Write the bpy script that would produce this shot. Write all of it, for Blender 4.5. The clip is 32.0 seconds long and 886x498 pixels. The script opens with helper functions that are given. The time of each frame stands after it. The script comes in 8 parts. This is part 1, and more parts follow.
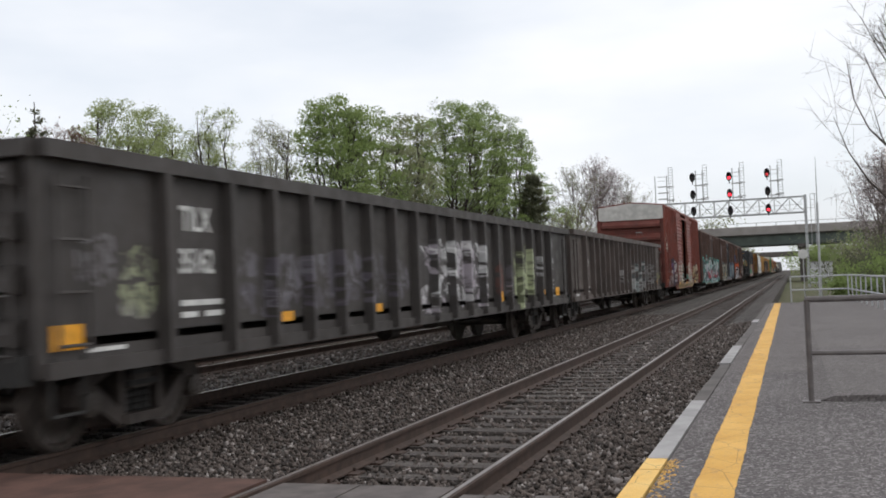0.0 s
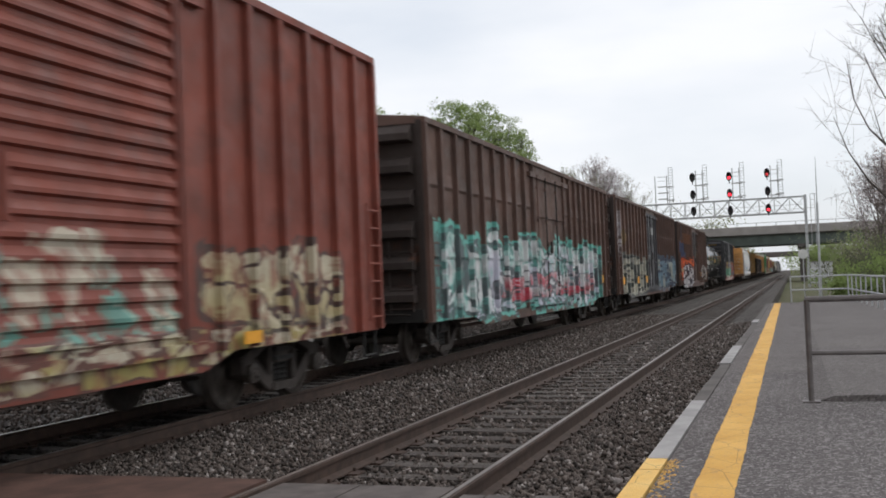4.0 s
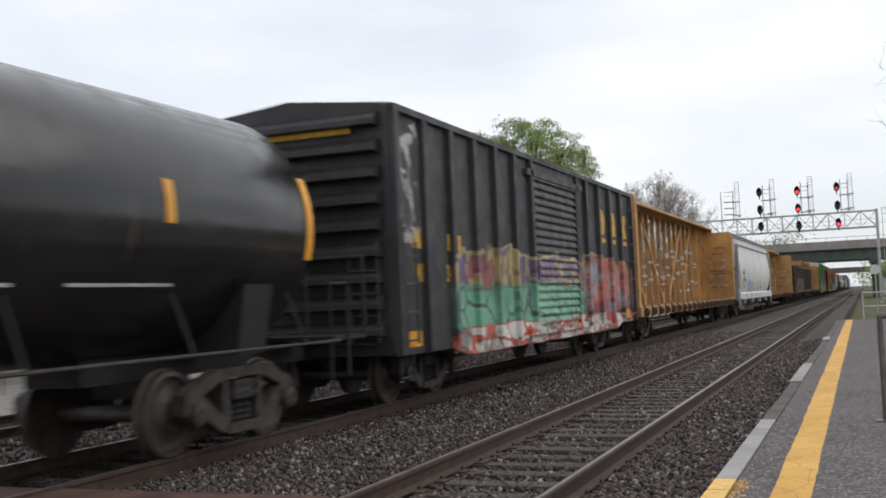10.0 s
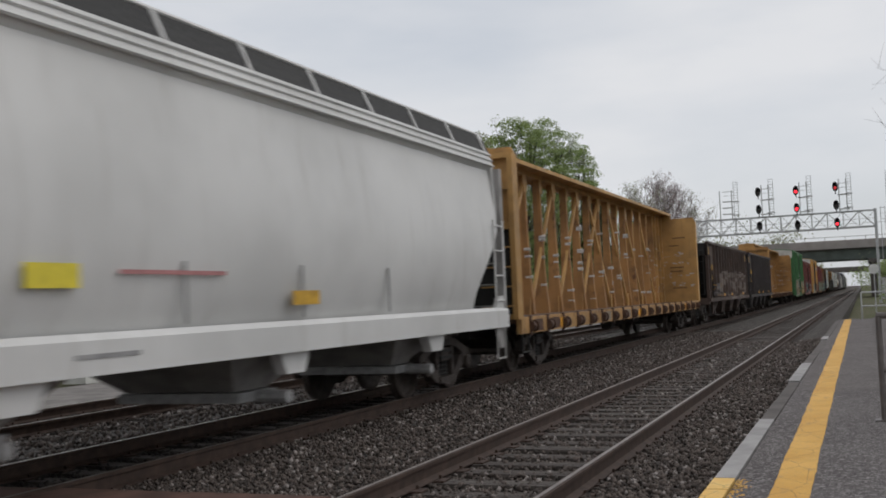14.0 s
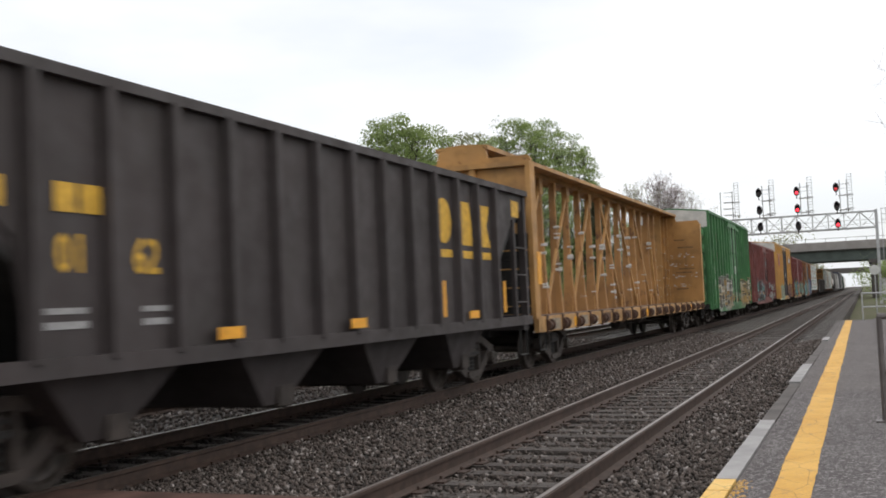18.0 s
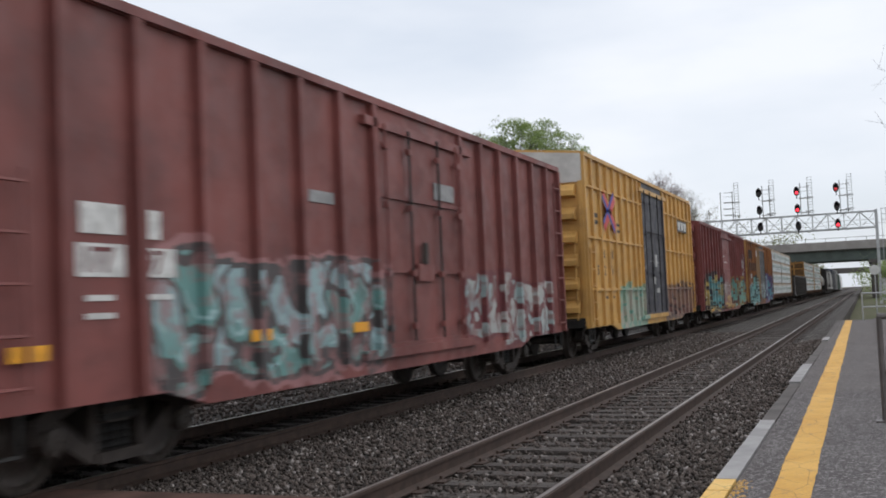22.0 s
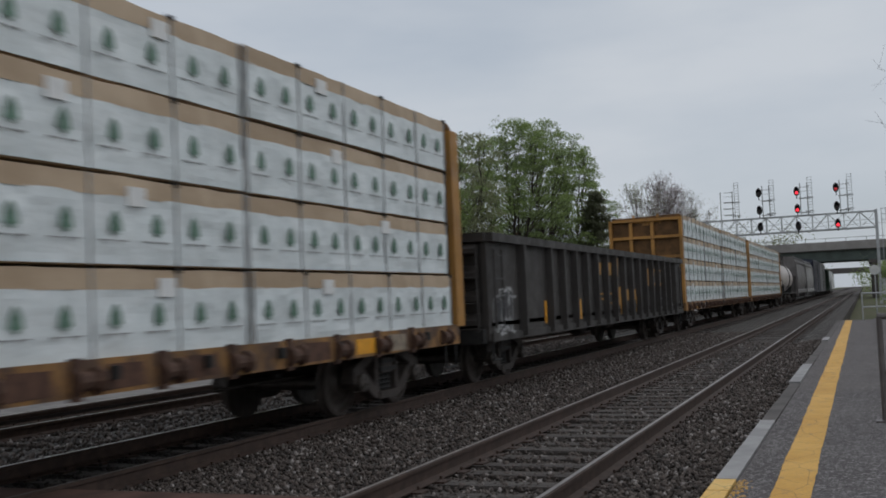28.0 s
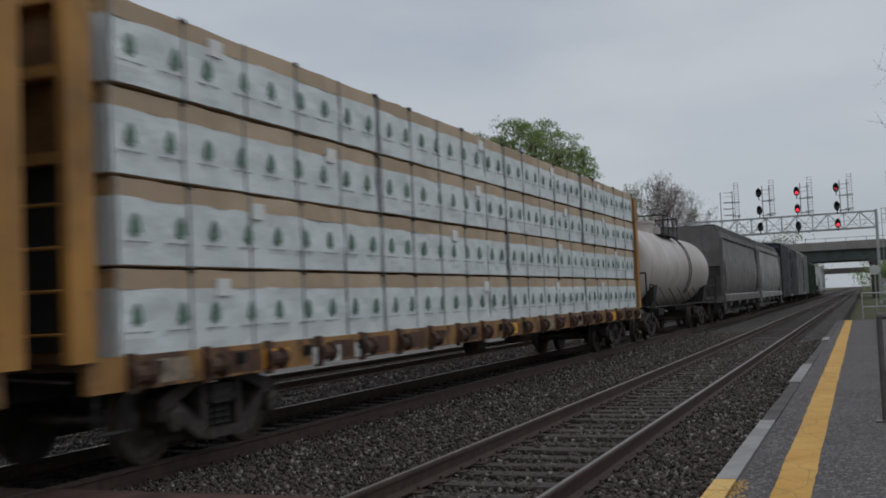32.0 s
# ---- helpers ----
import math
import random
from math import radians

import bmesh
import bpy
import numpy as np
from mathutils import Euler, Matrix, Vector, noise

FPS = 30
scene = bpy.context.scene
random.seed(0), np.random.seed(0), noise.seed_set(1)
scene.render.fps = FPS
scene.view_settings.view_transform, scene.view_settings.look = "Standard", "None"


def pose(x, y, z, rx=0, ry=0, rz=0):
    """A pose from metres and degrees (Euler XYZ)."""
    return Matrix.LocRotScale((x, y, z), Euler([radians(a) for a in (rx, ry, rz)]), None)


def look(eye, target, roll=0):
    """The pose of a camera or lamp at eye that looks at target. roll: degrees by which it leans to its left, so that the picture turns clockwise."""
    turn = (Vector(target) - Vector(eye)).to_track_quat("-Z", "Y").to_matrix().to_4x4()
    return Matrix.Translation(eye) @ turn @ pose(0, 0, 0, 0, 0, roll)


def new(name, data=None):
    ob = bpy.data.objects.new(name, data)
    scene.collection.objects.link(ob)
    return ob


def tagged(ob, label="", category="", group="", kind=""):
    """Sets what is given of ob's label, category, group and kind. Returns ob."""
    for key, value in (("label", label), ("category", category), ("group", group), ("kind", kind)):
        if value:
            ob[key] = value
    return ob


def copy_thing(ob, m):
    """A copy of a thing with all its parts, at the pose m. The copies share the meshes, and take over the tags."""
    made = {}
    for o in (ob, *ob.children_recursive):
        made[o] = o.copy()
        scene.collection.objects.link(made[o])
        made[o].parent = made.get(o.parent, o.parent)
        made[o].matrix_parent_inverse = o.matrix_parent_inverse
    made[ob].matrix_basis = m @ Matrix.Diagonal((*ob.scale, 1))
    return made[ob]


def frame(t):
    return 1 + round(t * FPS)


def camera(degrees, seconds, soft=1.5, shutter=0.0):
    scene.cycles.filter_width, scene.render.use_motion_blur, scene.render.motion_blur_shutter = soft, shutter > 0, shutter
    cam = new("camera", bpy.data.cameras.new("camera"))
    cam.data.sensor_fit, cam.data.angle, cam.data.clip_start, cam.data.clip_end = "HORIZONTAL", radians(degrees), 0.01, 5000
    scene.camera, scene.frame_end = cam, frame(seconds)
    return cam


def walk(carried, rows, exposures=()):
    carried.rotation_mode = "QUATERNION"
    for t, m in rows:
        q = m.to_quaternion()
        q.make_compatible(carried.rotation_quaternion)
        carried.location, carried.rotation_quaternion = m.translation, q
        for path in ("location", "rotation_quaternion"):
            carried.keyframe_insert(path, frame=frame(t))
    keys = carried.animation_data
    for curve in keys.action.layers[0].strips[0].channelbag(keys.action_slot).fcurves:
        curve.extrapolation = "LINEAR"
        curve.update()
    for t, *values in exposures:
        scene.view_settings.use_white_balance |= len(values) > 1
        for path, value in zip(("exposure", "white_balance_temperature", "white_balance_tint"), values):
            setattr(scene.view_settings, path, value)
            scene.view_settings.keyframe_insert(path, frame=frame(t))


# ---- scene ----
# ---------------------------------------------------------------- camera
EYE = (2.3131, -0.0215, 1.4583)
TURNS = [
    (0.0, 18.591, 1.840, 2.236), (6.5, 18.591, 1.840, 2.236), (6.8, 18.62, 1.845, 2.238), (7.0, 18.921, 1.868, 2.258),
    (7.1, 19.069, 1.822, 2.269), (7.2, 19.485, 1.799, 2.297), (7.3, 20.371, 1.762, 2.357), (7.4, 21.543, 1.874, 2.438),
    (7.5, 22.637, 1.970, 2.471), (7.6, 23.686, 2.054, 2.471), (7.7, 24.024, 2.112, 2.471), (7.8, 23.209, 2.163, 2.471),
    (7.9, 22.670, 2.149, 2.471), (8.0, 22.504, 2.431, 2.471), (8.1, 22.279, 2.619, 2.471), (8.2, 22.195, 2.731, 2.471),
    (8.3, 21.909, 2.883, 2.462), (8.5, 21.997, 2.921, 2.468), (9.0, 22.040, 2.955, 2.471), (10.0, 22.069, 2.957, 2.471),
    (10.5, 22.098, 2.989, 2.471), (11.0, 22.026, 2.983, 2.470), (11.5, 21.940, 3.004, 2.464), (12.0, 22.113, 3.020, 2.471),
    (13.0, 22.171, 3.024, 2.471), (13.5, 21.997, 2.921, 2.468), (15.5, 22.041, 2.984, 2.471), (32.0, 22.041, 2.984, 2.471),
]
cam = camera(46.09, 32.0, soft=1.8, shutter=0.3)
walk(cam, [(t, pose(*EYE, 90 + p, r, y)) for t, y, p, r in TURNS],
     exposures=[(t, e, k, 11.5 if t < 26 else 9.5) for t, e, k in ((0.0, 0.1, 6600), (3.0, 0.08, 6600), (6.5, -0.02, 6600), (8.0, 0.1, 6600), (9.0, 0.14, 6600), (10.0, 0.1, 6600), (11.0, -0.04, 6620), (12.0, -0.2, 6650), (13.3, -0.36, 6650), (16.0, -0.18, 6650), (17.0, 0.12, 6700), (18.0, 0.24, 6750),
                (19.0, 0.04, 6650), (20.0, -0.04, 6500), (22.0, 0.0, 6400), (23.0, -0.2, 6250), (24.0, -0.24, 6220), (25.5, -0.14, 6250), (27.5, -0.7, 6250), (28.0, -0.7, 6250),
                (29.0, -0.3, 6250), (30.0, -0.36, 6300), (31.0, -0.78, 6250), (32.0, -0.85, 6250))])

# ---------------------------------------------------------------- daylight: thin overcast
world = bpy.data.worlds.new("overcast_sky")
scene.world = world
world.use_nodes = True
wt = world.node_tree
wt.nodes.clear()
wo = wt.nodes.new("ShaderNodeOutputWorld")
bg = wt.nodes.new("ShaderNodeBackground")
sky = wt.nodes.new("ShaderNodeTexSky")
sky.sky_type, sky.sun_disc, sky.sun_elevation, sky.sun_rotation = "NISHITA", False, radians(42), radians(150)
sky.air_density, sky.dust_density = 1.0, 2.5
tc = wt.nodes.new("ShaderNodeTexCoord")
mp = wt.nodes.new("ShaderNodeMapping")
mp.inputs["Scale"].default_value = (1.0, 1.0, 3.2)
cl = wt.nodes.new("ShaderNodeTexNoise")
cl.inputs["Scale"].default_value, cl.inputs["Detail"].default_value, cl.inputs["Roughness"].default_value = 2.2, 5.0, 0.5
mr = wt.nodes.new("ShaderNodeMapRange")
mr.inputs["From Min"].default_value, mr.inputs["From Max"].default_value = 0.28, 0.62
mr.inputs["To Min"].default_value, mr.inputs["To Max"].default_value = 0.66, 0.97
gr = wt.nodes.new("ShaderNodeMixRGB")
gr.inputs[1].default_value, gr.inputs[2].default_value = (7.3, 7.9, 8.6, 1), (9.15, 9.3, 9.5, 1)
mx = wt.nodes.new("ShaderNodeMixRGB")
wt.links.new(tc.outputs["Generated"], mp.inputs["Vector"])
wt.links.new(mp.outputs["Vector"], cl.inputs["Vector"])
wt.links.new(cl.outputs["Fac"], mr.inputs["Value"])
wt.links.new(mr.outputs["Result"], mx.inputs[0])
wt.links.new(cl.outputs["Fac"], gr.inputs[0])
wt.links.new(sky.outputs["Color"], mx.inputs[1])
wt.links.new(gr.outputs["Color"], mx.inputs[2])
wt.links.new(mx.outputs["Color"], bg.inputs["Color"])
bg.inputs["Strength"].default_value = 0.112
wt.links.new(bg.outputs["Background"], wo.inputs["Surface"])
sun = new("sun", bpy.data.lights.new("sun", "SUN"))
sun.data.energy, sun.data.angle, sun.data.color = 0.9, radians(60), (1.0, 0.97, 0.92)
sun.matrix_world = look((45, 35, 60), (0, 0, 0))

# ---------------------------------------------------------------- materials
class Mat:
    """A small wrapper that writes procedural node materials."""

    def __init__(self, name, rough=0.7, metal=0.0, spec=0.4):
        self.m = bpy.data.materials.new(name)
        self.m.use_nodes = True
        self.t = self.m.node_tree
        self.b = self.t.nodes["Principled BSDF"]
        self.b.inputs["Roughness"].default_value = rough
        self.b.inputs["Metallic"].default_value = metal
        self.b.inputs["Specular IOR Level"].default_value = spec
        self.co = self.t.nodes.new("ShaderNodeTexCoord").outputs["Object"]
        self.xyz = None

    def put(self, sock, v):
        if hasattr(v, "is_output"):
            self.t.links.new(v, sock)
        elif isinstance(v, (tuple, list)) and len(v) == 3 and sock.type == "RGBA":
            sock.default_value = (*v, 1)
        else:
            sock.default_value = v

    def math(self, op, a, b=0.0, c=0.0, clamp=False):
        n = self.t.nodes.new("ShaderNodeMath")
        n.operation, n.use_clamp = op, clamp
        for i, v in enumerate((a, b, c)):
            self.put(n.inputs[i], v)
        return n.outputs[0]

    def axis(self, i):
        if self.xyz is None:
            n = self.t.nodes.new("ShaderNodeSeparateXYZ")
            self.t.links.new(self.co, n.inputs[0])
            self.xyz = n.outputs
        return self.xyz[i]

    def vec(self, scale, offset=(0, 0, 0)):
        n = self.t.nodes.new("ShaderNodeMapping")
        self.t.links.new(self.co, n.inputs["Vector"])
        n.inputs["Scale"].default_value, n.inputs["Location"].default_value = scale, offset
        return n.outputs["Vector"]

    def noise(self, scale, detail=3.0, vec=None, rough=0.55, out="Fac"):
        n = self.t.nodes.new("ShaderNodeTexNoise")
        self.put(n.inputs["Vector"], vec if vec is not None else self.co)
        n.inputs["Scale"].default_value, n.inputs["Detail"].default_value, n.inputs["Roughness"].default_value = scale, detail, rough
        return n.outputs[out]

    def voronoi(self, scale, feature="F1", vec=None, out="Distance", rnd=1.0):
        n = self.t.nodes.new("ShaderNodeTexVoronoi")
        n.feature = feature
        self.put(n.inputs["Vector"], vec if vec is not None else self.co)
        n.inputs["Scale"].default_value, n.inputs["Randomness"].default_value = scale, rnd
        return n.outputs[out]

    def ramp(self, v, lo, hi, a=0.0, b=1.0):
        n = self.t.nodes.new("ShaderNodeMapRange")
        n.interpolation_type = "SMOOTHSTEP"
        for k, x in (("Value", v), ("From Min", lo), ("From Max", hi), ("To Min", a), ("To Max", b)):
            self.put(n.inputs[k], x)
        return n.outputs[0]

    def mix(self, f, a, b, mode="MIX"):
        n = self.t.nodes.new("ShaderNodeMixRGB")
        n.blend_type = mode
        for i, v in enumerate((f, a, b)):
            self.put(n.inputs[i], v)
        return n.outputs[0]

    def random(self):
        return self.t.nodes.new("ShaderNodeObjectInfo").outputs["Random"]

    def island(self):
        return self.t.nodes.new("ShaderNodeNewGeometry").outputs["Random Per Island"]

    def bump(self, h, strength=0.3, dist=0.01):
        n = self.t.nodes.new("ShaderNodeBump")
        self.put(n.inputs["Height"], h)
        n.inputs["Strength"].default_value, n.inputs["Distance"].default_value = strength, dist
        self.t.links.new(n.outputs[0], self.b.inputs["Normal"])

    def done(self, color, rough=None):
        self.put(self.b.inputs["Base Color"], color)
        if rough is not None:
            self.put(self.b.inputs["Roughness"], rough)
        return self.m


def dim(c, k):
    return tuple(min(1.0, x * k) for x in c)


def simple(name, c, rough=0.7, metal=0.0, var=0.3, scale=4.0, bump=0.15):
    """One colour with blotches and grain."""
    m = Mat(name, rough, metal)
    f = m.ramp(m.noise(scale, 4), 0.3, 0.7)
    g = m.ramp(m.noise(scale * 14, 2), 0.25, 0.75)
    col = m.mix(f, dim(c, 1 - var), dim(c, 1 + var * 0.6))
    col = m.mix(m.math("MULTIPLY", g, 0.3), col, dim(c, 1 - var))
    m.bump(m.noise(scale * 20, 2), bump, 0.004)
    return m.done(col)


def paint(name, c, rough=0.55, rust=0.25, rustcol=(0.09, 0.035, 0.018), streak=0.35, patches=(), tags=(), seed=0.0, fade=0.25, grime=(0.035, 0.03, 0.027), wear=(0.3, 0.92)):
    """Weathered rolling-stock paint: fading, streaks that run down, rust blooms, painted-over patches and spray-paint pieces."""
    m = Mat(name, rough)
    o = (seed * 7.3, seed * 3.1, seed * 5.7)
    big = m.ramp(m.noise(0.7, 3, m.vec((1, 1, 1), o)), 0.3, 0.72)
    col = m.mix(big, dim(c, 1 - fade), dim(c, 1 + fade * 0.55))
    for y0, y1, z0, z1, pc in patches:
        a = m.math("COMPARE", m.axis(1), (y0 + y1) / 2, (y1 - y0) / 2)
        b = m.math("COMPARE", m.axis(2), (z0 + z1) / 2, (z1 - z0) / 2)
        rub = m.ramp(m.noise(5, 3, m.vec((1, 1, 1), o)), 0.25, 0.6, 0.75, 1.0)
        col = m.mix(m.math("MULTIPLY", m.math("MULTIPLY", a, b), rub), col, pc)
    if rust:
        r = m.noise(2.2, 6, m.vec((1, 1, 0.75), (o[2], o[0], o[1])), 0.65)
        col = m.mix(m.ramp(r, 0.72 - rust * 0.35, 0.82 - rust * 0.3, 0, 0.9), col, rustcol)
    if streak:
        s = m.noise(1.0, 4, m.vec((5, 5.5, 0.32), o), 0.6)
        col = m.mix(m.ramp(s, 0.5, 0.78, 0, streak), col, dim(grime, 1.3))
        s2 = m.noise(1.0, 3, m.vec((8, 9, 0.5), (o[1], o[2], o[0])), 0.6)
        col = m.mix(m.ramp(s2, 0.6, 0.8, 0, streak * 0.35), col, dim(c, 1.7))
    near = m.math("GREATER_THAN", m.axis(0), 1.36) if tags else None
    for k, (y0, y1, z0, z1, fill, fill2, line, cloud, cell) in enumerate(tags):
        so = (0.0, seed + k * 9.1, k * 4.7 + seed * 2.3)
        wob = m.t.nodes.new("ShaderNodeSeparateColor")
        m.t.links.new(m.noise(0.9 / cell, 2, m.vec((0, 1, 1), so), 0.5, out="Color"), wob.inputs[0])
        w1, w2 = m.math("SUBTRACT", wob.outputs[0], 0.5), m.math("SUBTRACT", wob.outputs[1], 0.5)
        zn = m.math("DIVIDE", m.math("SUBTRACT", m.axis(2), (z0 + z1) / 2), (z1 - z0) / 2)
        yn = m.math("ADD", m.math("DIVIDE", m.math("SUBTRACT", m.axis(1), y0), cell * 1.15), m.math("MULTIPLY", w1, 1.7))
        yn = m.math("ADD", yn, m.math("MULTIPLY", zn, 0.22))
        cv = m.t.nodes.new("ShaderNodeCombineXYZ")
        m.put(cv.inputs[0], seed + k * 3.7)
        m.put(cv.inputs[1], yn)
        m.put(cv.inputs[2], m.math("ADD", m.math("MULTIPLY", zn, 0.62), m.math("MULTIPLY", w2, 1.1)))
        # swollen letter shapes: one cell for each stroke, with outlines, inner lines and a ragged rim
        sep = m.t.nodes.new("ShaderNodeSeparateColor")
        m.t.links.new(m.voronoi(1.0, "F1", cv.outputs[0], "Color", 0.8), sep.inputs[0])
        r1, r2, r3 = (m.math("SUBTRACT", sep.outputs[q], 0.5) for q in range(3))
        edge = m.voronoi(1.0, "DISTANCE_TO_EDGE", cv.outputs[0], "Distance", 0.8)
        zc = m.math("ADD", m.math("ADD", zn, m.math("MULTIPLY", w2, 0.7)), m.math("MULTIPLY", r1, 0.45))
        dy = m.math("DIVIDE", m.math("ABSOLUTE", m.math("SUBTRACT", m.axis(1), (y0 + y1) / 2)), (y1 - y0) / 2)
        dd = m.math("ADD", m.math("POWER", m.math("ABSOLUTE", zc), 4.0), m.math("POWER", dy, 10.0))
        body = m.math("MULTIPLY", m.math("MULTIPLY", m.ramp(dd, 0.98, 1.06, 1.0, 0.0), m.ramp(dy, 0.985, 1.0, 1.0, 0.0)), near)
        curl = m.math("ABSOLUTE", m.math("SUBTRACT", m.noise(0.75 / cell, 1, m.vec((0, 1, 0.8), (so[1], so[2], so[0])), 0.4), 0.5))
        ink = m.math("MAXIMUM", m.math("LESS_THAN", edge, 0.055), m.math("MAXIMUM", m.math("GREATER_THAN", dd, 0.62), m.math("MULTIPLY", m.math("LESS_THAN", curl, 0.022), m.math("GREATER_THAN", r3, -0.25))))
        shine = m.math("MULTIPLY", m.math("COMPARE", edge, 0.13, 0.02), m.math("GREATER_THAN", w2, 0.03))
        rag = m.noise(1.2 / cell, 3, m.vec((0, 1, 0.7), so), 0.6)
        hd = m.math("ADD", m.math("MULTIPLY", dd, 0.55), m.math("MULTIPLY", m.math("SUBTRACT", rag, 0.5), 1.6))
        if cloud:
            col = m.mix(m.math("MULTIPLY", m.math("MULTIPLY", m.ramp(hd, 0.72, 0.86, 0.85, 0.0), m.ramp(dy, 0.985, 1.0, 1.0, 0.0)), near), col, cloud)
        fc = m.mix(m.ramp(m.math("ADD", m.math("MULTIPLY", zn, 0.6), m.math("MULTIPLY", r2, 1.6)), -0.35, 0.4), fill2, fill)
        fc = m.mix(m.math("MULTIPLY", shine, 0.7), fc, dim(fill, 1.45))
        worn = m.ramp(m.noise(2.2 / cell, 4, m.vec((0, 1, 0.8), (so[2], so[0], so[1])), 0.65), 0.4, 0.52, wear[0], wear[1])
        col = m.mix(m.math("MULTIPLY", body, worn), col, m.mix(ink, fc, line))
    gr_ = m.ramp(m.noise(1.3, 5, m.vec((1, 1, 1.4), (o[1], o[1], o[2])), 0.62), 0.45, 0.75, 0, 0.45)
    col = m.mix(gr_, col, grime)
    m.bump(m.noise(9, 3), 0.25, 0.012)
    return m.done(col, m.ramp(m.noise(3, 3), 0.2, 0.8, rough - 0.12, min(1.0, rough + 0.2)))


STEEL = simple("truck_steel", (0.048, 0.038, 0.033), 0.75, 0.0, 0.45, 6)
BRIGHT = simple("wheel_steel", (0.075, 0.062, 0.054), 0.5, 0.35, 0.4, 8)
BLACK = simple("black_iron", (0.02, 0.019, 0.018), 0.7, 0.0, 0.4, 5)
REFLECT = simple("amber_reflector", (0.78, 0.36, 0.03), 0.45, 0, 0.2, 9)
SCRAPED = simple("scraped_sill_paint", (0.29, 0.235, 0.175), 0.75, 0, 0.5, 9)
RUSTY_SILL = simple("rusty_sill_patch", (0.10, 0.05, 0.032), 0.8, 0, 0.45, 8)
# bulkhead yellow with the shade between the ribs put into its colour
SHADED_YELLOW = simple("shaded_yellow_paint", (0.15, 0.078, 0.028), 0.75, 0, 0.5, 2)
WINCH = simple("rusty_winch", (0.085, 0.045, 0.03), 0.8, 0, 0.4, 9)
TAN = simple("faded_tan_stencil", (0.30, 0.19, 0.09), 0.7, 0, 0.5, 7)
WHITE = simple("white_stencil", (0.62, 0.62, 0.6), 0.6, 0, 0.25, 9)
GREYW = simple("grey_stencil", (0.3, 0.3, 0.3), 0.6, 0, 0.3, 9)
GOLD = simple("yellow_stencil", (0.62, 0.36, 0.04), 0.6, 0, 0.3, 9)
DARKT = simple("dark_stencil", (0.06, 0.055, 0.05), 0.6, 0, 0.3, 9)
INSIDE = simple("dark_interior", (0.05, 0.04, 0.035), 0.9, 0, 0.4, 3)


# ---------------------------------------------------------------- mesh tools
class Geo:
    """Collects faces for one mesh."""

    def __init__(self):
        self.v, self.f = [], []

    def add(self, vs, fs):
        o = len(self.v)
        self.v += [tuple(p) for p in vs]
        self.f += [tuple(i + o for i in f) for f in fs]
        return self

    def box(self, x0, y0, z0, x1, y1, z1):
        vs = [(x, y, z) for z in (z0, z1) for y in (y0, y1) for x in (x0, x1)]
        return self.add(vs, [(0, 2, 3, 1), (4, 5, 7, 6), (0, 1, 5, 4), (2, 6, 7, 3), (0, 4, 6, 2), (1, 3, 7, 5)])

    def loft(self, rings, cap=True):
        n = len(rings[0])
        vs = [p for r in rings for p in r]
        fs = [(k * n + i, k * n + (i + 1) % n, (k + 1) * n + (i + 1) % n, (k + 1) * n + i) for k in range(len(rings) - 1) for i in range(n)]
        if cap:
            fs += [tuple(reversed(range(n))), tuple((len(rings) - 1) * n + i for i in range(n))]
        return self.add(vs, fs)

    def prism(self, pts, axis, a, b):
        """A polygon of two coordinates, drawn out along an axis from a to b."""
        def lift(p, s):
            return {"x": (s, p[0], p[1]), "y": (p[0], s, p[1]), "z": (p[0], p[1], s)}[axis]
        return self.loft([[lift(p, a) for p in pts], [lift(p, b) for p in pts]])

    def bar(self, p, q, w, a, b, axis="x"):
        """A straight member of width w between two points of a plane, from a to b across it."""
        d = Vector((q[0] - p[0], q[1] - p[1]))
        n = Vector((-d.y, d.x)).normalized() * (w / 2)
        return self.prism([(p[0] + n.x, p[1] + n.y), (p[0] - n.x, p[1] - n.y), (q[0] - n.x, q[1] - n.y), (q[0] + n.x, q[1] + n.y)], axis, a, b)

    def tube(self, p, q, r, n=6, r2=None):
        p, q = Vector(p), Vector(q)
        d = (q - p).normalized()
        u = d.orthogonal().normalized()
        w = d.cross(u)
        ring = lambda c, rr: [c + (u * math.cos(k * math.tau / n) + w * math.sin(k * math.tau / n)) * rr for k in range(n)]
        return self.loft([ring(p, r), ring(q, r if r2 is None else r2)])

    def path(self, pts, r, n=6):
        for p, q in zip(pts, pts[1:]):
            self.tube(p, q, r, n)
        return self

    def lathe(self, prof, axis="x", n=28, at=(0, 0, 0)):
        """Turns a profile of (along, radius) about an axis."""
        rings = []
        for a, r in prof:
            ring = []
            for k in range(n):
                c, s = math.cos(k * math.tau / n) * r, math.sin(k * math.tau / n) * r
                p = {"x": (a, c, s), "y": (c, a, s), "z": (c, s, a)}[axis]
                ring.append((p[0] + at[0], p[1] + at[1], p[2] + at[2]))
            rings.append(ring)
        return self.loft(rings)

    def mesh(self, name, smooth=False):
        me = bpy.data.meshes.new(name)
        me.from_pydata(self.v, [], self.f)
        if smooth:
            me.polygons.foreach_set("use_smooth", [True] * len(me.polygons))
        me.validate()
        bm = bmesh.new()
        bm.from_mesh(me)
        bmesh.ops.recalc_face_normals(bm, faces=bm.faces)
        bm.to_mesh(me)
        bm.free()
        if smooth:
            me.set_sharp_from_angle(angle=radians(38))
        return me


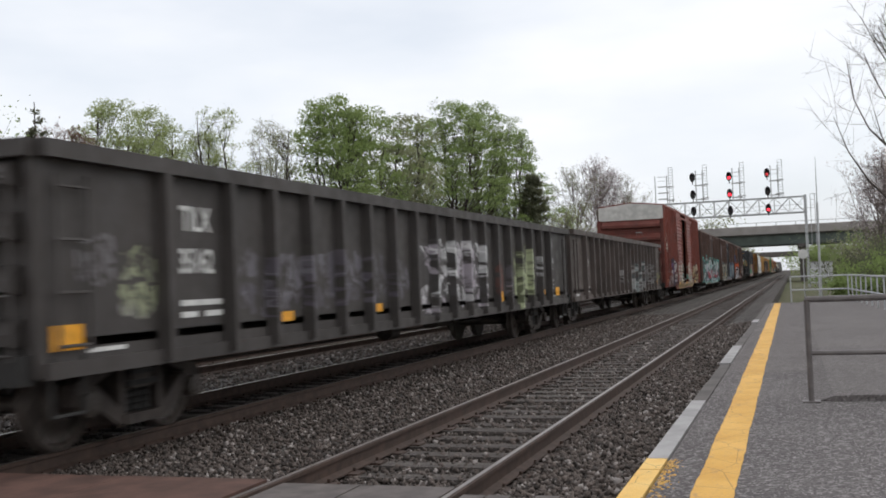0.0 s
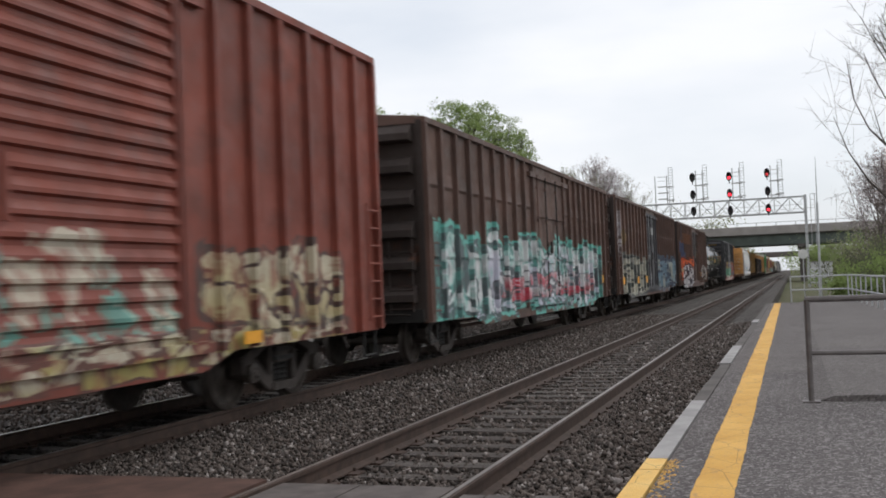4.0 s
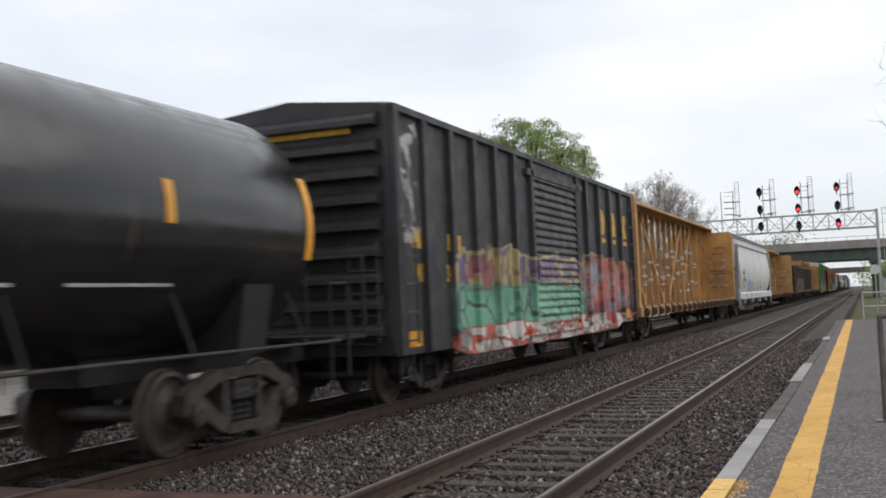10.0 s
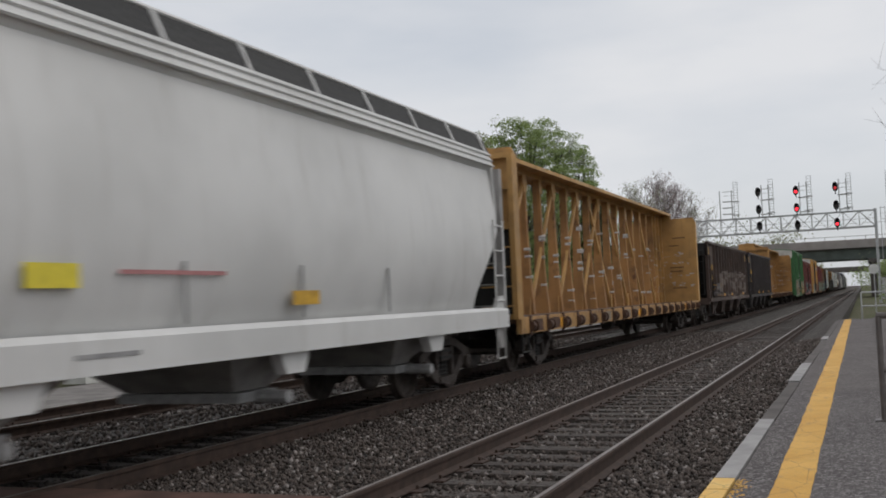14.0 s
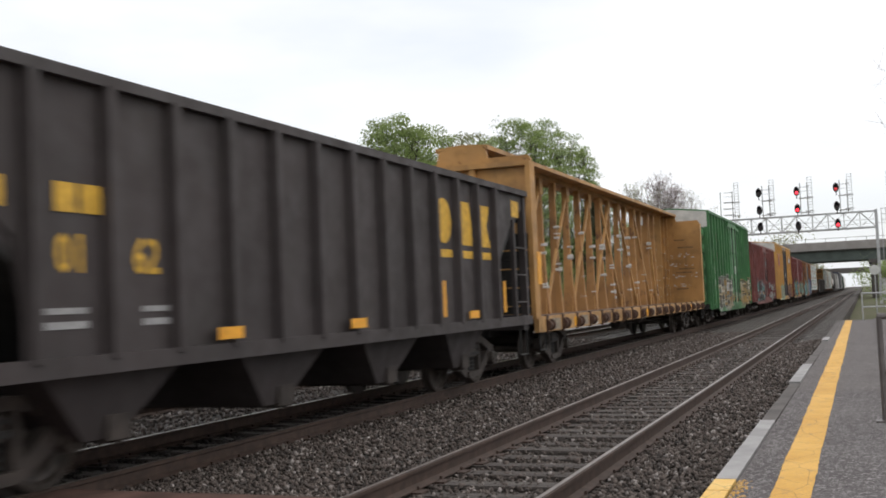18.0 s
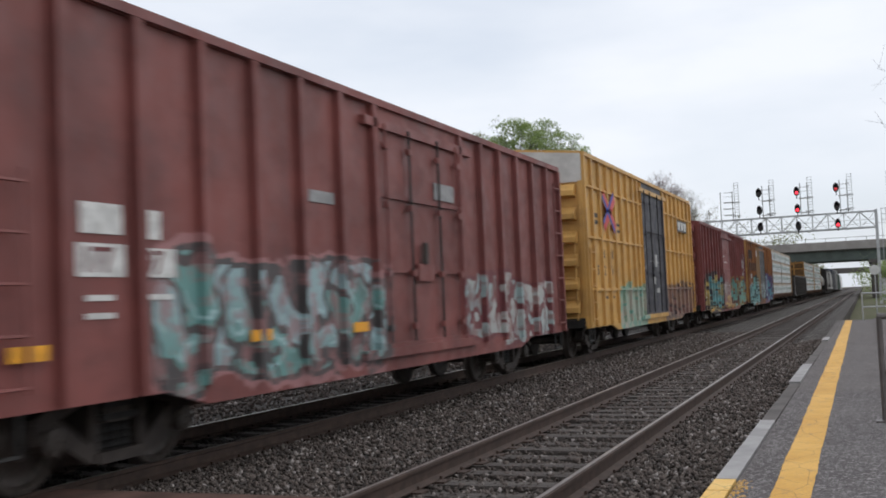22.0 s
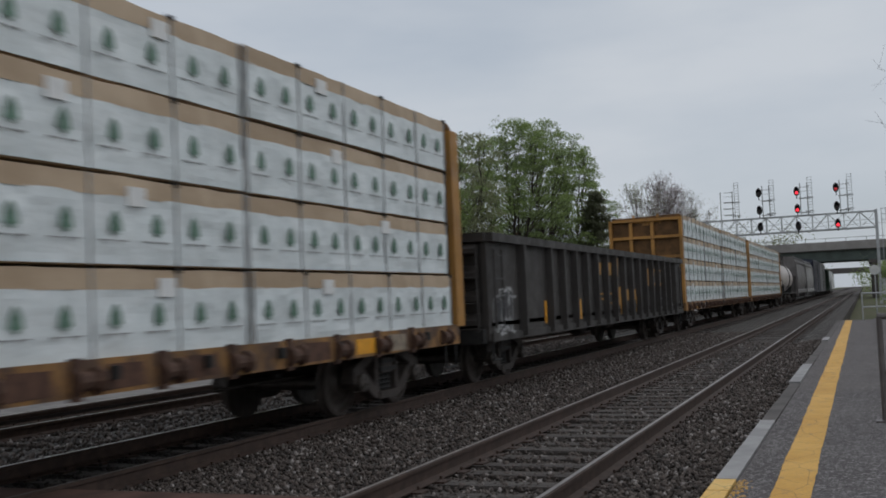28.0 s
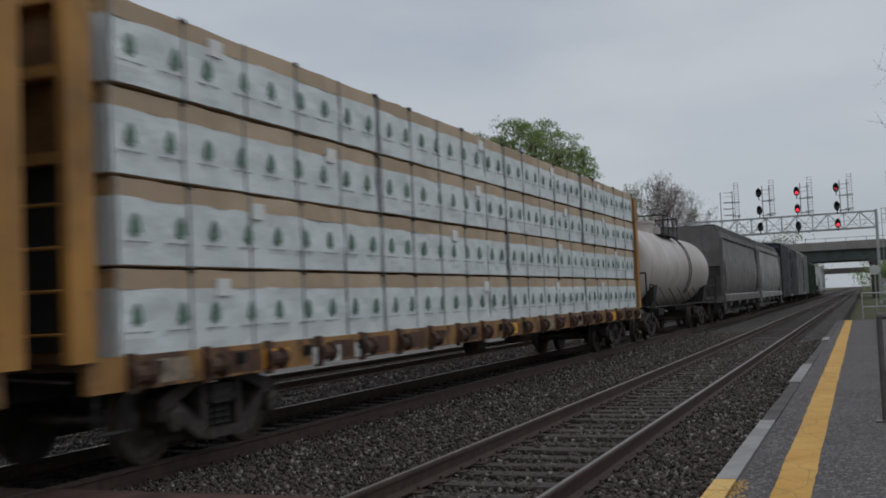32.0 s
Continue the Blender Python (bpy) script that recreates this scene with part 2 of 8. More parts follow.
def part(name, geo, mat, parent=None, label="", smooth=False, at=None):
    """One mesh object, under a thing or a part. geo: a Geo or a ready mesh."""
    me = geo if isinstance(geo, bpy.types.Mesh) else geo.mesh(name, smooth)
    if mat and not me.materials:
        me.materials.append(mat)
    ob = new(name, me)
    if parent:
        ob.parent = parent
    if at:
        ob.location = at
    return tagged(ob, label)


def pieces(name, geos, mat, parent):
    """Alike pieces, each an object of its own under a part."""
    for g in geos:
        part(name, g, mat, parent)


def thing(name, label, category, group="", kind="", at=(0, 0, 0)):
    ob = new(name)
    ob.empty_display_size = 0.5
    ob.location = at
    return tagged(ob, label, category, group, kind)


def lettering(text, size, mat, parent, x, y, z, turn=90, squeeze=1.0, label=""):
    """Flat painted letters on the near side of a car (they read towards +y)."""
    cu = bpy.data.curves.new("lettering", "FONT")
    cu.body, cu.size, cu.extrude, cu.resolution_u, cu.offset = text, size, 0.002, 2, size * 0.018
    tmp = new("lettering", cu)
    me = bpy.data.meshes.new_from_object(tmp.evaluated_get(bpy.context.evaluated_depsgraph_get()))
    bpy.data.objects.remove(tmp)
    me.transform(pose(x, y, z, 90, 0, turn) @ Matrix.Diagonal((squeeze, 1, 1, 1)))
    return part("lettering", me, mat, parent, label)


def bars(rows, mat, parent, x=1.575, name="stencil"):
    """Plain bars where small writing stands: (y0, y1, z0, z1)."""
    for y0, y1, z0, z1 in rows:
        part(name, Geo().box(x - 0.004, y0, z0, x + 0.004, y1, z1), mat, parent)
# ---------------------------------------------------------------- ground, tracks and platform
m = Mat("ground_grass", 0.95)
col = m.mix(m.ramp(m.noise(0.25, 5), 0.35, 0.65), (0.075, 0.085, 0.03), (0.12, 0.105, 0.06))
col = m.mix(m.ramp(m.noise(9, 3), 0.4, 0.7), col, (0.05, 0.06, 0.02))
m.bump(m.noise(14, 4), 0.6, 0.05)
GRASS = m.done(col)
m = Mat("ballast_gravel", 0.95)
v = m.voronoi(24, "F1", None, "Color")
sep = m.t.nodes.new("ShaderNodeSeparateColor")
m.t.links.new(v, sep.inputs[0])
col = m.mix(m.ramp(sep.outputs[0], 0.2, 0.9), (0.035, 0.031, 0.029), (0.15, 0.135, 0.125))
col = m.mix(m.ramp(m.noise(0.8, 4), 0.4, 0.7, 0, 0.6), col, (0.055, 0.045, 0.038))
m.bump(m.voronoi(24, "F1"), 1.0, 0.04)
GRAVEL = m.done(col)
m = Mat("ballast_stone", 0.9)
i_ = m.island()
col = m.mix(m.ramp(i_, 0.0, 0.75), (0.027, 0.022, 0.020), (0.128, 0.105, 0.093))
col = m.mix(m.ramp(i_, 0.88, 0.97), col, (0.34, 0.315, 0.30))
col = m.mix(0.5, col, (1.0, 0.955, 0.94), "MULTIPLY")
STONE = m.done(m.mix(m.ramp(m.noise(30, 2), 0.3, 0.7, 0, 0.35), col, (0.09, 0.075, 0.062)))
m = Mat("weathered_tie", 0.9)
r_ = m.random()
col = m.mix(m.ramp(m.noise(3, 4, m.vec((0.8, 9, 4))), 0.3, 0.7), (0.045, 0.038, 0.034), (0.125, 0.11, 0.10))
col = m.mix(m.math("MULTIPLY", r_, 0.5), col, (0.05, 0.04, 0.035))
m.bump(m.noise(6, 4, m.vec((0.6, 14, 6))), 0.6, 0.02)
TIE = m.done(col)
WHITE_SIGN = simple("sign_white", (0.62, 0.62, 0.6), 0.5, 0, 0.12, 4)
RAILRUST = simple("rusty_rail", (0.06, 0.037, 0.028), 0.75, 0.1, 0.35, 7)
RAILTOP = simple("polished_railhead", (0.52, 0.49, 0.47), 0.3, 0.9, 0.2, 3)
RAILMID = simple("worn_railhead", (0.30, 0.27, 0.255), 0.4, 0.75, 0.25, 3)
RAILDULL = simple("dull_railhead", (0.12, 0.10, 0.088), 0.5, 0.4, 0.3, 3)
def asphalt(name, a, b, chip, chips):
    """Old asphalt: patches, bright and dark chips of stone in worn binder, hairline grit."""
    m = Mat(name, 0.92)
    col = m.mix(m.ramp(m.noise(0.5, 5), 0.35, 0.7), a, b)
    col = m.mix(m.ramp(m.noise(3.5, 4), 0.5, 0.75, 0, 0.35), col, dim(a, 0.75))
    sp = m.t.nodes.new("ShaderNodeSeparateColor")
    m.t.links.new(m.voronoi(75, "F1", None, "Color"), sp.inputs[0])
    col = m.mix(m.ramp(sp.outputs[0], 1.0 - chips, 1.02 - chips * 0.5, 0, 0.75), col, chip)
    col = m.mix(m.ramp(sp.outputs[1], 0.66, 0.95, 0, 0.8), col, dim(a, 0.42))
    big = m.t.nodes.new("ShaderNodeSeparateColor")
    m.t.links.new(m.voronoi(32, "F1", None, "Color"), big.inputs[0])
    col = m.mix(m.ramp(big.outputs[0], 0.88, 0.97, 0, 0.5), col, dim(chip, 0.9))
    m.bump(m.voronoi(75, "F1"), 0.6, 0.01)
    return m.done(col)


ASPHALT = asphalt("platform_asphalt", (0.086, 0.075, 0.074), (0.116, 0.103, 0.101), (0.33, 0.31, 0.305), 0.24)
ASPHALT_FAR = asphalt("older_asphalt", (0.108, 0.095, 0.092), (0.138, 0.123, 0.119), (0.27, 0.25, 0.245), 0.18)
RAISED = asphalt("raised_asphalt", (0.118, 0.105, 0.101), (0.150, 0.135, 0.130), (0.25, 0.235, 0.23), 0.16)


def line_paint(name, a, b, bare, worn):
    m = Mat(name, 0.75)
    w_ = m.ramp(m.noise(9, 6, m.vec((1, 0.4, 1)), 0.7), 0.56, 0.68)
    grit = m.ramp(m.noise(70, 3, None, 0.7), 0.52, 0.66)
    col = m.mix(m.ramp(m.noise(1.6, 5), 0.3, 0.7), a, b)
    col = m.mix(m.math("MULTIPLY", w_, worn), col, bare)
    col = m.mix(m.math("MULTIPLY", grit, worn * 0.8), col, dim(bare, 0.8))
    crack = m.ramp(m.voronoi(2.6, "DISTANCE_TO_EDGE", m.vec((1.6, 0.8, 1))), 0.0, 0.012, 0.75, 0.0)
    col = m.mix(crack, col, (0.10, 0.07, 0.035))
    m.bump(m.noise(60, 3), 0.5, 0.008)
    return m.done(col)


YELLOWLINE = line_paint("worn_yellow_paint", (0.60, 0.32, 0.055), (0.72, 0.42, 0.10), (0.33, 0.22, 0.12), 0.5)
YELLOWEDGE = line_paint("pale_yellow_paint", (0.74, 0.44, 0.11), (0.80, 0.54, 0.19), (0.46, 0.31, 0.15), 0.35)
CONC = simple("pale_concrete", (0.34, 0.33, 0.325), 0.85, 0, 0.22, 3)
CONCD = simple("stained_concrete", (0.112, 0.10, 0.094), 0.9, 0, 0.3, 3)
PLANK = simple("crossing_plank", (0.120, 0.103, 0.097), 0.85, 0, 0.3, 5)
RUSTPLATE = simple("brown_crossing_panel", (0.10, 0.052, 0.04), 0.8, 0, 0.4, 3)
GALV = simple("galvanised_steel", (0.45, 0.46, 0.47), 0.5, 0.3, 0.15, 6)
RAILPIPE = simple("painted_rail_pipe", (0.14, 0.125, 0.12), 0.5, 0.2, 0.25, 8)

g = Geo()
S = [-1800, -700, -300, -150, -90, -60, -45, -35, -26, -20, -15.5, 9.5, 12, 16, 24, 40, 80, 200, 700, 1800]
T = [-1800, -600, -200, -80, -40, -20, 0, 20, 40, 60, 80, 100, 130, 160, 200, 260, 340, 500, 900, 1800]
hill = lambda x, y: -0.62 + (noise.noise((x * 0.05, y * 0.05, 2.0)) * 0.35 if abs(x) > 17 and abs(x) < 300 else 0)
g.add([(x, y, hill(x, y)) for y in T for x in S], [(j * len(S) + i, j * len(S) + i + 1, (j + 1) * len(S) + i + 1, (j + 1) * len(S) + i) for j in range(len(T) - 1) for i in range(len(S) - 1)])
tagged(part("ground", g, GRASS), "rough grass and dirt along the railway", "ground", kind="structure")
bed = [(-13.2, -0.6), (-12.0, -0.24), (-1.0, -0.235), (0.2, -0.22), (1.0, -0.08), (1.34, -0.03), (1.34, -0.6)]
tagged(part("ballast_bed", Geo().prism(bed, "y", -60, 1500), GRAVEL), "grey crushed-stone ballast under the tracks", "ballast", kind="structure")
# middle-track strip: oil stains plus the train's shade put into the colour
m = Mat("oily_shaded_gravel", 0.85)
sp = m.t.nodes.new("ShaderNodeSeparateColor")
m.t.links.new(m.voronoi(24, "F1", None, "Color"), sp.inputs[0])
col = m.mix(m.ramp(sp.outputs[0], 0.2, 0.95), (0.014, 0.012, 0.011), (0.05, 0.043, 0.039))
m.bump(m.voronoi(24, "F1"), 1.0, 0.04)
OILY_SHADED = m.done(m.mix(m.ramp(m.noise(1.1, 4), 0.45, 0.7, 0, 0.6), col, (0.022, 0.018, 0.016)))
tagged(part("stained_ballast", Geo().box(-6.2, -60, -0.5, -4.46, 900, -0.228), OILY_SHADED), "ballast darkened by oil and painted shade between the rails of the middle track", "ballast", kind="structure")
tagged(part("access_road", Geo().box(-17.5, -60, -0.6, -12.6, 400, -0.36), simple("pale_gravel_road", (0.20, 0.185, 0.175), 0.95, 0, 0.3, 2)), "pale gravel access road beside the far track", "road", kind="structure")

railp = [(-0.075, -0.172), (0.075, -0.172), (0.075, -0.16), (0.012, -0.135), (0.012, -0.045), (0.036, -0.035), (0.036, -0.006), (0.028, -0.001), (-0.028, -0.001), (-0.036, -0.006), (-0.036, -0.035), (-0.012, -0.045), (-0.012, -0.135), (-0.075, -0.16)]
TRACKS = []
for i, xc in enumerate((-0.7525, -5.136, -9.505)):
    tr = thing("railway_track", ("near railway track with weathered timber ties", "middle railway track that carries the freight train", "far railway track with polished rails")[i], "railway track", kind="structure")
    TRACKS.append(tr)
    for s in (-1, 1):
        rl = part("rail", Geo().prism([(xc + s * 0.7525 + a, b) for a, b in railp], "y", -60, 1400), RAILRUST, tr)
        wd = 0.02 if i else 0.017
        part("running_surface", Geo().box(xc + s * 0.7525 - wd, -60, -0.0012, xc + s * 0.7525 + wd, 1400, 0.0022), RAILDULL if (i == 1 and s > 0) else RAILMID if i == 0 else RAILTOP, rl, "shiny worn railhead")

plat = thing("platform", "asphalt station platform with a worn yellow safety line", "platform", kind="structure")
part("platform_slab", Geo().box(1.462, -14, -0.6, 9.5, 13.4, 0.2), ASPHALT, plat, "dark speckled asphalt")
part("platform_slab", Geo().box(1.462, 13.404, -0.6, 9.5, 41.2, 0.2), ASPHALT_FAR, plat, "older paler asphalt")
part("raised_pavement", Geo().prism([(2.46, 0.198), (2.62, 0.25), (3.0, 0.262), (9.4, 0.262), (9.4, 0.198)], "y", 10.45, 41.0), RAISED, plat, "slightly raised paler asphalt")
rnd = random.Random(5)
vs, k = [], 640
for j in range(k + 1):
    y = -4 + 44.7 * j / k
    c = 1.825 - 0.0032 * (y - 6)
    for e in (-1, 1):
        vs.append((c + e * (0.118 + noise.noise((y * 1.1, e * 3.0, 0.5)) * 0.010 + noise.noise((y * 9.0, e * 5.0, 1.5)) * 0.006), y, 0.204))
part("yellow_line", Geo().add(vs, [(2 * j, 2 * j + 1, 2 * j + 3, 2 * j + 2) for j in range(k)]), YELLOWLINE, plat, "worn yellow safety line")
cop = [(-4.0, 5.55, YELLOWEDGE, 0), (5.56, 6.78, YELLOWEDGE, 0), (6.8, 7.2, YELLOWEDGE, 0), (7.215, 10.5, CONC, 0), (10.52, 12.4, CONCD, -0.015), (12.42, 14.78, CONCD, -0.02), (14.8, 18.2, CONC, 0.0), (18.22, 21.0, CONCD, -0.02), (21.02, 26.2, CONCD, -0.03), (26.25, 27.7, CONC, 0.0), (27.75, 41.0, CONCD, -0.02)]
for a, b, mt, dz in cop:
    x0 = 1.30 + rnd.uniform(-0.008, 0.008)
    part("coping_slab", Geo().box(x0, a, -0.5, 1.442, b, 0.203 + dz), mt, plat, "yellow-painted edge slab" if mt is YELLOWEDGE else ("pale concrete edge slab" if mt is CONC else ""))
flecks = Geo()
for _ in range(420):
    y, x, r = rnd.uniform(3.5, 7.25), 1.464 + abs(rnd.gauss(0, 0.045)), rnd.uniform(0.003, 0.012)
    flecks.prism([(x + r * (1 + rnd.uniform(-0.4, 0.4)) * math.cos(q * math.tau / 6), y + r * 1.6 * (1 + rnd.uniform(-0.4, 0.4)) * math.sin(q * math.tau / 6)) for q in range(6)], "z", 0.2, 0.2025)
tagged(part("paint_flecks", flecks, YELLOWLINE, plat, "flecks of stray yellow paint"), kind="stuff")

# pedestrian crossing over the rails
cross = thing("track_crossing", "timber and steel walkway laid across the tracks", "crossing", kind="structure")
for x0, x1, mt, z in ((-0.68, -0.06, PLANK, -0.012), (-1.43, -0.80, PLANK, -0.014), (-0.795, -0.69, PLANK, -0.02), (-2.9, -1.62, RUSTPLATE, -0.01), (-4.28, -2.92, RUSTPLATE, -0.014), (-5.75, -4.5, RUSTPLATE, -0.02), (-8.6, -5.98, RUSTPLATE, -0.03)):
    part("crossing_panel", Geo().box(x0, -3.0, -0.19, x1, 7.12 + (0.1 if x0 < -1.6 else 0), z), mt, cross)
for k in range(7):
    part("plank", Geo().box(0.09 + k * 0.17, -3.0, -0.19, 0.09 + k * 0.17 + 0.16, 6.85 + 0.04 * (k % 2), -0.005 - 0.006 * (k % 3)), PLANK, cross)

# near guard rail and the far platform rail
gr_ = thing("guard_rail", "brown painted pipe guard rail on the platform", "railing")
part("post", Geo().tube((2.42, 10.38, 0.2), (2.42, 10.38, 1.17), 0.027, 10), RAILPIPE, gr_)
part("post", Geo().tube((4.9, 10.38, 0.26), (4.9, 10.38, 1.17), 0.027, 10), RAILPIPE, gr_)
part("top_rail", Geo().tube((2.40, 10.38, 1.165), (4.93, 10.38, 1.165), 0.03, 10), RAILPIPE, gr_)
part("mid_rail", Geo().tube((2.42, 10.38, 0.66), (4.9, 10.38, 0.66), 0.022, 10), RAILPIPE, gr_)
part("base_plate", Geo().box(2.34, 10.3, 0.2, 2.5, 10.46, 0.215), RAILPIPE, gr_)
part("base_plate", Geo().box(4.82, 10.47, 0.262, 4.98, 10.55, 0.275), RAILPIPE, gr_)
fr = thing("platform_fence", "pale galvanised railing round the platform end", "railing")
for z in (1.16, 0.66):
    part("rail", Geo().tube((2.2, 41.0, z), (4.2, 41.0, z), 0.028, 8), GALV, fr)
    part("rail", Geo().tube((4.2, 41.0, z), (5.4, 11.0, z), 0.028, 8), GALV, fr)
for x in (2.2, 3.2, 4.2):
    part("post", Geo().tube((x, 41.0, 0.26 if x > 2.55 else 0.2), (x, 41.0, 1.16), 0.026, 8), GALV, fr)
for k in range(1, 21):
    f = k / 20
    part("post", Geo().tube((4.2 + 1.2 * f, 41 - 30 * f, 0.262), (4.2 + 1.2 * f, 41 - 30 * f, 1.16), 0.022, 6), GALV, fr)

# ---------------------------------------------------------------- signal bridge
GY = 120.0
HEAD = simple("signal_black", (0.018, 0.017, 0.018), 0.6, 0, 0.2, 5)
def lamp_mat(name, c, e):
    m = Mat(name, 0.3)
    m.b.inputs["Emission Color"].default_value = (*c, 1)
    m.b.inputs["Emission Strength"].default_value = e
    return m.done(dim(c, 0.5))


RED_ON, RED_DIM, DARKLENS = lamp_mat("red_signal_light", (1.0, 0.03, 0.05), 3.0), lamp_mat("dim_red_signal_light", (0.9, 0.05, 0.06), 0.55), simple("dark_lens", (0.02, 0.012, 0.012), 0.2, 0, 0.1, 3)
sb = thing("signal_bridge", "galvanised truss signal bridge spanning the tracks", "signal bridge")
x0, x1 = -17.0, 3.9
for dy in (0.0, 1.1):
    for z in (7.6, 9.35):
        part("chord", Geo().box(x0, GY + dy - 0.06, z - 0.06, x1, GY + dy + 0.06, z + 0.06), GALV, sb)
    k = 13
    st = (x1 - x0) / k
    for j in range(k + 1):
        x = x0 + st * j
        part("truss_post", Geo().box(x - 0.035, GY + dy - 0.035, 7.6, x + 0.035, GY + dy + 0.035, 9.35), GALV, sb)
    for j in range(k):
        xa = x0 + st * j
        p, q = ((xa, 7.6), (xa + st, 9.35)) if j % 2 else ((xa, 9.35), (xa + st, 7.6))
        part("truss_brace", Geo().bar(p, q, 0.06, GY + dy - 0.025, GY + dy + 0.025, "y"), GALV, sb)
        if dy == 0:
            part("truss_brace", Geo().bar((p[0], q[1]), (q[0], p[1]), 0.045, GY + 0.5, GY + 0.54, "y"), GALV, sb)
part("walkway", Geo().box(x0, GY + 0.08, 7.66, x1, GY + 1.02, 7.7), GALV, sb)
part("walkway_rail", Geo().box(x0, GY + 0.98, 8.5, x1, GY + 1.02, 8.54).box(x0, GY + 0.98, 8.05, x1, GY + 1.02, 8.08), GALV, sb)
for x in (x0, x1 + 0.02):
    for dy in (0.0, 1.1):
        part("column", Geo().box(x - 0.14, GY + dy - 0.12, -0.6, x + 0.14, GY + dy + 0.12, 9.5), GALV, sb)
    part("column_brace", Geo().bar((GY, 0.5), (GY + 1.1, 3.5), 0.08, x - 0.03, x + 0.03).bar((GY, 6.5), (GY + 1.1, 3.5), 0.08, x - 0.03, x + 0.03), GALV, sb)
part("access_ladder", Geo().box(x1 + 0.5, GY, 4, x1 + 0.56, GY + 0.06, 9.6).box(x1 + 0.95, GY, 4, x1 + 1.01, GY + 0.06, 9.6).box(x1 + 0.5, GY, 9.5, x1 + 1.0, GY + 0.05, 9.56).box(x1 + 0.5, GY, 8.9, x1 + 1.0, GY + 0.05, 8.94).box(x1 + 0.5, GY, 8.3, x1 + 1.0, GY + 0.05, 8.34).box(x1 + 0.1, GY, 8.0, x1 + 1.0, GY + 0.05, 8.04), GALV, sb)


def signal_mast(x, heads):
    """A bracket mast on the bridge: frame, ladder and up to three round-backed heads."""
    mast = thing("signal_mast", "signal mast with three lamp heads on the bridge" if heads else "bare signal bracket with a ladder and no heads", "railway signal", "signals on the bridge", at=(x, GY, 0))
    for dx in (0.36, 1.1) if heads else (-0.1, 1.2):
        part("mast_post", Geo().box(dx - 0.05, -0.18, 9.41, dx + 0.05, -0.08, 12.55 if not heads else 12.9), GALV, mast)
    for z in (9.9, 10.6, 11.3) if not heads else (11.2, 9.62):
        part("mast_platform", Geo().box(0.2, -0.4, z, 1.35, 0.5, z + 0.06), GALV, mast)
    part("mast_top", Geo().box(0.2, -0.18, 12.4, 1.35, -0.12, 12.46), GALV, mast)
    part("mast_top", Geo().box(0.2, 0.4, 12.0, 1.35, 0.44, 12.04), GALV, mast)
    a = 1.12 if heads else 1.4
    ld = Geo().box(a, -0.15, 9.4, a + 0.05, -0.1, 13.5).box(a + 0.45, -0.15, 9.4, a + 0.5, -0.1, 13.5)
    for k in range(14):
        ld.box(a, -0.15, 9.55 + k * 0.3, a + 0.5, -0.1, 9.59 + k * 0.3)
    ld.box(a - 0.3, -0.3, 11.25, a + 0.6, 0.4, 11.3).box(a - 0.3, -0.3, 9.75, a + 0.6, 0.4, 9.8)
    part("mast_ladder", ld, GALV, mast)
    for z, lens in heads:
        hd = part("signal_head", Geo().loft([[(math.cos(a) * 0.3 * s, y, z + math.sin(a) * (0.52 if math.sin(a) > 0 else 0.52) * s) for a in [k * math.tau / 24 for k in range(24)]] for y, s in ((-0.34, 0.94), (-0.32, 1.0), (-0.28, 1.0), (-0.12, 0.55), (0.15, 0.45))]), HEAD, mast, "oval black signal head")
        for dz, lm in ((0.24, DARKLENS), (-0.14, lens)):
            part("hood", Geo().lathe([(-0.64, 0.19), (-0.34, 0.19), (-0.34, 0.17), (-0.64, 0.17)], "y", 14, (0, 0, z + dz)), HEAD, hd) if dz > 0 else None
            part("lens", Geo().lathe([(-0.36, 0.001), (-0.36, 0.155), (-0.34, 0.16), (-0.33, 0.001)], "y", 16, (0, 0, z + dz)), lm, hd, "lit red lens" if lm in (RED_ON, RED_DIM) else "")
        part("head_stem", Geo().tube((0, -0.2, z - 0.8), (0, -0.2, z - 0.45), 0.05, 8), HEAD, hd)
        part("head_bracket", Geo().box(0, -0.2, z - 0.1, 0.3, -0.1, z), HEAD, hd)
    return mast


signal_mast(0.07, ((12.1, RED_DIM), (10.1, DARKLENS), (8.2, RED_ON)))
signal_mast(-3.97, ((12.0, RED_ON), (10.1, RED_ON), (8.2, DARKLENS)))
signal_mast(-7.95, ((12.15, DARKLENS), (10.2, DARKLENS), (8.35, DARKLENS)))
signal_mast(-12.0, ())

# ---------------------------------------------------------------- road bridge and what lies behind it
BEAM = simple("green_grey_girder", (0.075, 0.095, 0.085), 0.6, 0, 0.25, 0.6)
PARAPET = simple("bridge_parapet", (0.30, 0.28, 0.265), 0.85, 0, 0.18, 0.5)
BY = 175.0
rb = thing("road_bridge", "road overpass on green steel girders across the tracks", "bridge", kind="structure")
part("deck", Geo().box(-60, BY, 7.05, 60, BY + 14, 7.5), CONCD, rb)
part("parapet", Geo().box(-60, BY - 0.3, 7.2, 60, BY, 8.5), PARAPET, rb, "pale concrete parapet")
part("parapet", Geo().box(-60, BY + 14, 7.2, 60, BY + 14.3, 8.5), PARAPET, rb)
for dy in (0.4, 4.5, 9.0, 13.2):
    part("girder", Geo().box(-60, BY + dy, 5.5, 60, BY + dy + 0.12, 7.05).box(-60, BY + dy - 0.2, 5.45, 60, BY + dy + 0.3, 5.52), BEAM, rb)
part("bridge_rail", Geo().box(-60, BY - 0.2, 9.0, 60, BY - 0.12, 9.08), GALV, rb)
g = Geo()
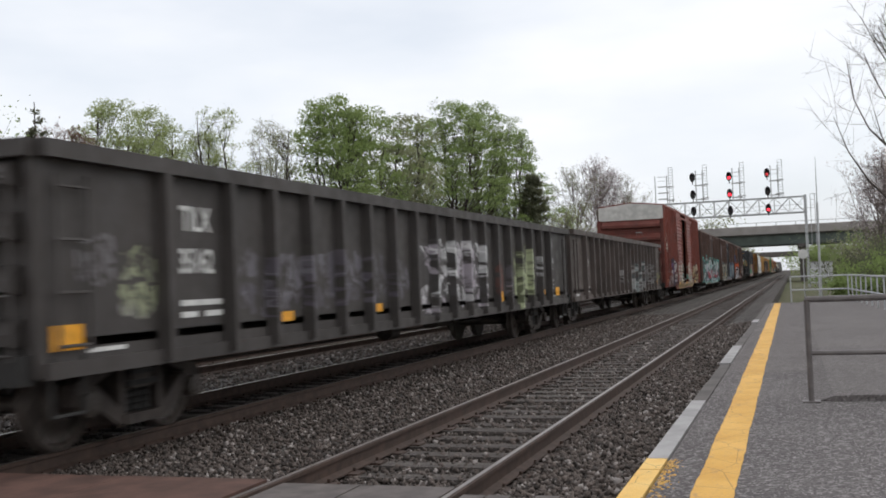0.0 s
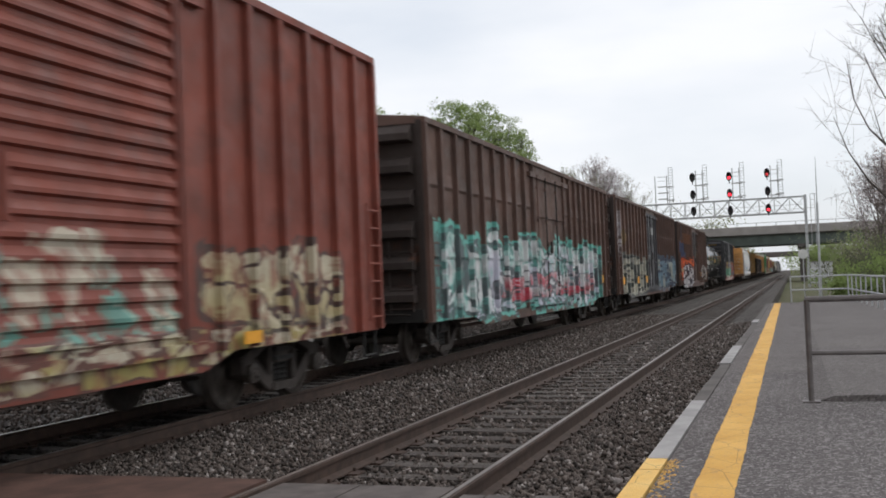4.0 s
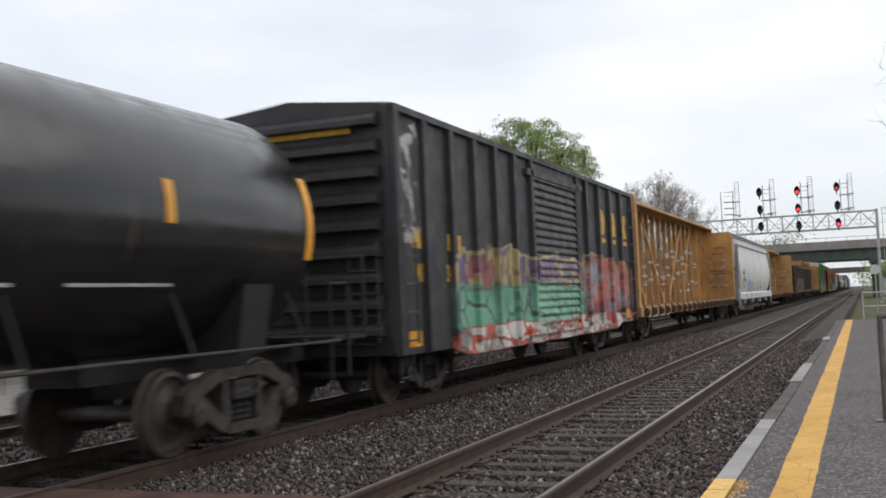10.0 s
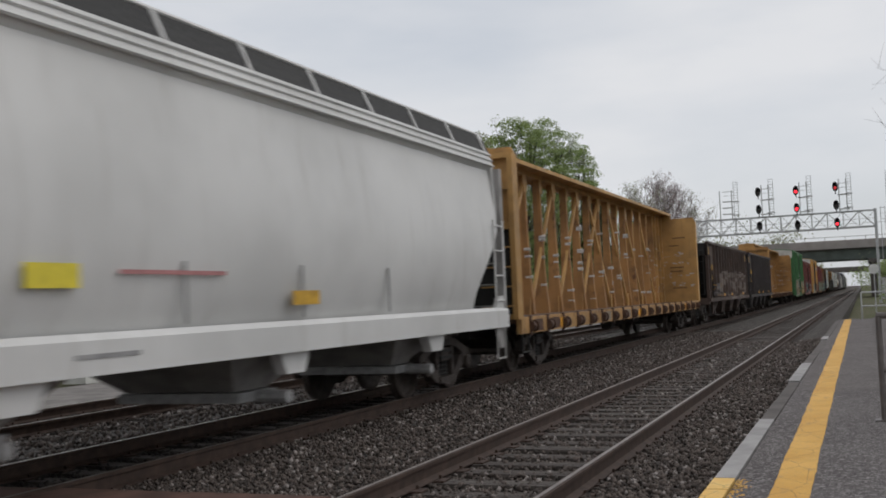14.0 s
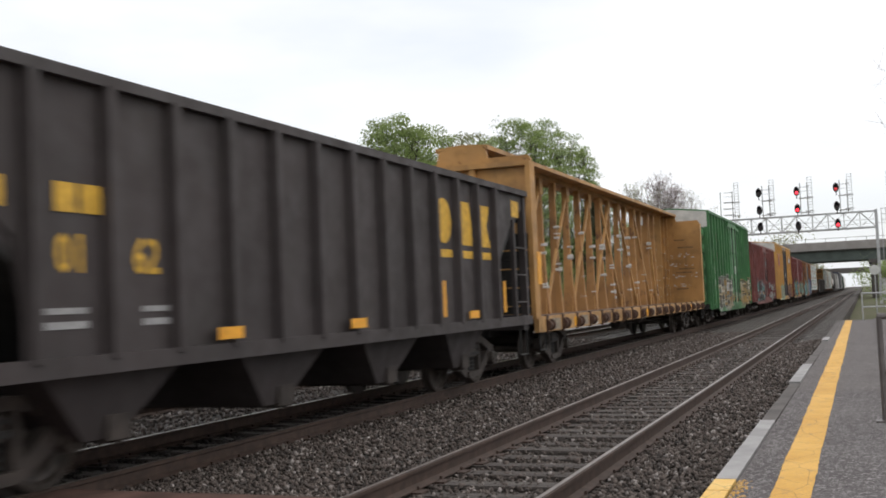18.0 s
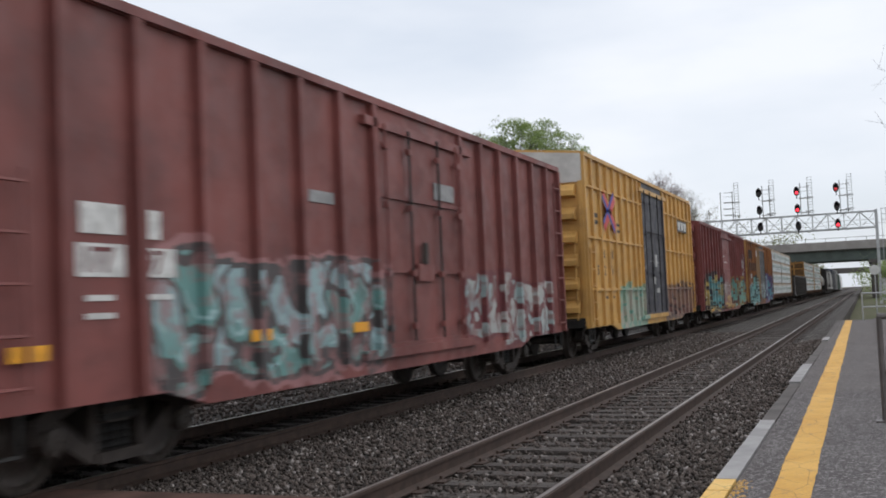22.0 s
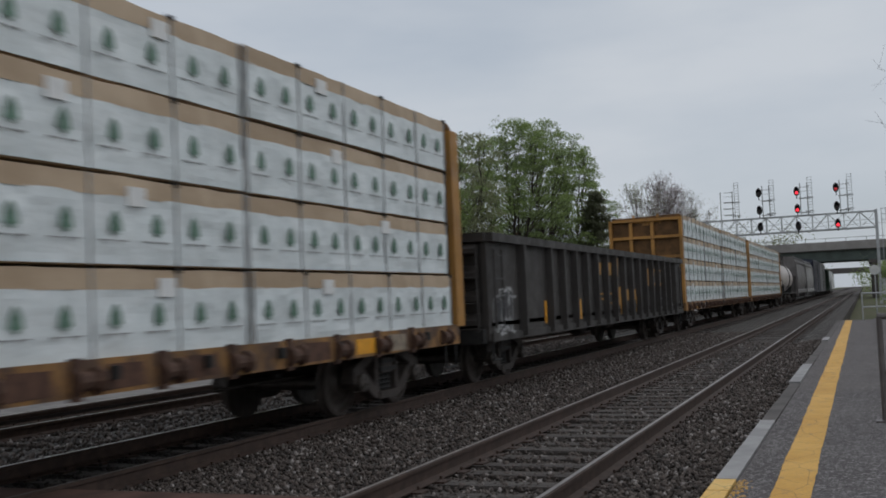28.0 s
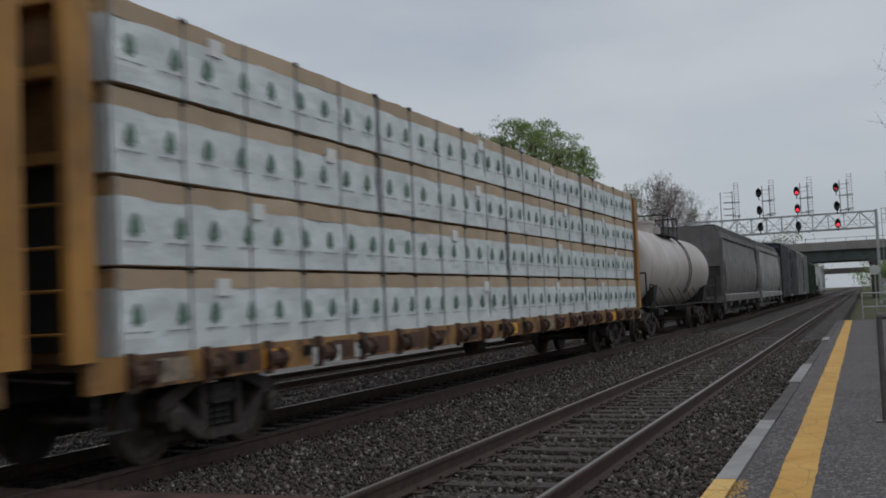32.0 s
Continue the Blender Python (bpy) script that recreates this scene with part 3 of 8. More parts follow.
for k in range(40):
    g.box(-60 + k * 3.0, BY - 0.2, 8.5, -59.9 + k * 3.0, BY - 0.1, 9.05)
part("rail_stanchions", g, GALV, rb)
part("pier_cap", Geo().box(3.2, BY + 0.2, 4.9, 4.6, BY + 13.8, 5.45), CONCD, rb)
for dy in (1.0, 5.0, 9.0, 13.0):
    part("pier_column", Geo().tube((3.9, BY + dy, -0.6), (3.9, BY + dy, 4.95), 0.45, 14), CONCD, rb)
part("pier_cap", Geo().box(-24.6, BY + 0.2, 4.9, -23.2, BY + 13.8, 5.45), CONCD, rb)
for dy in (1.0, 7.0, 13.0):
    part("pier_column", Geo().tube((-23.9, BY + dy, -0.6), (-23.9, BY + dy, 4.95), 0.45, 14), CONCD, rb)
part("abutment", Geo().box(17, BY - 0.2, -0.6, 19, BY + 14.2, 5.6), CONCD, rb)
part("abutment_slope", Geo().prism([(7.5, -0.6), (17.2, 5.0), (17.2, -0.6)], "y", BY + 0.2, BY + 13.8), GRASS, rb)
tagged(part("embankment", Geo().prism([(19, 6.9), (60, 7.3), (120, 7), (120, -0.62), (12, -0.62)], "y", BY - 8, BY + 24), GRASS), "grassy road embankment beside the bridge", "embankment", kind="structure")
tagged(part("embankment", Geo().prism([(-38, 6.9), (-60, 7.3), (-140, 7), (-140, -0.62), (-28, -0.62)], "y", BY - 8, BY + 24), GRASS), "grassy road embankment beyond the tracks", "embankment", kind="structure")
fb = thing("far_bridge", "second small bridge far along the line", "bridge", kind="structure")
part("deck", Geo().box(-40, 420, 6.2, 40, 428, 8.2), CONCD, fb)
part("pier", Geo().box(5.5, 420, -0.6, 6.5, 428, 6.2), CONCD, fb)
part("pier", Geo().box(-20, 420, -0.6, -19, 428, 6.2), CONCD, fb)
FARWHITE = simple("pale_cladding", (0.5, 0.51, 0.52), 0.7, 0, 0.12, 0.4)
wh = thing("warehouse", "pale low warehouse far along the line", "building")
part("wall", Geo().box(6, 520, -0.6, 22, 560, 7.5), FARWHITE, wh)
part("roof", Geo().box(5.7, 519.7, 7.5, 22.3, 560.3, 8.0), CONC, wh)
hut = thing("equipment_hut", "small pale equipment hut beside the track", "hut")
part("wall", Geo().box(4.6, 150, -0.62, 7.4, 153, 2.2), FARWHITE, hut)
part("roof", Geo().box(4.45, 149.85, 2.2, 7.55, 153.15, 2.35), CONC, hut)
ds = thing("round_sign", "round white sign disc on a short post", "sign")
part("sign_disc", Geo().lathe([(60.0, 0.001), (60.0, 0.25), (60.02, 0.26), (60.04, 0.25), (60.05, 0.001)], "y", 28, (2.86, 0, 2.24)), WHITE_SIGN, ds)
part("post", Geo().tube((2.86, 60.08, -0.62), (2.86, 60.08, 2.4), 0.03, 8), GALV, ds)
ant = thing("radio_mast", "slim tapered radio mast beside the track", "mast")
part("pole", Geo().tube((3.68, 60, -0.62), (3.71, 60, 5.0), 0.075, 8, 0.06), GALV, ant)
part("whip", Geo().tube((3.71, 60, 5.0), (3.73, 60, 7.5), 0.035, 6, 0.012), GALV, ant)
cab = thing("signal_cabinet", "white metal trackside cabinet with a dark latch", "cabinet")
part("body", Geo().box(-20.6, 25.3, -0.55, -19.7, 26.3, 1.55), WHITE_SIGN, cab)
part("lid", Geo().box(-20.7, 25.2, 1.55, -19.6, 26.4, 1.65), CONC, cab)
part("latch", Geo().box(-19.7, 26.0, 0.45, -19.66, 26.2, 0.75), HEAD, cab)
cab2 = thing("relay_case", "grey relay case with a green lid on concrete", "cabinet")
CASEGREY = simple("grey_case_paint", (0.22, 0.22, 0.20), 0.6, 0, 0.2, 3)
GREENBOX = simple("green_case_paint", (0.10, 0.14, 0.10), 0.6, 0, 0.2, 3)
part("body", Geo().box(-20.4, 22.0, -0.3, -19.6, 23.0, 1.62), CASEGREY, cab2)
part("lid", Geo().box(-20.5, 21.9, 1.62, -19.5, 23.1, 1.8), GREENBOX, cab2)
part("base", Geo().box(-20.5, 21.9, -0.6, -19.5, 23.1, -0.3), CONC, cab2)
mk = thing("marker_post", "short red marker post with a white foot", "post")
MARKRED = simple("marker_red", (0.42, 0.03, 0.03), 0.5, 0, 0.2, 6)
part("post", Geo().lathe([(-0.6, 0.001), (-0.6, 0.07), (0.55, 0.07), (0.55, 0.001)], "z", 10, (-20, 29.2, 0)), WHITE_SIGN, mk)
part("sleeve", Geo().lathe([(0.55, 0.09), (1.2, 0.09), (1.3, 0.05), (1.31, 0.001)], "z", 10, (-20, 29.2, 0)), MARKRED, mk)
ph = thing("lamp_post", "thin dark post with a small round fitting", "post")
part("pole", Geo().tube((-20.2, 24.4, -0.6), (-20.2, 24.4, 3.6), 0.06, 8), HEAD, ph)
part("fitting", Geo().lathe([(3.3, 0.001), (3.32, 0.14), (3.5, 0.16), (3.55, 0.001)], "z", 12, (-20.0, 24.2, 0)), WHITE_SIGN, ph)
# ---------------------------------------------------------------- rolling stock: shared parts
TRACK_X = (-0.7525, -5.136, -9.505)
SPEED = 13.95
WHEEL_R = 0.44
CARS = []
WHEELSETS = []


def wheelset_mesh():
    g = Geo()
    for s in (-1, 1):
        prof = [(0.66, 0.10), (0.665, 0.17), (0.70, 0.30), (0.685, 0.36), (0.675, 0.44), (0.68, 0.468), (0.705, 0.47), (0.72, 0.45), (0.805, 0.44), (0.81, 0.39), (0.765, 0.36), (0.75, 0.30), (0.79, 0.19), (0.83, 0.16), (0.83, 0.10)]
        g.lathe([(s * a, r) for a, r in prof], "x", 30)
        g.lathe([(s * 0.83, 0.085), (s * 1.06, 0.085), (s * 1.06, 0.12), (s * 1.17, 0.12), (s * 1.18, 0.06)], "x", 14)
        for k in range(3):
            a = k * math.tau / 3
            g.box(s * 1.175 - 0.015, math.cos(a) * 0.06 - 0.015, math.sin(a) * 0.06 - 0.015, s * 1.175 + 0.02, math.cos(a) * 0.06 + 0.015, math.sin(a) * 0.06 + 0.015)
    g.tube((-0.7, 0, 0), (0.7, 0, 0), 0.085, 12)
    return g.mesh("wheelset", True)


def side_frame_mesh(s):
    """A cast side frame: arched top, sloping bottom members, bearing jaws and a window for the springs."""
    g = Geo()
    a, b = sorted((s * 0.94, s * 1.10))
    for k in (-1, 1):
        g.prism([(k * 1.06, 0.54), (k * 1.06, 0.64), (k * 0.92, 0.70), (k * 0.44, 0.86), (k * 0.30, 0.86), (k * 0.30, 0.74), (k * 0.44, 0.73), (k * 0.78, 0.60), (k * 0.78, 0.54)], "x", a, b)
        g.prism([(k * 0.80, 0.56), (k * 0.70, 0.58), (k * 0.34, 0.32), (k * 0.28, 0.30), (k * 0.28, 0.18), (k * 0.36, 0.18), (k * 0.46, 0.22), (k * 0.84, 0.46)], "x", a, b)
        g.prism([(k * 0.27, 0.28), (k * 0.38, 0.28), (k * 0.36, 0.76), (k * 0.29, 0.76)], "x", a + 0.01, b - 0.01)
        g.prism([(k * 0.72, 0.44), (k * 0.79, 0.44), (k * 0.79, 0.60), (k * 0.72, 0.60)], "x", a - 0.01, b + 0.01)
        g.prism([(k * 0.99, 0.42), (k * 1.07, 0.44), (k * 1.07, 0.60), (k * 0.99, 0.60)], "x", a - 0.01, b + 0.01)
    g.box(a, -0.31, 0.755, b, 0.31, 0.87)
    g.box(a - 0.03, -0.31, 0.17, b + 0.03, 0.31, 0.27)
    return g.mesh("side_frame")


def spring_mesh(s):
    """The coil springs and the bolster end that rides on them."""
    g = Geo()
    for y in (-0.17, 0.0, 0.17):
        prof = []
        for k in range(4):
            z = 0.275 + k * 0.066
            prof += [(z, 0.06), (z + 0.02, 0.074), (z + 0.04, 0.06)]
        g.lathe(prof, "z", 8, (s * 0.98, y, 0))
    x0, x1 = sorted((s * 0.9, s * 1.115))
    g.box(x0, -0.24, 0.545, x1, 0.24, 0.60).box(x0, -0.21, 0.655, x1, 0.21, 0.70)
    x0, x1 = sorted((s * 0.9, s * 1.07))
    g.box(x0, -0.21, 0.60, x1, 0.21, 0.655)
    return g.mesh("spring_nest")


WHEEL_MESH = wheelset_mesh()
WHEEL_MESH.materials.append(BRIGHT)
FRAME_MESH = {s: side_frame_mesh(s) for s in (-1, 1)}
SPRING_MESH = {s: spring_mesh(s) for s in (-1, 1)}
bolster = Geo().box(-1.1, -0.18, 0.52, 1.1, 0.18, 0.72).box(-0.25, -0.2, 0.7, 0.25, 0.2, 0.86)
for k in (-1, 1):
    bolster.box(-0.62, k * 0.36 - 0.04, 0.36, 0.62, k * 0.36 + 0.04, 0.48)
BOLSTER_MESH = bolster.mesh("truck")
cp = Geo().box(-0.09, -0.05, 0.80, 0.09, 0.75, 0.95).prism([(-0.19, -0.36), (0.02, -0.40), (0.14, -0.26), (0.11, -0.02), (-0.13, -0.02), (-0.17, -0.18)], "z", 0.74, 1.01)
cp.tube((0.1, -0.05, 0.72), (0.34, -0.34, 0.42), 0.028).tube((-0.1, 0.1, 1.0), (1.3, 0.1, 0.93), 0.014, 5)
COUPLER_MESH = cp.mesh("coupler")


def running_gear(car, L, c0, c1, ends=True):
    """Two trucks with their wheelsets, and the couplers."""
    for yc in (c0, c1):
        tr = part("truck", BOLSTER_MESH, STEEL, car, "cast-steel truck with roller bearings", at=(0, yc, 0))
        for s in (-1, 1):
            part("side_frame", FRAME_MESH[s], STEEL, tr)
            part("spring_nest", SPRING_MESH[s], BLACK, tr, "blackened coil springs")
        for d in (-0.89, 0.89):
            w = part("wheelset", WHEEL_MESH, BRIGHT, tr)
            w.matrix_parent_inverse = Matrix.Translation((0, d, WHEEL_R))
            WHEELSETS.append(w)
    part("coupler", COUPLER_MESH, STEEL, car, at=(0, -0.25, 0))
    c = part("coupler", COUPLER_MESH, STEEL, car, at=(0, L + 0.25, 0))
    c.rotation_euler = (0, 0, math.pi)


def ladder(car, mat, x, y, z0, z1, across, width=0.42, n=6, r=0.016, posts=True):
    """A grab-iron ladder. across: 'y' on a side, 'x' on an end."""
    e = lambda a, z: (x, y + a, z) if across == "y" else (x + a, y, z)
    rungs = [Geo().tube(e(0, z), e(width, z), r, 5) for z in (z0 + (z1 - z0) * k / max(1, n - 1) for k in range(n))]
    if not posts:
        return pieces("grab_iron", rungs, mat, car)
    ld = part("ladder", Geo().tube(e(0, z0 - 0.05), e(0, z1 + 0.1), r * 1.3, 5), mat, car)
    pieces("stile", [Geo().tube(e(width, z0 - 0.05), e(width, z1 + 0.1), r * 1.3, 5)], mat, ld)
    pieces("rung", rungs, mat, ld)
    return ld


def sill_step(car, mat, x, y):
    g = Geo().path([(x, y, 0.95), (x, y, 0.45), (x, y + 0.42, 0.45), (x, y + 0.42, 0.95)], 0.02, 5)
    return part("sill_step", g, mat, car)


def under_gear(car, L):
    """Centre sill, brake cylinder, reservoir and levers below the floor."""
    g = Geo().box(-0.32, 0.3, 0.72, 0.32, L - 0.3, 1.02)
    for k in range(int(L / 1.4)):
        g.box(-1.4, 0.9 + k * 1.4, 0.92, 1.4, 0.98 + k * 1.4, 1.04)
    part("centre_sill", g, BLACK, car)
    y = L * 0.56
    part("air_reservoir", Geo().lathe([(y, 0.02), (y + 0.06, 0.2), (y + 0.9, 0.2), (y + 0.96, 0.02)], "y", 14, (0.75, 0, 0.78)), STEEL, car, smooth=True)
    part("brake_cylinder", Geo().lathe([(y - 1.6, 0.02), (y - 1.55, 0.16), (y - 1.1, 0.16), (y - 1.05, 0.03), (y - 0.5, 0.03)], "y", 12, (0.45, 0, 0.62)), STEEL, car, smooth=True)
    part("brake_rod", Geo().tube((0.3, 2.5, 0.6), (0.35, L - 2.5, 0.55), 0.02, 5), STEEL, car)


def start_car(name, label, category, u, L, c=None):
    car = thing(name, label, category, "cars of the freight train")
    CARS.append((car, u))
    c = c if c is not None else 2.2
    running_gear(car, L, c, L - c)
    return car


def corrugated_end(car, mat, y, s, w, z0, z1, n, depth=0.16):
    """An end wall pressed into horizontal ribs. s: -1 faces -y, 1 faces +y."""
    end = part("end_wall", Geo().box(-w, min(y, y - s * 0.06), z0, w, max(y, y - s * 0.06), z1), mat, car)
    ribs, posts = [], []
    h = (z1 - z0) / n
    for k in range(n):
        z = z0 + h * k
        pts = [(y, z + h * 0.34), (y + s * depth * 1.35, z + h * 0.41), (y + s * depth * 1.35, z + h * 0.62), (y + s * depth * 0.5, z + h * 0.84), (y, z + h * 0.92)]
        r = Geo().prism([(p, q) for p, q in pts], "x", -w + 0.16, w - 0.16)
        if s < 0:
            ribs.append(r)
        else:
            posts.append(r)
    for sx in (-1, 1):
        posts.append(Geo().box(sx * w - 0.09, min(y + s * 0.05, y - s * 0.1), z0 - 0.1, sx * w + 0.005 if sx > 0 else sx * w + 0.09, max(y + s * 0.05, y - s * 0.1), z1 + 0.02))
    pieces("end_rib", ribs, mat, end)
    pieces("corner_post", posts, mat, end)
    return end


def roof_mesh(L, w, zt, rise=0.22, n=14):
    g = Geo()
    prof = [(-w - 0.03, zt - 0.03), (-w - 0.03, zt + 0.05), (0, zt + rise), (w + 0.03, zt + 0.05), (w + 0.03, zt - 0.03)]
    g.prism(prof, "y", -0.02, L + 0.02)
    for k in range(n + 1):
        y = L * k / n
        g.prism([(p[0], p[1] + 0.035) for p in prof[1:4]] + [(0, zt)], "y", max(0, y - 0.04), min(L, y + 0.04))
    return g


def boxcar(label, u, L, zt, zb, mat, posts, door, end_mat=None, end_top=None, nrib=6, hbars=(), hfull=False, post=(0.10, 0.085), door_mat=None,
           door_style="plug", sill=(None, None, None), roof_mat=None, c=2.2, w=1.57, hbar_mat=None, end_text=None, ladders=True):
    """A boxcar. posts: how many panels before and behind the door; door: (y0, y1) or, for an opened double door, (y0, y1, y2, y3)."""
    car = start_car("boxcar", label, "boxcar", u, L, c)
    end_mat, door_mat, roof_mat = end_mat or mat, door_mat or mat, roof_mat or end_mat or mat
    d0, d1 = door[0], door[-1]
    part("far_side", Geo().box(-w, 0.02, zb + 0.1, -w + 0.06, L - 0.02, zt), mat, car)
    part("floor", Geo().box(-w + 0.06, 0.1, 1.02, w - 0.06, L - 0.1, 1.14), INSIDE, car)
    for a, b, n in ((0.0, d0, posts[0]), (d1, L, posts[1])):
        g = Geo().box(w - 0.06, a, zb, w, b, zt)
        lines = n if isinstance(n, list) else [a + (b - a) * k / n for k in range(n + 1)]
        n = len(lines) - 1
        step = (b - a) / n
        panel = part("side_panel", g, mat, car)
        if not hfull:
            pieces("pressed_bead", [Geo().prism([(w, z - 0.09), (w + 0.035, z - 0.03), (w + 0.008, z + 0.2), (w, z + 0.2)], "y", a + step * k + 0.2, a + step * (k + 1) - 0.18) for k in range(n) for z in hbars], mat, panel)
        for k in range(n + 1):
            y = min(max(lines[k], 0.05), L - 0.05)
            hw, dp = post[0] / 2, post[1]
            pg = Geo().prism([(w, y - hw), (w + dp, y - hw * 0.92), (w + dp, y + hw * 0.92), (w, y + hw)], "z", zb + 0.02, zt - 0.03)
            part("side_post", pg, mat, car)
        if hfull:
            for z in hbars:
                part("side_rib", Geo().prism([(w, z - 0.04), (w + 0.06, z - 0.025), (w + 0.06, z + 0.025), (w, z + 0.04)], "y", a + 0.05, b - 0.05), hbar_mat or mat, car)
    part("top_chord", Geo().box(w - 0.07, 0, zt - 0.02, w + 0.075, L, zt + 0.075), mat, car)
    s0, s1, sz = sill
    if s0 is not None:
        part("side_sill", Geo().prism([(s0, zb + 0.02), (s0 + 0.7, sz), (s1 - 0.7, sz), (s1, zb + 0.02), (s1, zb + 0.12), (s0, zb + 0.12)], "x", w - 0.03, w + 0.02), mat, car)
    part("door_header", Geo().box(w, d0 - 0.3, zt - 0.32, w + 0.09, d1 + 0.5, zt - 0.2), mat, car)
    part("door_sill", Geo().box(w - 0.05, d0 - 0.5, zb + 0.02, w + 0.1, d1 + 0.5, zb + 0.14), mat, car)
    spans = [(d0, d1)] if len(door) == 2 else [(door[0], door[1]), (door[2], door[3])]
    for a, b in spans:
        dr = part("door", Geo().box(w - 0.03, a, zb + 0.14, w + 0.03, b, zt - 0.03), door_mat, car)
        zz = zt - zb - 0.34
        ribs = []
        if door_style == "plug":
            for fz in (0.0, 0.33, 0.66, 0.985):
                ribs.append(Geo().box(w + 0.03, a + 0.09, zb + 0.14 + zz * fz, w + 0.07, b - 0.09, zb + 0.2 + zz * fz))
            ribs += [Geo().box(w + 0.03, a, zb + 0.14, w + 0.085, a + 0.09, zt - 0.2), Geo().box(w + 0.03, b - 0.09, zb + 0.14, w + 0.085, b, zt - 0.2)]
        elif door_style == "ribbed":
            n = 19
            for k in range(n):
                z = zb + 0.2 + (zz - 0.1) * k / n
                ribs.append(Geo().prism([(w + 0.03, z), (w + 0.075, z + 0.02), (w + 0.075, z + 0.06), (w + 0.03, z + 0.14)], "y", a + 0.1, b - 0.1))
            ribs += [Geo().box(w + 0.03, a, zb + 0.14, w + 0.085, a + 0.09, zt - 0.2), Geo().box(w + 0.03, b - 0.09, zb + 0.14, w + 0.085, b, zt - 0.2)]
        else:
            for fz in (0.02, 0.25, 0.5, 0.75, 0.96):
                ribs.append(Geo().prism([(w + 0.03, zb + 0.14 + zz * fz), (w + 0.05, zb + 0.17 + zz * fz), (w + 0.03, zb + 0.2 + zz * fz)], "y", a + 0.05, b - 0.05))
        pieces("door_rib", ribs, door_mat, dr)
        if door_style == "plug":
            for fy in (0.08, 0.33, 0.67, 0.92):
                y = a + (b - a) * fy
                part("locking_bar", Geo().tube((w + 0.1, y, zb + 0.2), (w + 0.1, y, zt - 0.25), 0.02, 6), BLACK if fy in (0.33, 0.67) else door_mat, dr)
                pieces("bar_guide", [Geo().box(w + 0.07, y - 0.06, zb + zz * q, w + 0.13, y + 0.06, zb + zz * q + 0.08) for q in (0.12, 0.36, 0.66, 0.92)], door_mat, dr)
            part("door_handle", Geo().box(w + 0.08, a + (b - a) * 0.46, zb + zz * 0.42, w + 0.12, a + (b - a) * 0.50, zb + zz * 0.52), WHITE if "green" in label or "yellow" in label else STEEL, dr, "door latch")
            part("latch_box", Geo().box(w + 0.03, a + (b - a) * 0.40, zb + zz * 0.34, w + 0.09, a + (b - a) * 0.58, zb + zz * 0.42), door_mat, dr)
        else:
            part("door_handle", Geo().box(w + 0.05, a + 0.12, zb + zz * 0.35, w + 0.11, a + 0.2, zb + zz * 0.5), door_mat, dr)
    ends = ((0.0, -1), (L, 1))
    for y, s in ends:
        ztop = zt if end_top is None else zt - 0.62
        corrugated_end(car, end_mat, y, s, w, zb + 0.15, ztop, nrib)
        if end_top:
            part("end_top", Geo().prism([(-w + 0.002, zt - 0.62), (w - 0.002, zt - 0.62), (w - 0.002, zt + 0.03), (0, zt + 0.2), (-w + 0.002, zt + 0.03)], "y", min(y + s * 0.035, y - s * 0.06), max(y + s * 0.035, y - s * 0.06)), end_top, car, "white band on the upper end wall")
        else:
            part("end_top", Geo().prism([(-w, zt), (w, zt), (0, zt + 0.2)], "y", min(y, y - s * 0.05), max(y, y - s * 0.05)), end_mat, car)
        if ladders:
            ladder(car, end_mat, w - 0.62 if s < 0 else -w + 0.2, y + s * 0.14, zb + 0.25, zt - 1.9, "x", 0.42, 5)
        part("end_sill", Geo().box(-w + 0.05, min(y, y + s * 0.1), zb + 0.02, w - 0.05, max(y, y + s * 0.1), zb + 0.24), BLACK, car)
        part("end_platform", Geo().box(-1.3, min(y, y + s * 0.22), 1.08, 0.5, max(y, y + s * 0.22), 1.12), STEEL, car)
    if end_text:
        part("end_stencil", Geo().box(-0.5, -0.075, zt - 0.3, 1.0, -0.062, zt - 0.14), end_text, car)
    ladder(car, mat, w + 0.09, 0.1, zb + 0.2, zb + 1.75, "y", 0.42, 5, posts=True)
    ladder(car, mat, w + 0.09, L - 0.52, zb + 0.2, zt - 0.4 if zt < 4.3 else zb + 1.75, "y", 0.42, 7)
    sill_step(car, BLACK, w - 0.02, 0.1)
    sill_step(car, BLACK, w - 0.02, L - 0.55)
    part("brake_wheel", Geo().lathe([(-0.3, 0.27), (-0.27, 0.30), (-0.24, 0.27), (-0.27, 0.24)], "y", 16, (-0.9, 0, 2.2)), BLACK, car)
    part("roof", roof_mesh(L, w, zt), roof_mat, car)
    under_gear(car, L)
    return car


def reflectors(car, ys, z, x=1.58, w=0.5, h=0.3):
    for y in ys:
        part("reflector", Geo().box(x - 0.004, y, z, x + 0.004, y + w, z + h), REFLECT, car, "amber reflective panel")


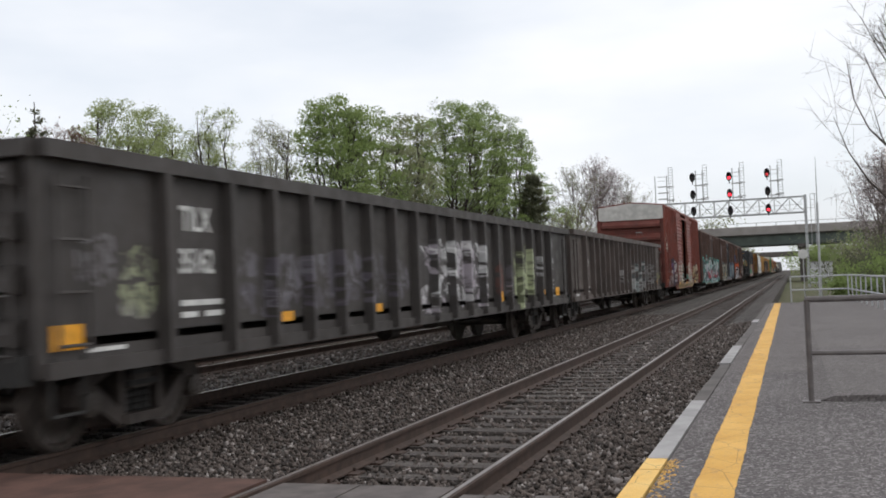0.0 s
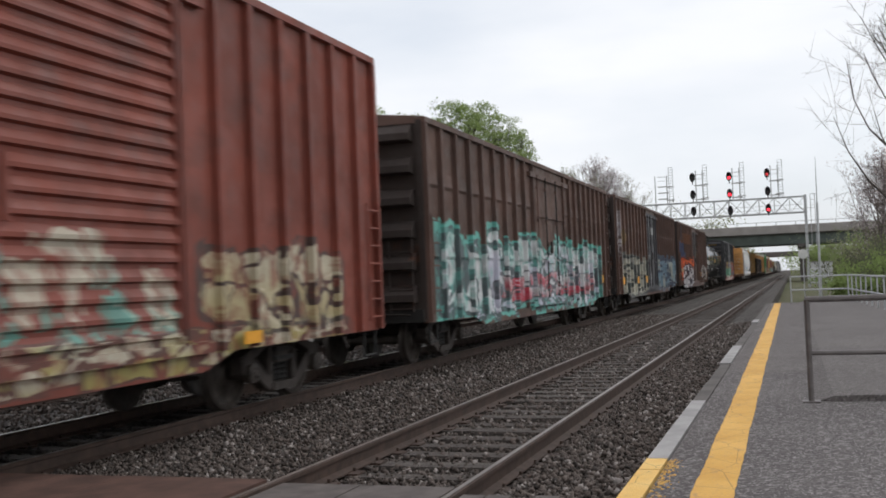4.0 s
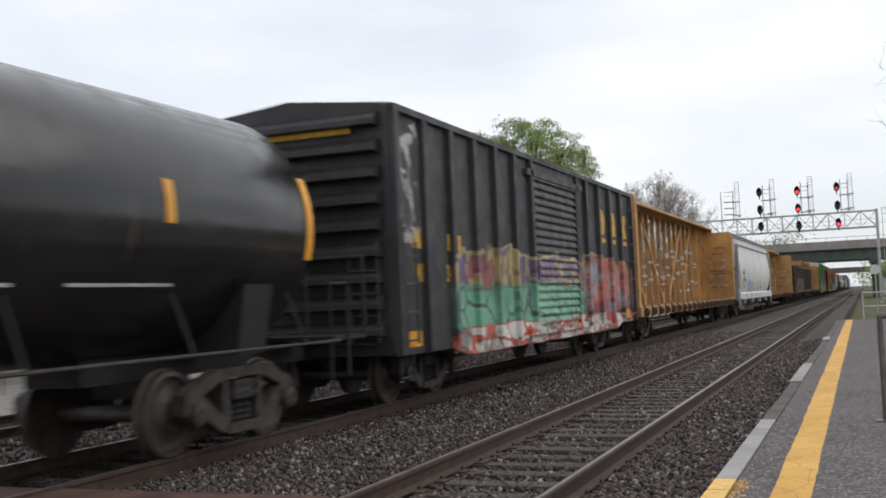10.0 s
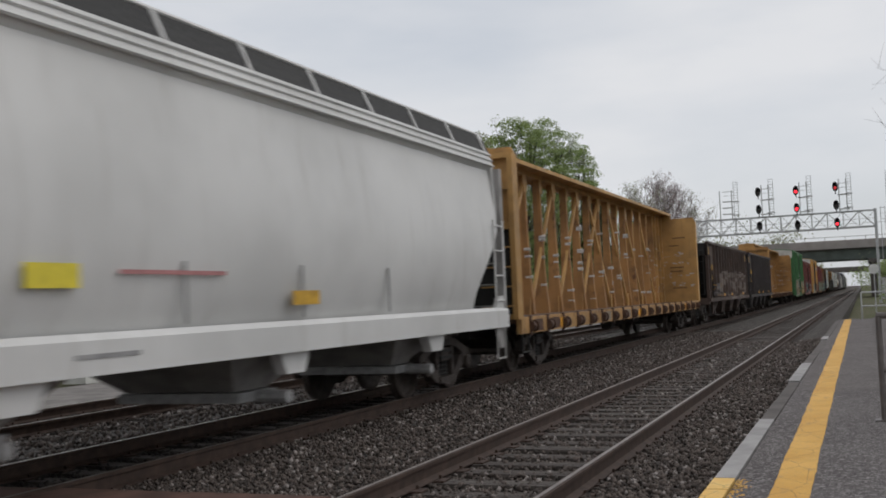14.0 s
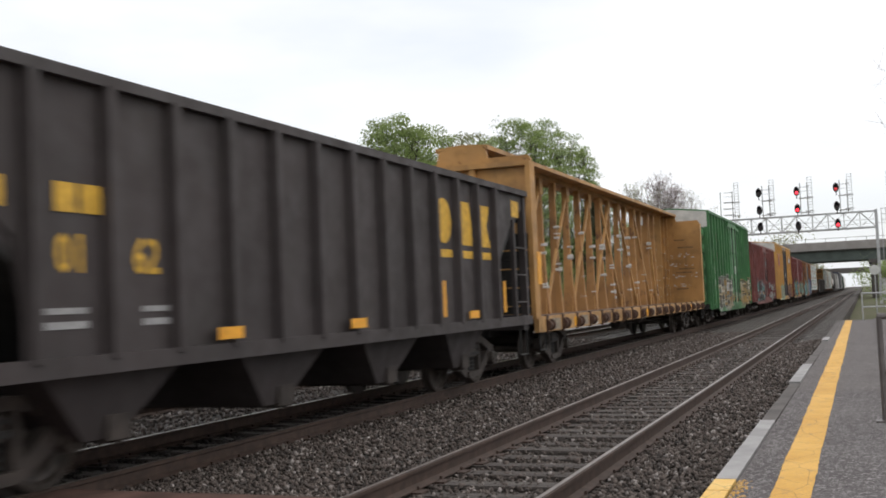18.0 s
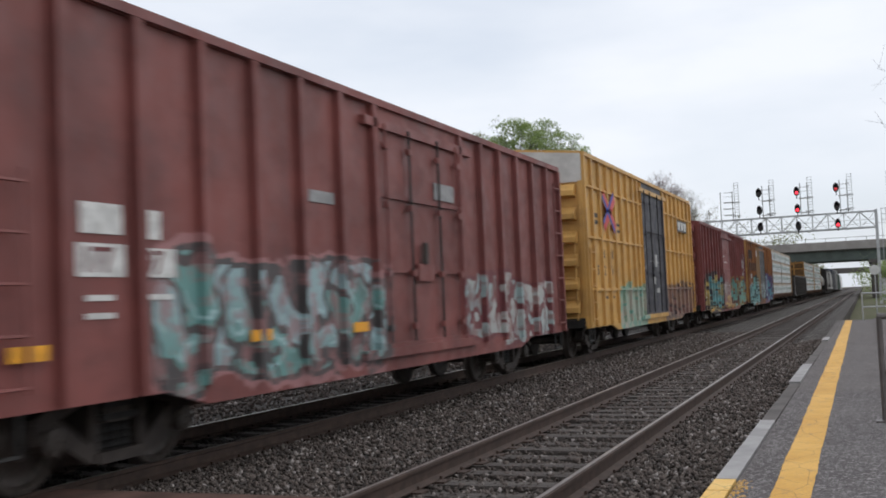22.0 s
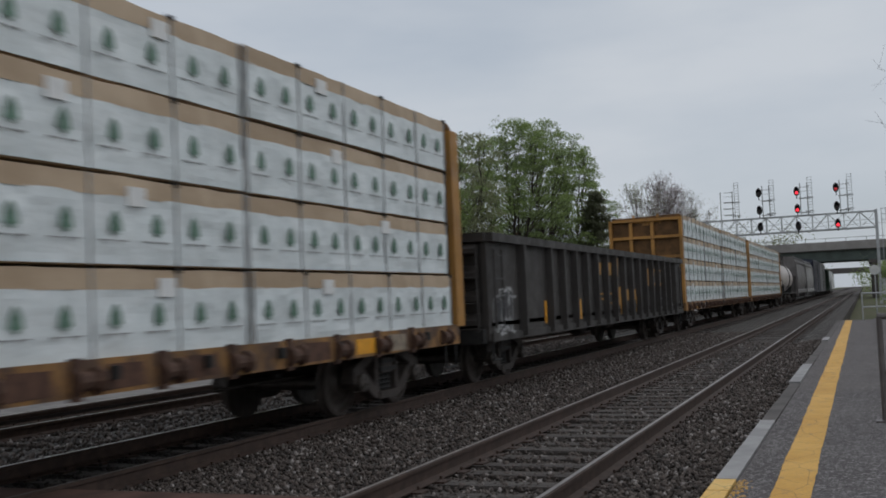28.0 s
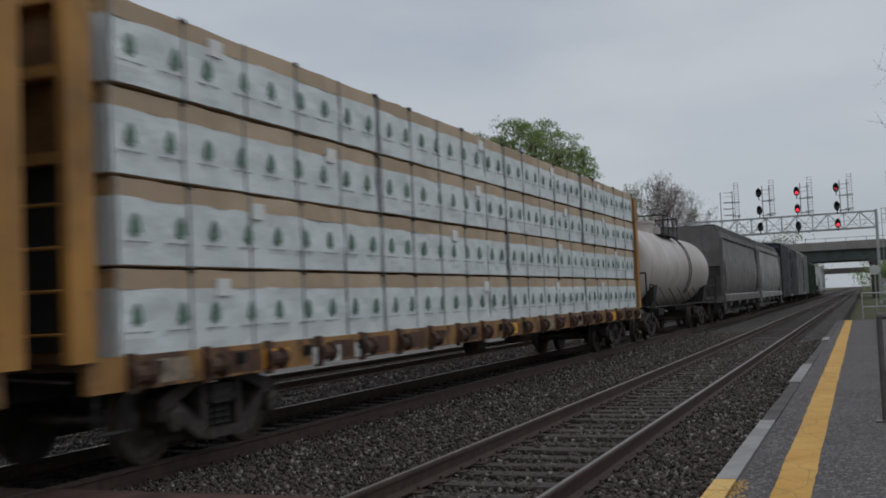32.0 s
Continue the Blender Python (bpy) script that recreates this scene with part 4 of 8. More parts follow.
def gondola(label, u, L, zt, mat, n, post=(0.13, 0.10), c=2.0, zb=0.79, w=1.52, ends=4, p0=3.0):
    car = start_car("gondola", label, "gondola car", u, L, c)
    for s in (-1, 1):
        nm = "near_side" if s > 0 else "far_side"
        x0, x1 = sorted((s * w, s * (w - 0.05)))
        part(nm, Geo().box(x0, 0.02, zb, x1, L - 0.02, zt - 0.05), mat, car)
        x0, x1 = sorted((s * (w + 0.12), s * (w - 0.08)))
        part("top_chord", Geo().box(x0, -0.02, zt - 0.12, x1, L + 0.02, zt + 0.03), mat, car)
        part("side_sill", Geo().box(*sorted((s * (w + 0.06), s * (w - 0.06)))[:1], 0.02, zb - 0.02, max(s * (w + 0.06), s * (w - 0.06)), L - 0.02, zb + 0.12), mat, car)
        if s > 0:
            for k in range(n):
                y = 1.75 if k == 0 else p0 + (L - 5.3) * (k - 1) / (n - 2)
                hw, dp = post[0] / 2, post[1] + 0.04
                part("side_post", Geo().prism([(w, y - hw), (w + dp, y - hw * 0.75), (w + dp, y + hw * 0.75), (w, y + hw)], "z", zb + 0.02, zt - 0.12), mat, car)
        else:
            g = Geo()
            for k in range(n):
                y = 2.1 + (L - 4.2) * k / (n - 1)
                g.box(-w - post[1], y - 0.06, zb, -w, y + 0.06, zt - 0.12)
            tagged(part("far_posts", g, mat, car), kind="stuff")
    part("floor", Geo().box(-w, 0.1, 1.02, w, L - 0.1, 1.1), INSIDE, car)
    for y, s in ((0.0, -1), (L, 1)):
        corrugated_end(car, mat, y, s, w, zb + 0.1, zt - 0.08, ends, 0.15)
        part("end_chord", Geo().box(-w, min(y, y + s * 0.14), zt - 0.12, w, max(y, y + s * 0.14), zt + 0.03), mat, car)
        ladder(car, mat, w - 0.55, y + s * 0.2, zb + 0.2, zt - 0.3, "x", 0.42, 4)
        part("end_sill", Geo().box(-w + 0.05, min(y, y + s * 0.2), zb - 0.05, w - 0.05, max(y, y + s * 0.2), zb + 0.2), BLACK, car)
    ladder(car, mat, w + 0.07, 0.15, zb + 0.25, zt - 0.35, "y", 0.42, 4)
    ladder(car, mat, w + 0.07, L - 0.6, zb + 0.25, zt - 0.35, "y", 0.42, 4)
    sill_step(car, BLACK, w, 0.12)
    sill_step(car, BLACK, w, L - 0.55)
    part("brake_wheel", Geo().lathe([(-0.34, 0.25), (-0.31, 0.28), (-0.28, 0.25)], "y", 14, (-0.8, 0, 2.0)), BLACK, car)
    under_gear(car, L)
    return car


def tank_car(label, u, L, mat, r=1.42, zc=2.42, band_mat=None, c=2.4, sheen=None):
    car = start_car("tank_car", label, "tank car", u, L, c)
    e = 0.85
    ring = [(e + 0.55 * (1 - math.cos(k / 7 * math.pi / 2)), r * math.sin(k / 7 * math.pi / 2)) for k in range(8)]
    ring[0] = (e, 0.01)
    full = ring + [(L - a, b) for a, b in reversed(ring)]
    part("tank", Geo().lathe(full, "y", 48, (0, 0, zc)), mat, car, smooth=True)
    for y in (0.9, L - 0.9):
        s = 1 if y < L / 2 else -1
        part("stub_sill", Geo().box(-0.35, min(y - s * 0.85, y + s * 3.2), 0.78, 0.35, max(y - s * 0.85, y + s * 3.2), 1.06), BLACK, car)
        part("end_platform", Geo().box(-1.45, min(y - s * 0.85, y), 1.06, 1.45, max(y - s * 0.85, y), 1.11), BLACK, car)
        part("saddle", Geo().prism([(-1.2, 1.0), (1.2, 1.0), (1.32, 1.75), (0.7, 1.25), (0, 1.08), (-0.7, 1.25), (-1.32, 1.75)], "y", y + s * 1.2, y + s * 1.75), BLACK, car)
        yy = y - s * 0.8
        part("end_handrail", Geo().path([(-1.45, yy, 1.1), (-1.45, yy, 2.1), (1.45, yy, 2.1), (1.45, yy, 1.1)], 0.025, 6), BLACK, car)
        part("brake_staff", Geo().tube((0.6, yy, 1.1), (0.6, yy, 1.95), 0.03), BLACK, car)
        part("hand_grab", Geo().path([(1.47, yy + s * 0.5, 0.6), (1.47, yy + s * 0.5, 1.75), (1.47, yy + s * 0.95, 1.75), (1.47, yy + s * 0.95, 0.6)], 0.02, 5), BLACK, car)
    part("side_handrail", Geo().path([(1.5, 0.9, 1.06), (1.52, L - 0.9, 1.06)], 0.02, 6), STEEL, car, "worn steel side handrail")
    part("side_handrail", Geo().path([(-1.5, 0.9, 1.06), (-1.52, L - 0.9, 1.06)], 0.022, 6), BLACK, car)
    for k in range(8):
        y = 1.7 + (L - 3.4) * k / 7
        part("handrail_bracket", Geo().tube((1.5, y, 1.06), (1.22, y + 0.05, 1.66), 0.016, 4), BLACK, car)
    ym, zt = L / 2, zc + r
    part("manway_nozzle", Geo().lathe([(zt - 0.1, 0.38), (zt + 0.33, 0.38), (zt + 0.34, 0.46), (zt + 0.42, 0.46), (zt + 0.43, 0.02)], "z", 20, (0, ym - 0.5, 0)), mat, car, smooth=True)
    part("valve_housing", Geo().lathe([(zt - 0.05, 0.16), (zt + 0.25, 0.16), (zt + 0.27, 0.02)], "z", 12, (0.25, ym + 0.9, 0)), mat, car)
    pf = Geo()
    for s in (-1, 1):
        pf.box(s * 0.75 - 0.22, ym - 1.5, zt - 0.17, s * 0.75 + 0.22, ym + 1.4, zt - 0.13)
    part("top_walkway", pf, BLACK, car)
    x = 0.95
    for s in (-1, 1):
        rail = Geo().path([(s * x, ym - 1.5, zt + 0.55), (s * x, ym + 1.4, zt + 0.55)], 0.02, 5).path([(s * x, ym - 1.5, zt + 0.1), (s * x, ym + 1.4, zt + 0.1)], 0.014, 5)
        for y in (ym - 1.5, ym - 0.5, ym + 0.5, ym + 1.4):
            rail.tube((s * x, y, zt - 0.3), (s * x, y, zt + 0.55), 0.018, 5)
        part("top_railing", rail, BLACK, car)
    for y in (ym - 1.5, ym + 1.4):
        part("top_railing", Geo().path([(-x, y, zt + 0.55), (x, y, zt + 0.55)], 0.02, 5), BLACK, car)
    g = Geo()
    for k in range(15):
        a = radians(-38 + k * 7.6)
        rr = r + 0.12
        p = (math.cos(a) * rr, zc + math.sin(a) * rr)
        g.tube((p[0], ym + 0.55, p[1]), (p[0], ym + 1.0, p[1]), 0.014, 5)
        if k:
            for yy in (ym + 0.55, ym + 1.0):
                g.tube((q[0], yy, q[1]), (p[0], yy, p[1]), 0.02, 5)
        q = p
    part("tank_ladder", g, BLACK, car)
    part("bottom_outlet", Geo().lathe([(0.62, 0.14), (0.8, 0.2), (zc - r + 0.05, 0.26)], "z", 14, (0, ym, 0)).box(0.3, ym - 1.6, 0.7, 0.65, ym - 0.6, 0.95), BLACK, car)
    return car


def strap_band(car, mat, y, w, a0, a1, r=1.42, zc=2.42, name="reflector"):
    """A strip that lies on the round side of a tank between two angles."""
    g = Geo()
    n = 10
    rings = []
    for k in range(n + 1):
        a = radians(a0 + (a1 - a0) * k / n)
        rings.append([(math.cos(a) * (r + d), yy, zc + math.sin(a) * (r + d)) for d, yy in ((0.001, y), (0.008, y), (0.008, y + w), (0.001, y + w))])
    return part(name, g.loft(rings), mat, car)


GRATE = simple("dark_grating", (0.045, 0.045, 0.045), 0.8, 0.0, 0.4, 20)


def covered_hopper(label, u, L, mat, zt=3.95, w=1.55, end_mat=None, outlets=4, sill_mat=None, c=1.9):
    """A round-sided covered hopper: bulging body cut back at its lower ends, end bulkheads, roof walk on brackets, outlets below."""
    car = start_car("covered_hopper", label, "covered hopper", u, L, c)
    hm, sm = end_mat or mat, sill_mat or mat
    half = [(1.30, 1.22), (1.40, 1.36), (1.49, 1.6), (1.545, 1.95), (1.565, 2.3), (1.55, 2.65), (1.51, 3.0), (1.46, 3.3), (1.40, zt - 0.24)]
    cut = lambda z: float(np.interp(z, (1.2, 1.3, 1.5, 1.75, 2.1, 2.45, 2.7), (0.55, 0.95, 1.12, 0.98, 0.62, 0.25, 0.0)))
    prof = half + [(-x, z) for x, z in reversed(half)]
    part("hopper_body", Geo().loft([[(x, 0.3 + cut(z), z) for x, z in prof], [(x, 2.2, z) for x, z in prof], [(x, L - 2.2, z) for x, z in prof], [(x, L - 0.3 - cut(z), z) for x, z in prof]]), mat, car, smooth=True)
    rp = [(-1.38, zt - 0.26), (-1.47, zt - 0.14), (-1.40, zt + 0.10), (-1.05, zt + 0.2), (0, zt + 0.26), (1.05, zt + 0.2), (1.40, zt + 0.10), (1.47, zt - 0.14), (1.38, zt - 0.26)]
    part("roof", Geo().prism(rp, "y", 0.2, L - 0.2), mat, car)
    for k in range(3):
        z = zt + 0.05 - k * 0.1
        part("eave_bead", Geo().tube((1.425 + k * 0.026, 0.2, z), (1.425 + k * 0.026, L - 0.2, z), 0.024, 6), mat, car)
    for s in (-1, 1):
        part("running_board", Geo().box(s * 0.95 - 0.27, 0.1, zt + 0.40, s * 0.95 + 0.27, L - 0.1, zt + 0.43), BLACK, car, "steel grating roof walk")
        part("walk_fascia", Geo().prism([(s * 1.35, zt + 0.1), (s * 1.38, zt + 0.1), (s * 1.23, zt + 0.42), (s * 1.20, zt + 0.42)], "y", 0.1, L - 0.1), GRATE, car, "dark open grating beside the roof walk")
        part("walk_edge", Geo().tube((s * 1.225, 0.05, zt + 0.43), (s * 1.225, L - 0.05, zt + 0.43), 0.026, 6), mat, car)
        pieces("walk_bracket", [Geo().prism([(s * 1.37, zt + 0.1), (s * 1.405, zt + 0.1), (s * 1.255, zt + 0.43), (s * 1.215, zt + 0.43)], "y", y - 0.025, y + 0.025) for y in (0.35 + (L - 0.7) * k / 12 for k in range(13))], mat, car)
    for k in range(6):
        y = L * (k + 0.5) / 6
        part("roof_hatch", Geo().lathe([(zt + 0.2, 0.34), (zt + 0.36, 0.34), (zt + 0.39, 0.3), (zt + 0.41, 0.02)], "z", 16, (0, y, 0)), mat, car)
    part("side_sill", Geo().prism([(1.42, 0.98), (1.6, 0.98), (1.6, 1.27), (1.55, 1.33), (1.42, 1.3)], "y", 0.05, L - 0.05), sm, car)
    part("side_sill", Geo().box(-1.6, 0.05, 0.98, -1.42, L - 0.05, 1.3), sm, car)
    for y, s in ((0.0, 1), (L, -1)):
        shape = [(-1.46, 2.62), (1.46, 2.62), (1.50, 3.0), (1.46, zt - 0.22), (1.24, zt + 0.42), (-1.24, zt + 0.42), (-1.46, zt - 0.22), (-1.50, 3.0)]
        part("end_sheet", Geo().prism(shape, "y", min(y + s * 0.14, y + s * 0.28), max(y + s * 0.14, y + s * 0.28)), mat, car, "flat upper end sheet")
        part("slope_sheet", Geo().prism([(y + s * 0.3, 2.66), (y + s * 0.38, 2.66), (y + s * 2.3, 1.25), (y + s * 2.2, 1.2)], "x", -1.36, 1.36), hm, car)
        for x in (-1.5, 1.5):
            part("corner_post", Geo().box(x - 0.07, y + s * 0.12 - 0.07, 1.2, x + 0.07, y + s * 0.12 + 0.07, zt - 0.2), hm, car)
        for x in (-0.5, 0.5):
            part("end_strut", Geo().bar((y + s * 0.12, 1.2), (y + s * 0.28, 2.7), 0.1, x - 0.05, x + 0.05), hm, car)
        part("end_sill", Geo().box(-1.5, min(y, y + s * 0.25), 0.95, 1.5, max(y, y + s * 0.25), 1.25), hm, car)
        part("sill_corner", Geo().prism([(y + s * 0.02, 1.3), (y + s * 0.62, 1.3), (y + s * 0.45, 1.5), (y + s * 0.05, 1.55)], "x", 1.49, 1.56), sm, car)
        ladder(car, sm, 1.575, y + (0.16 if s > 0 else -0.62), 1.45, 2.75, "y", 0.46, 4)
        ladder(car, hm, 0.35, y - s * 0.05, 1.35, 2.5, "x", 1.1, 4, posts=False)
        part("end_gear", Geo().lathe([(y + s * 0.45, 0.02), (y + s * 0.46, 0.2), (y + s * 0.9, 0.2), (y + s * 0.91, 0.02)], "y", 14, (0.2, 0, 1.45)), STEEL, car)
        part("gusset", Geo().prism([(y + s * 0.0, 1.0), (y + s * 0.55, 1.0), (y + s * 0.34, 0.62), (y + s * 0.16, 0.62)], "x", 1.48, 1.53), hm, car)
        sill_step(car, hm, 1.56, y + (0.2 if s > 0 else -0.62))
    for k in range(outlets):
        y = L * (0.17 + 0.66 * k / (outlets - 1))
        part("outlet_hopper", Geo().loft([[(-1.3, y - 1.2, 1.2), (1.42, y - 1.2, 1.2), (1.42, y + 1.2, 1.2), (-1.3, y + 1.2, 1.2)], [(-0.6, y - 0.34, 0.56), (0.9, y - 0.34, 0.56), (0.9, y + 0.34, 0.56), (-0.6, y + 0.34, 0.56)]]), hm, car)
        part("outlet_gate", Geo().box(-0.65, y - 0.4, 0.44, 1.0, y + 0.4, 0.55), GREYW, car)
        part("outlet_pipe", Geo().tube((0.95, y, 0.48), (1.4, y, 0.48), 0.075, 10), GREYW, car)
        part("sill_bracket", Geo().prism([(y - 0.34, 1.0), (y + 0.34, 1.0), (y + 0.2, 0.74), (y - 0.2, 0.74)], "x", 1.36, 1.5), sm, car)
    return car


def coal_hopper(label, u, L, mat, zt=3.42, n=13, c=1.85, bays=4, w=1.55):
    car = start_car("open_hopper", label, "hopper car", u, L, c)
    zb, e = 1.12, 1.55
    for s in (-1, 1):
        x0, x1 = sorted((s * w, s * (w - 0.05)))
        pts = [(0.12, zt), (0.12, zt - 0.25), (0.75, zt - 0.55), (e + 0.15, 2.1), (e + 0.35, zb), (L - e - 0.35, zb), (L - e - 0.15, 2.1), (L - 0.75, zt - 0.55), (L - 0.12, zt - 0.25), (L - 0.12, zt)]
        part("near_side" if s > 0 else "far_side", Geo().prism(pts, "x", x0, x1), mat, car)
        x0, x1 = sorted((s * (w + 0.09), s * (w - 0.07)))
        part("top_chord", Geo().box(x0, 0.0, zt - 0.02, x1, L, zt + 0.08), mat, car)
        part("side_sill", Geo().box(x0, 0.0, zb - 0.12, x1, L, zb + 0.04), mat, car)
        for y in (0.08, L - 0.08):
            part("corner_post", Geo().box(s * (w - 0.02) - 0.06, y - 0.06, zb, s * (w - 0.02) + 0.06, y + 0.06, zt), mat, car)
        for y in (0.75, L - 0.75):
            part("end_post", Geo().box(s * w - 0.04, y - 0.05, zb, s * w + 0.04, y + 0.05, zt - 0.5), mat, car)
    for k in range(n):
        y = e + 0.3 + (L - 2 * e - 0.6) * k / (n - 1)
        part("side_post", Geo().prism([(w, y - 0.075), (w + 0.11, y - 0.05), (w + 0.11, y + 0.05), (w, y + 0.075)], "z", zb, zt), mat, car)
    # slope sheet, end wall, braces and end ladder in black: end shadow painted in
    for y, s in ((0.0, 1), (L, -1)):
        part("slope_sheet", Geo().prism([(y + s * 0.12, zt - 0.3), (y + s * 0.18, zt - 0.3), (y + s * 3.0, 1.05), (y + s * 2.9, 1.0)], "x", -w + 0.05, w - 0.05), BLACK, car)
        part("end_wall", Geo().box(-w, min(y, y + s * 0.08) + 0.02, zt - 0.5, w, max(y, y + s * 0.08) + 0.02, zt + 0.02).prism([(-w, zt), (w, zt), (0, zt + 0.1)], "y", min(y, y + s * 0.06), max(y, y + s * 0.06)), BLACK, car)
        part("end_brace", Geo().bar((-0.6, zb), (-0.9, zt - 0.5), 0.12, y + s * 0.1, y + s * 0.18, "y").bar((0.6, zb), (0.9, zt - 0.5), 0.12, y + s * 0.1, y + s * 0.18, "y"), BLACK, car)
        part("end_sill", Geo().box(-w, min(y, y + s * 0.3), zb - 0.22, w, max(y, y + s * 0.3), zb + 0.06), mat, car)
        ladder(car, mat, w + 0.03, y + (0.12 if s > 0 else -0.7), zb + 0.3, zb + 1.3, "y", 0.6, 3, posts=False)
        ladder(car, BLACK, w - 0.6, y - s * 0.08, zb + 0.2, zt - 0.3, "x", 0.45, 5)
        sill_step(car, BLACK, w - 0.02, y + (0.1 if s > 0 else -0.5))
    for k in range(bays):
        y = 3.0 + (L - 6.0) * k / (bays - 1)
        part("hopper_bay", Geo().loft([[(-1.45, y - 1.0, 1.1), (1.45, y - 1.0, 1.1), (1.45, y + 1.0, 1.1), (-1.45, y + 1.0, 1.1)], [(-1.3, y - 0.3, 0.42), (1.3, y - 0.3, 0.42), (1.3, y + 0.15, 0.42), (-1.3, y + 0.15, 0.42)]]), mat, car)
        part("hopper_gate", Geo().box(-1.3, y + 0.1, 0.36, 1.32, y + 0.2, 0.9).box(1.2, y - 0.06, 0.4, 1.36, y + 0.25, 0.62), STEEL, car)
    part("centre_sill", Geo().box(-0.3, 0.3, 0.75, 0.3, L - 0.3, 1.0), BLACK, car)
    part("load_floor", Geo().box(-w + 0.05, 2.8, 1.0, w - 0.05, L - 2.8, 1.1), INSIDE, car)
    return car


def centerbeam(label, u, L, mat, deck_mat, solid=(0.3, 0.3), zt=4.14, c=2.35, first=1.45, step=1.265, chord=0.46, sill_mat=None, rising=(), falling=(), post_mat=None, slim=1.0, w=1.42):
    """A centre-beam flat car: deck, bulkheads and a tall truss down the middle."""
    car = start_car("centerbeam_flatcar", label, "flat car", u, L, c)
    zd, bw = 1.08, w + 0.04
    part("deck", Geo().box(-w, 0.1, zd - 0.08, w, L - 0.1, zd), deck_mat, car)
    for s in (-1, 1):
        part("side_sill", Geo().box(s * w - 0.05, 0.05, zd - 0.28, s * w + 0.05, L - 0.05, zd + 0.03), sill_mat or mat, car)
    m = int(L / 1.15)
    for k in range(m):
        y = 0.7 + (L - 1.4) * k / (m - 1)
        part("winch", Geo().lathe([(y - 0.16, 0.03), (y - 0.16, 0.115), (y - 0.12, 0.115), (y - 0.11, 0.085), (y + 0.09, 0.085), (y + 0.10, 0.125), (y + 0.16, 0.125), (y + 0.16, 0.03)], "y", 10, (w + 0.05, 0, zd - 0.15)), WINCH, car)
    for y, s in ((0.03, 1), (L - 0.03, -1)):
        bh = Geo()
        a, b = sorted((y, y + s * 0.09))
        crest = [(0.55, zt + 0.2), (0.5, zt + chord - 0.04), (-0.5, zt + chord - 0.04), (-0.55, zt + 0.16)] if chord > 0.25 else []
        bh.prism([(-bw, zd), (bw, zd), (bw, zt + 0.1), (bw - 0.06, zt + 0.2)] + crest + [(0.06 - bw, zt + 0.12), (-bw, zt + 0.04)], "y", a, b)
        # loaded cars: plate in the darker yellow, shade painted in behind the ribs
        blk = part("bulkhead", bh, mat if chord > 0.25 else SHADED_YELLOW, car, "steel bulkhead with scraped paint")
        if chord < 0.25:
            for x in (-0.45, 0.45):
                part("lifting_lug", Geo().box(x - 0.04, a, zt + 0.1, x + 0.04, b, zt + 0.24), mat, blk)
        for x in (-0.55, 0.25):
            part("bulkhead_rib", Geo().box(x - 0.06, min(y - s * 0.12, y), zd + 1.75, x + 0.06, max(y - s * 0.12, y), zt), mat, blk)
        # plain black sheet behind the rungs
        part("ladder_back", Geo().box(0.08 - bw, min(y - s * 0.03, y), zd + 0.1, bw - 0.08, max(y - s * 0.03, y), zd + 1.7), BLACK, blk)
        pieces("rung", [Geo().tube((0.75, y - s * 0.1, z), (bw - 0.06, y - s * 0.1, z), 0.016, 6) for z in (zd + 0.25, zd + 0.62, zd + 0.99, zd + 1.36)], mat, blk)
        for z in (zd + 1.7, zd + 2.45, zt - 0.02):
            part("bulkhead_rib", Geo().box(0.06 - bw, min(y - s * 0.16, y), z, bw - 0.06, max(y - s * 0.16, y), z + 0.1), mat, blk)
        for x in (0.02 - bw, bw - 0.02):
            part("bulkhead_flange", Geo().box(x - 0.05, min(y - s * 0.2, y + s * 0.12), zd, x + 0.05, max(y - s * 0.2, y + s * 0.12), zt + 0.06), mat, blk)
    zc = zt + chord
    part("top_chord", Geo().prism([(-0.56, zc - 0.09), (-0.56, zc), (0, zc + 0.04), (0.56, zc), (0.56, zc - 0.09), (0.535, zc - 0.09), (0.53, zc - 0.035), (0.13, zc - 0.04), (0.12, zc - 0.14), (-0.12, zc - 0.14), (-0.13, zc - 0.04), (-0.53, zc - 0.035), (-0.535, zc - 0.09)], "y", 0.02, L - 0.02), mat, car)
    for a, b in ((0.2, solid[0]), (L - solid[1], L - 0.2)):
        web = part("web_panel", Geo().box(-0.06, a, zd, 0.06, b, zc - 0.1), mat, car)
        pieces("web_stiffener", [Geo().box(0.06, a, z - 0.03, 0.12, b, z + 0.03) for z in (zd + 1.0, zd + 2.0)], mat, web)
        k = max(2, round((b - a) / 0.7))
        pieces("web_stiffener", [Geo().box(0.06, a + (b - a) * q / k - 0.045, zd, 0.2, a + (b - a) * q / k + 0.045, zc - 0.1) for q in range(k + 1)], mat, web)
    ys = [first + step * k for k in range(60) if first + step * k < L - 0.9]
    ys = [y for y in ys if solid[0] < y < L - solid[1] or y > L - solid[1] + 9]
    for y in ys:
        rings = [[(s * a, y + e * b, z) for s, e in ((1, -1), (-1, -1), (-1, 1), (1, 1))] for z, a, b in
                 ((zd, 0.17 * slim, 0.075), (zd + 0.8, 0.115 * slim, 0.068), (zd + 1.9, 0.085 * slim, 0.058), (zc - 0.1, 0.07 * slim, 0.05))]
        post = part("beam_post", Geo().loft(rings), post_mat or mat, car)
        part("post_flange", Geo().box(0.075 * slim, y - 0.1, zc - 0.48, 0.09 * slim + 0.005, y + 0.1, zc - 0.13), mat, post)
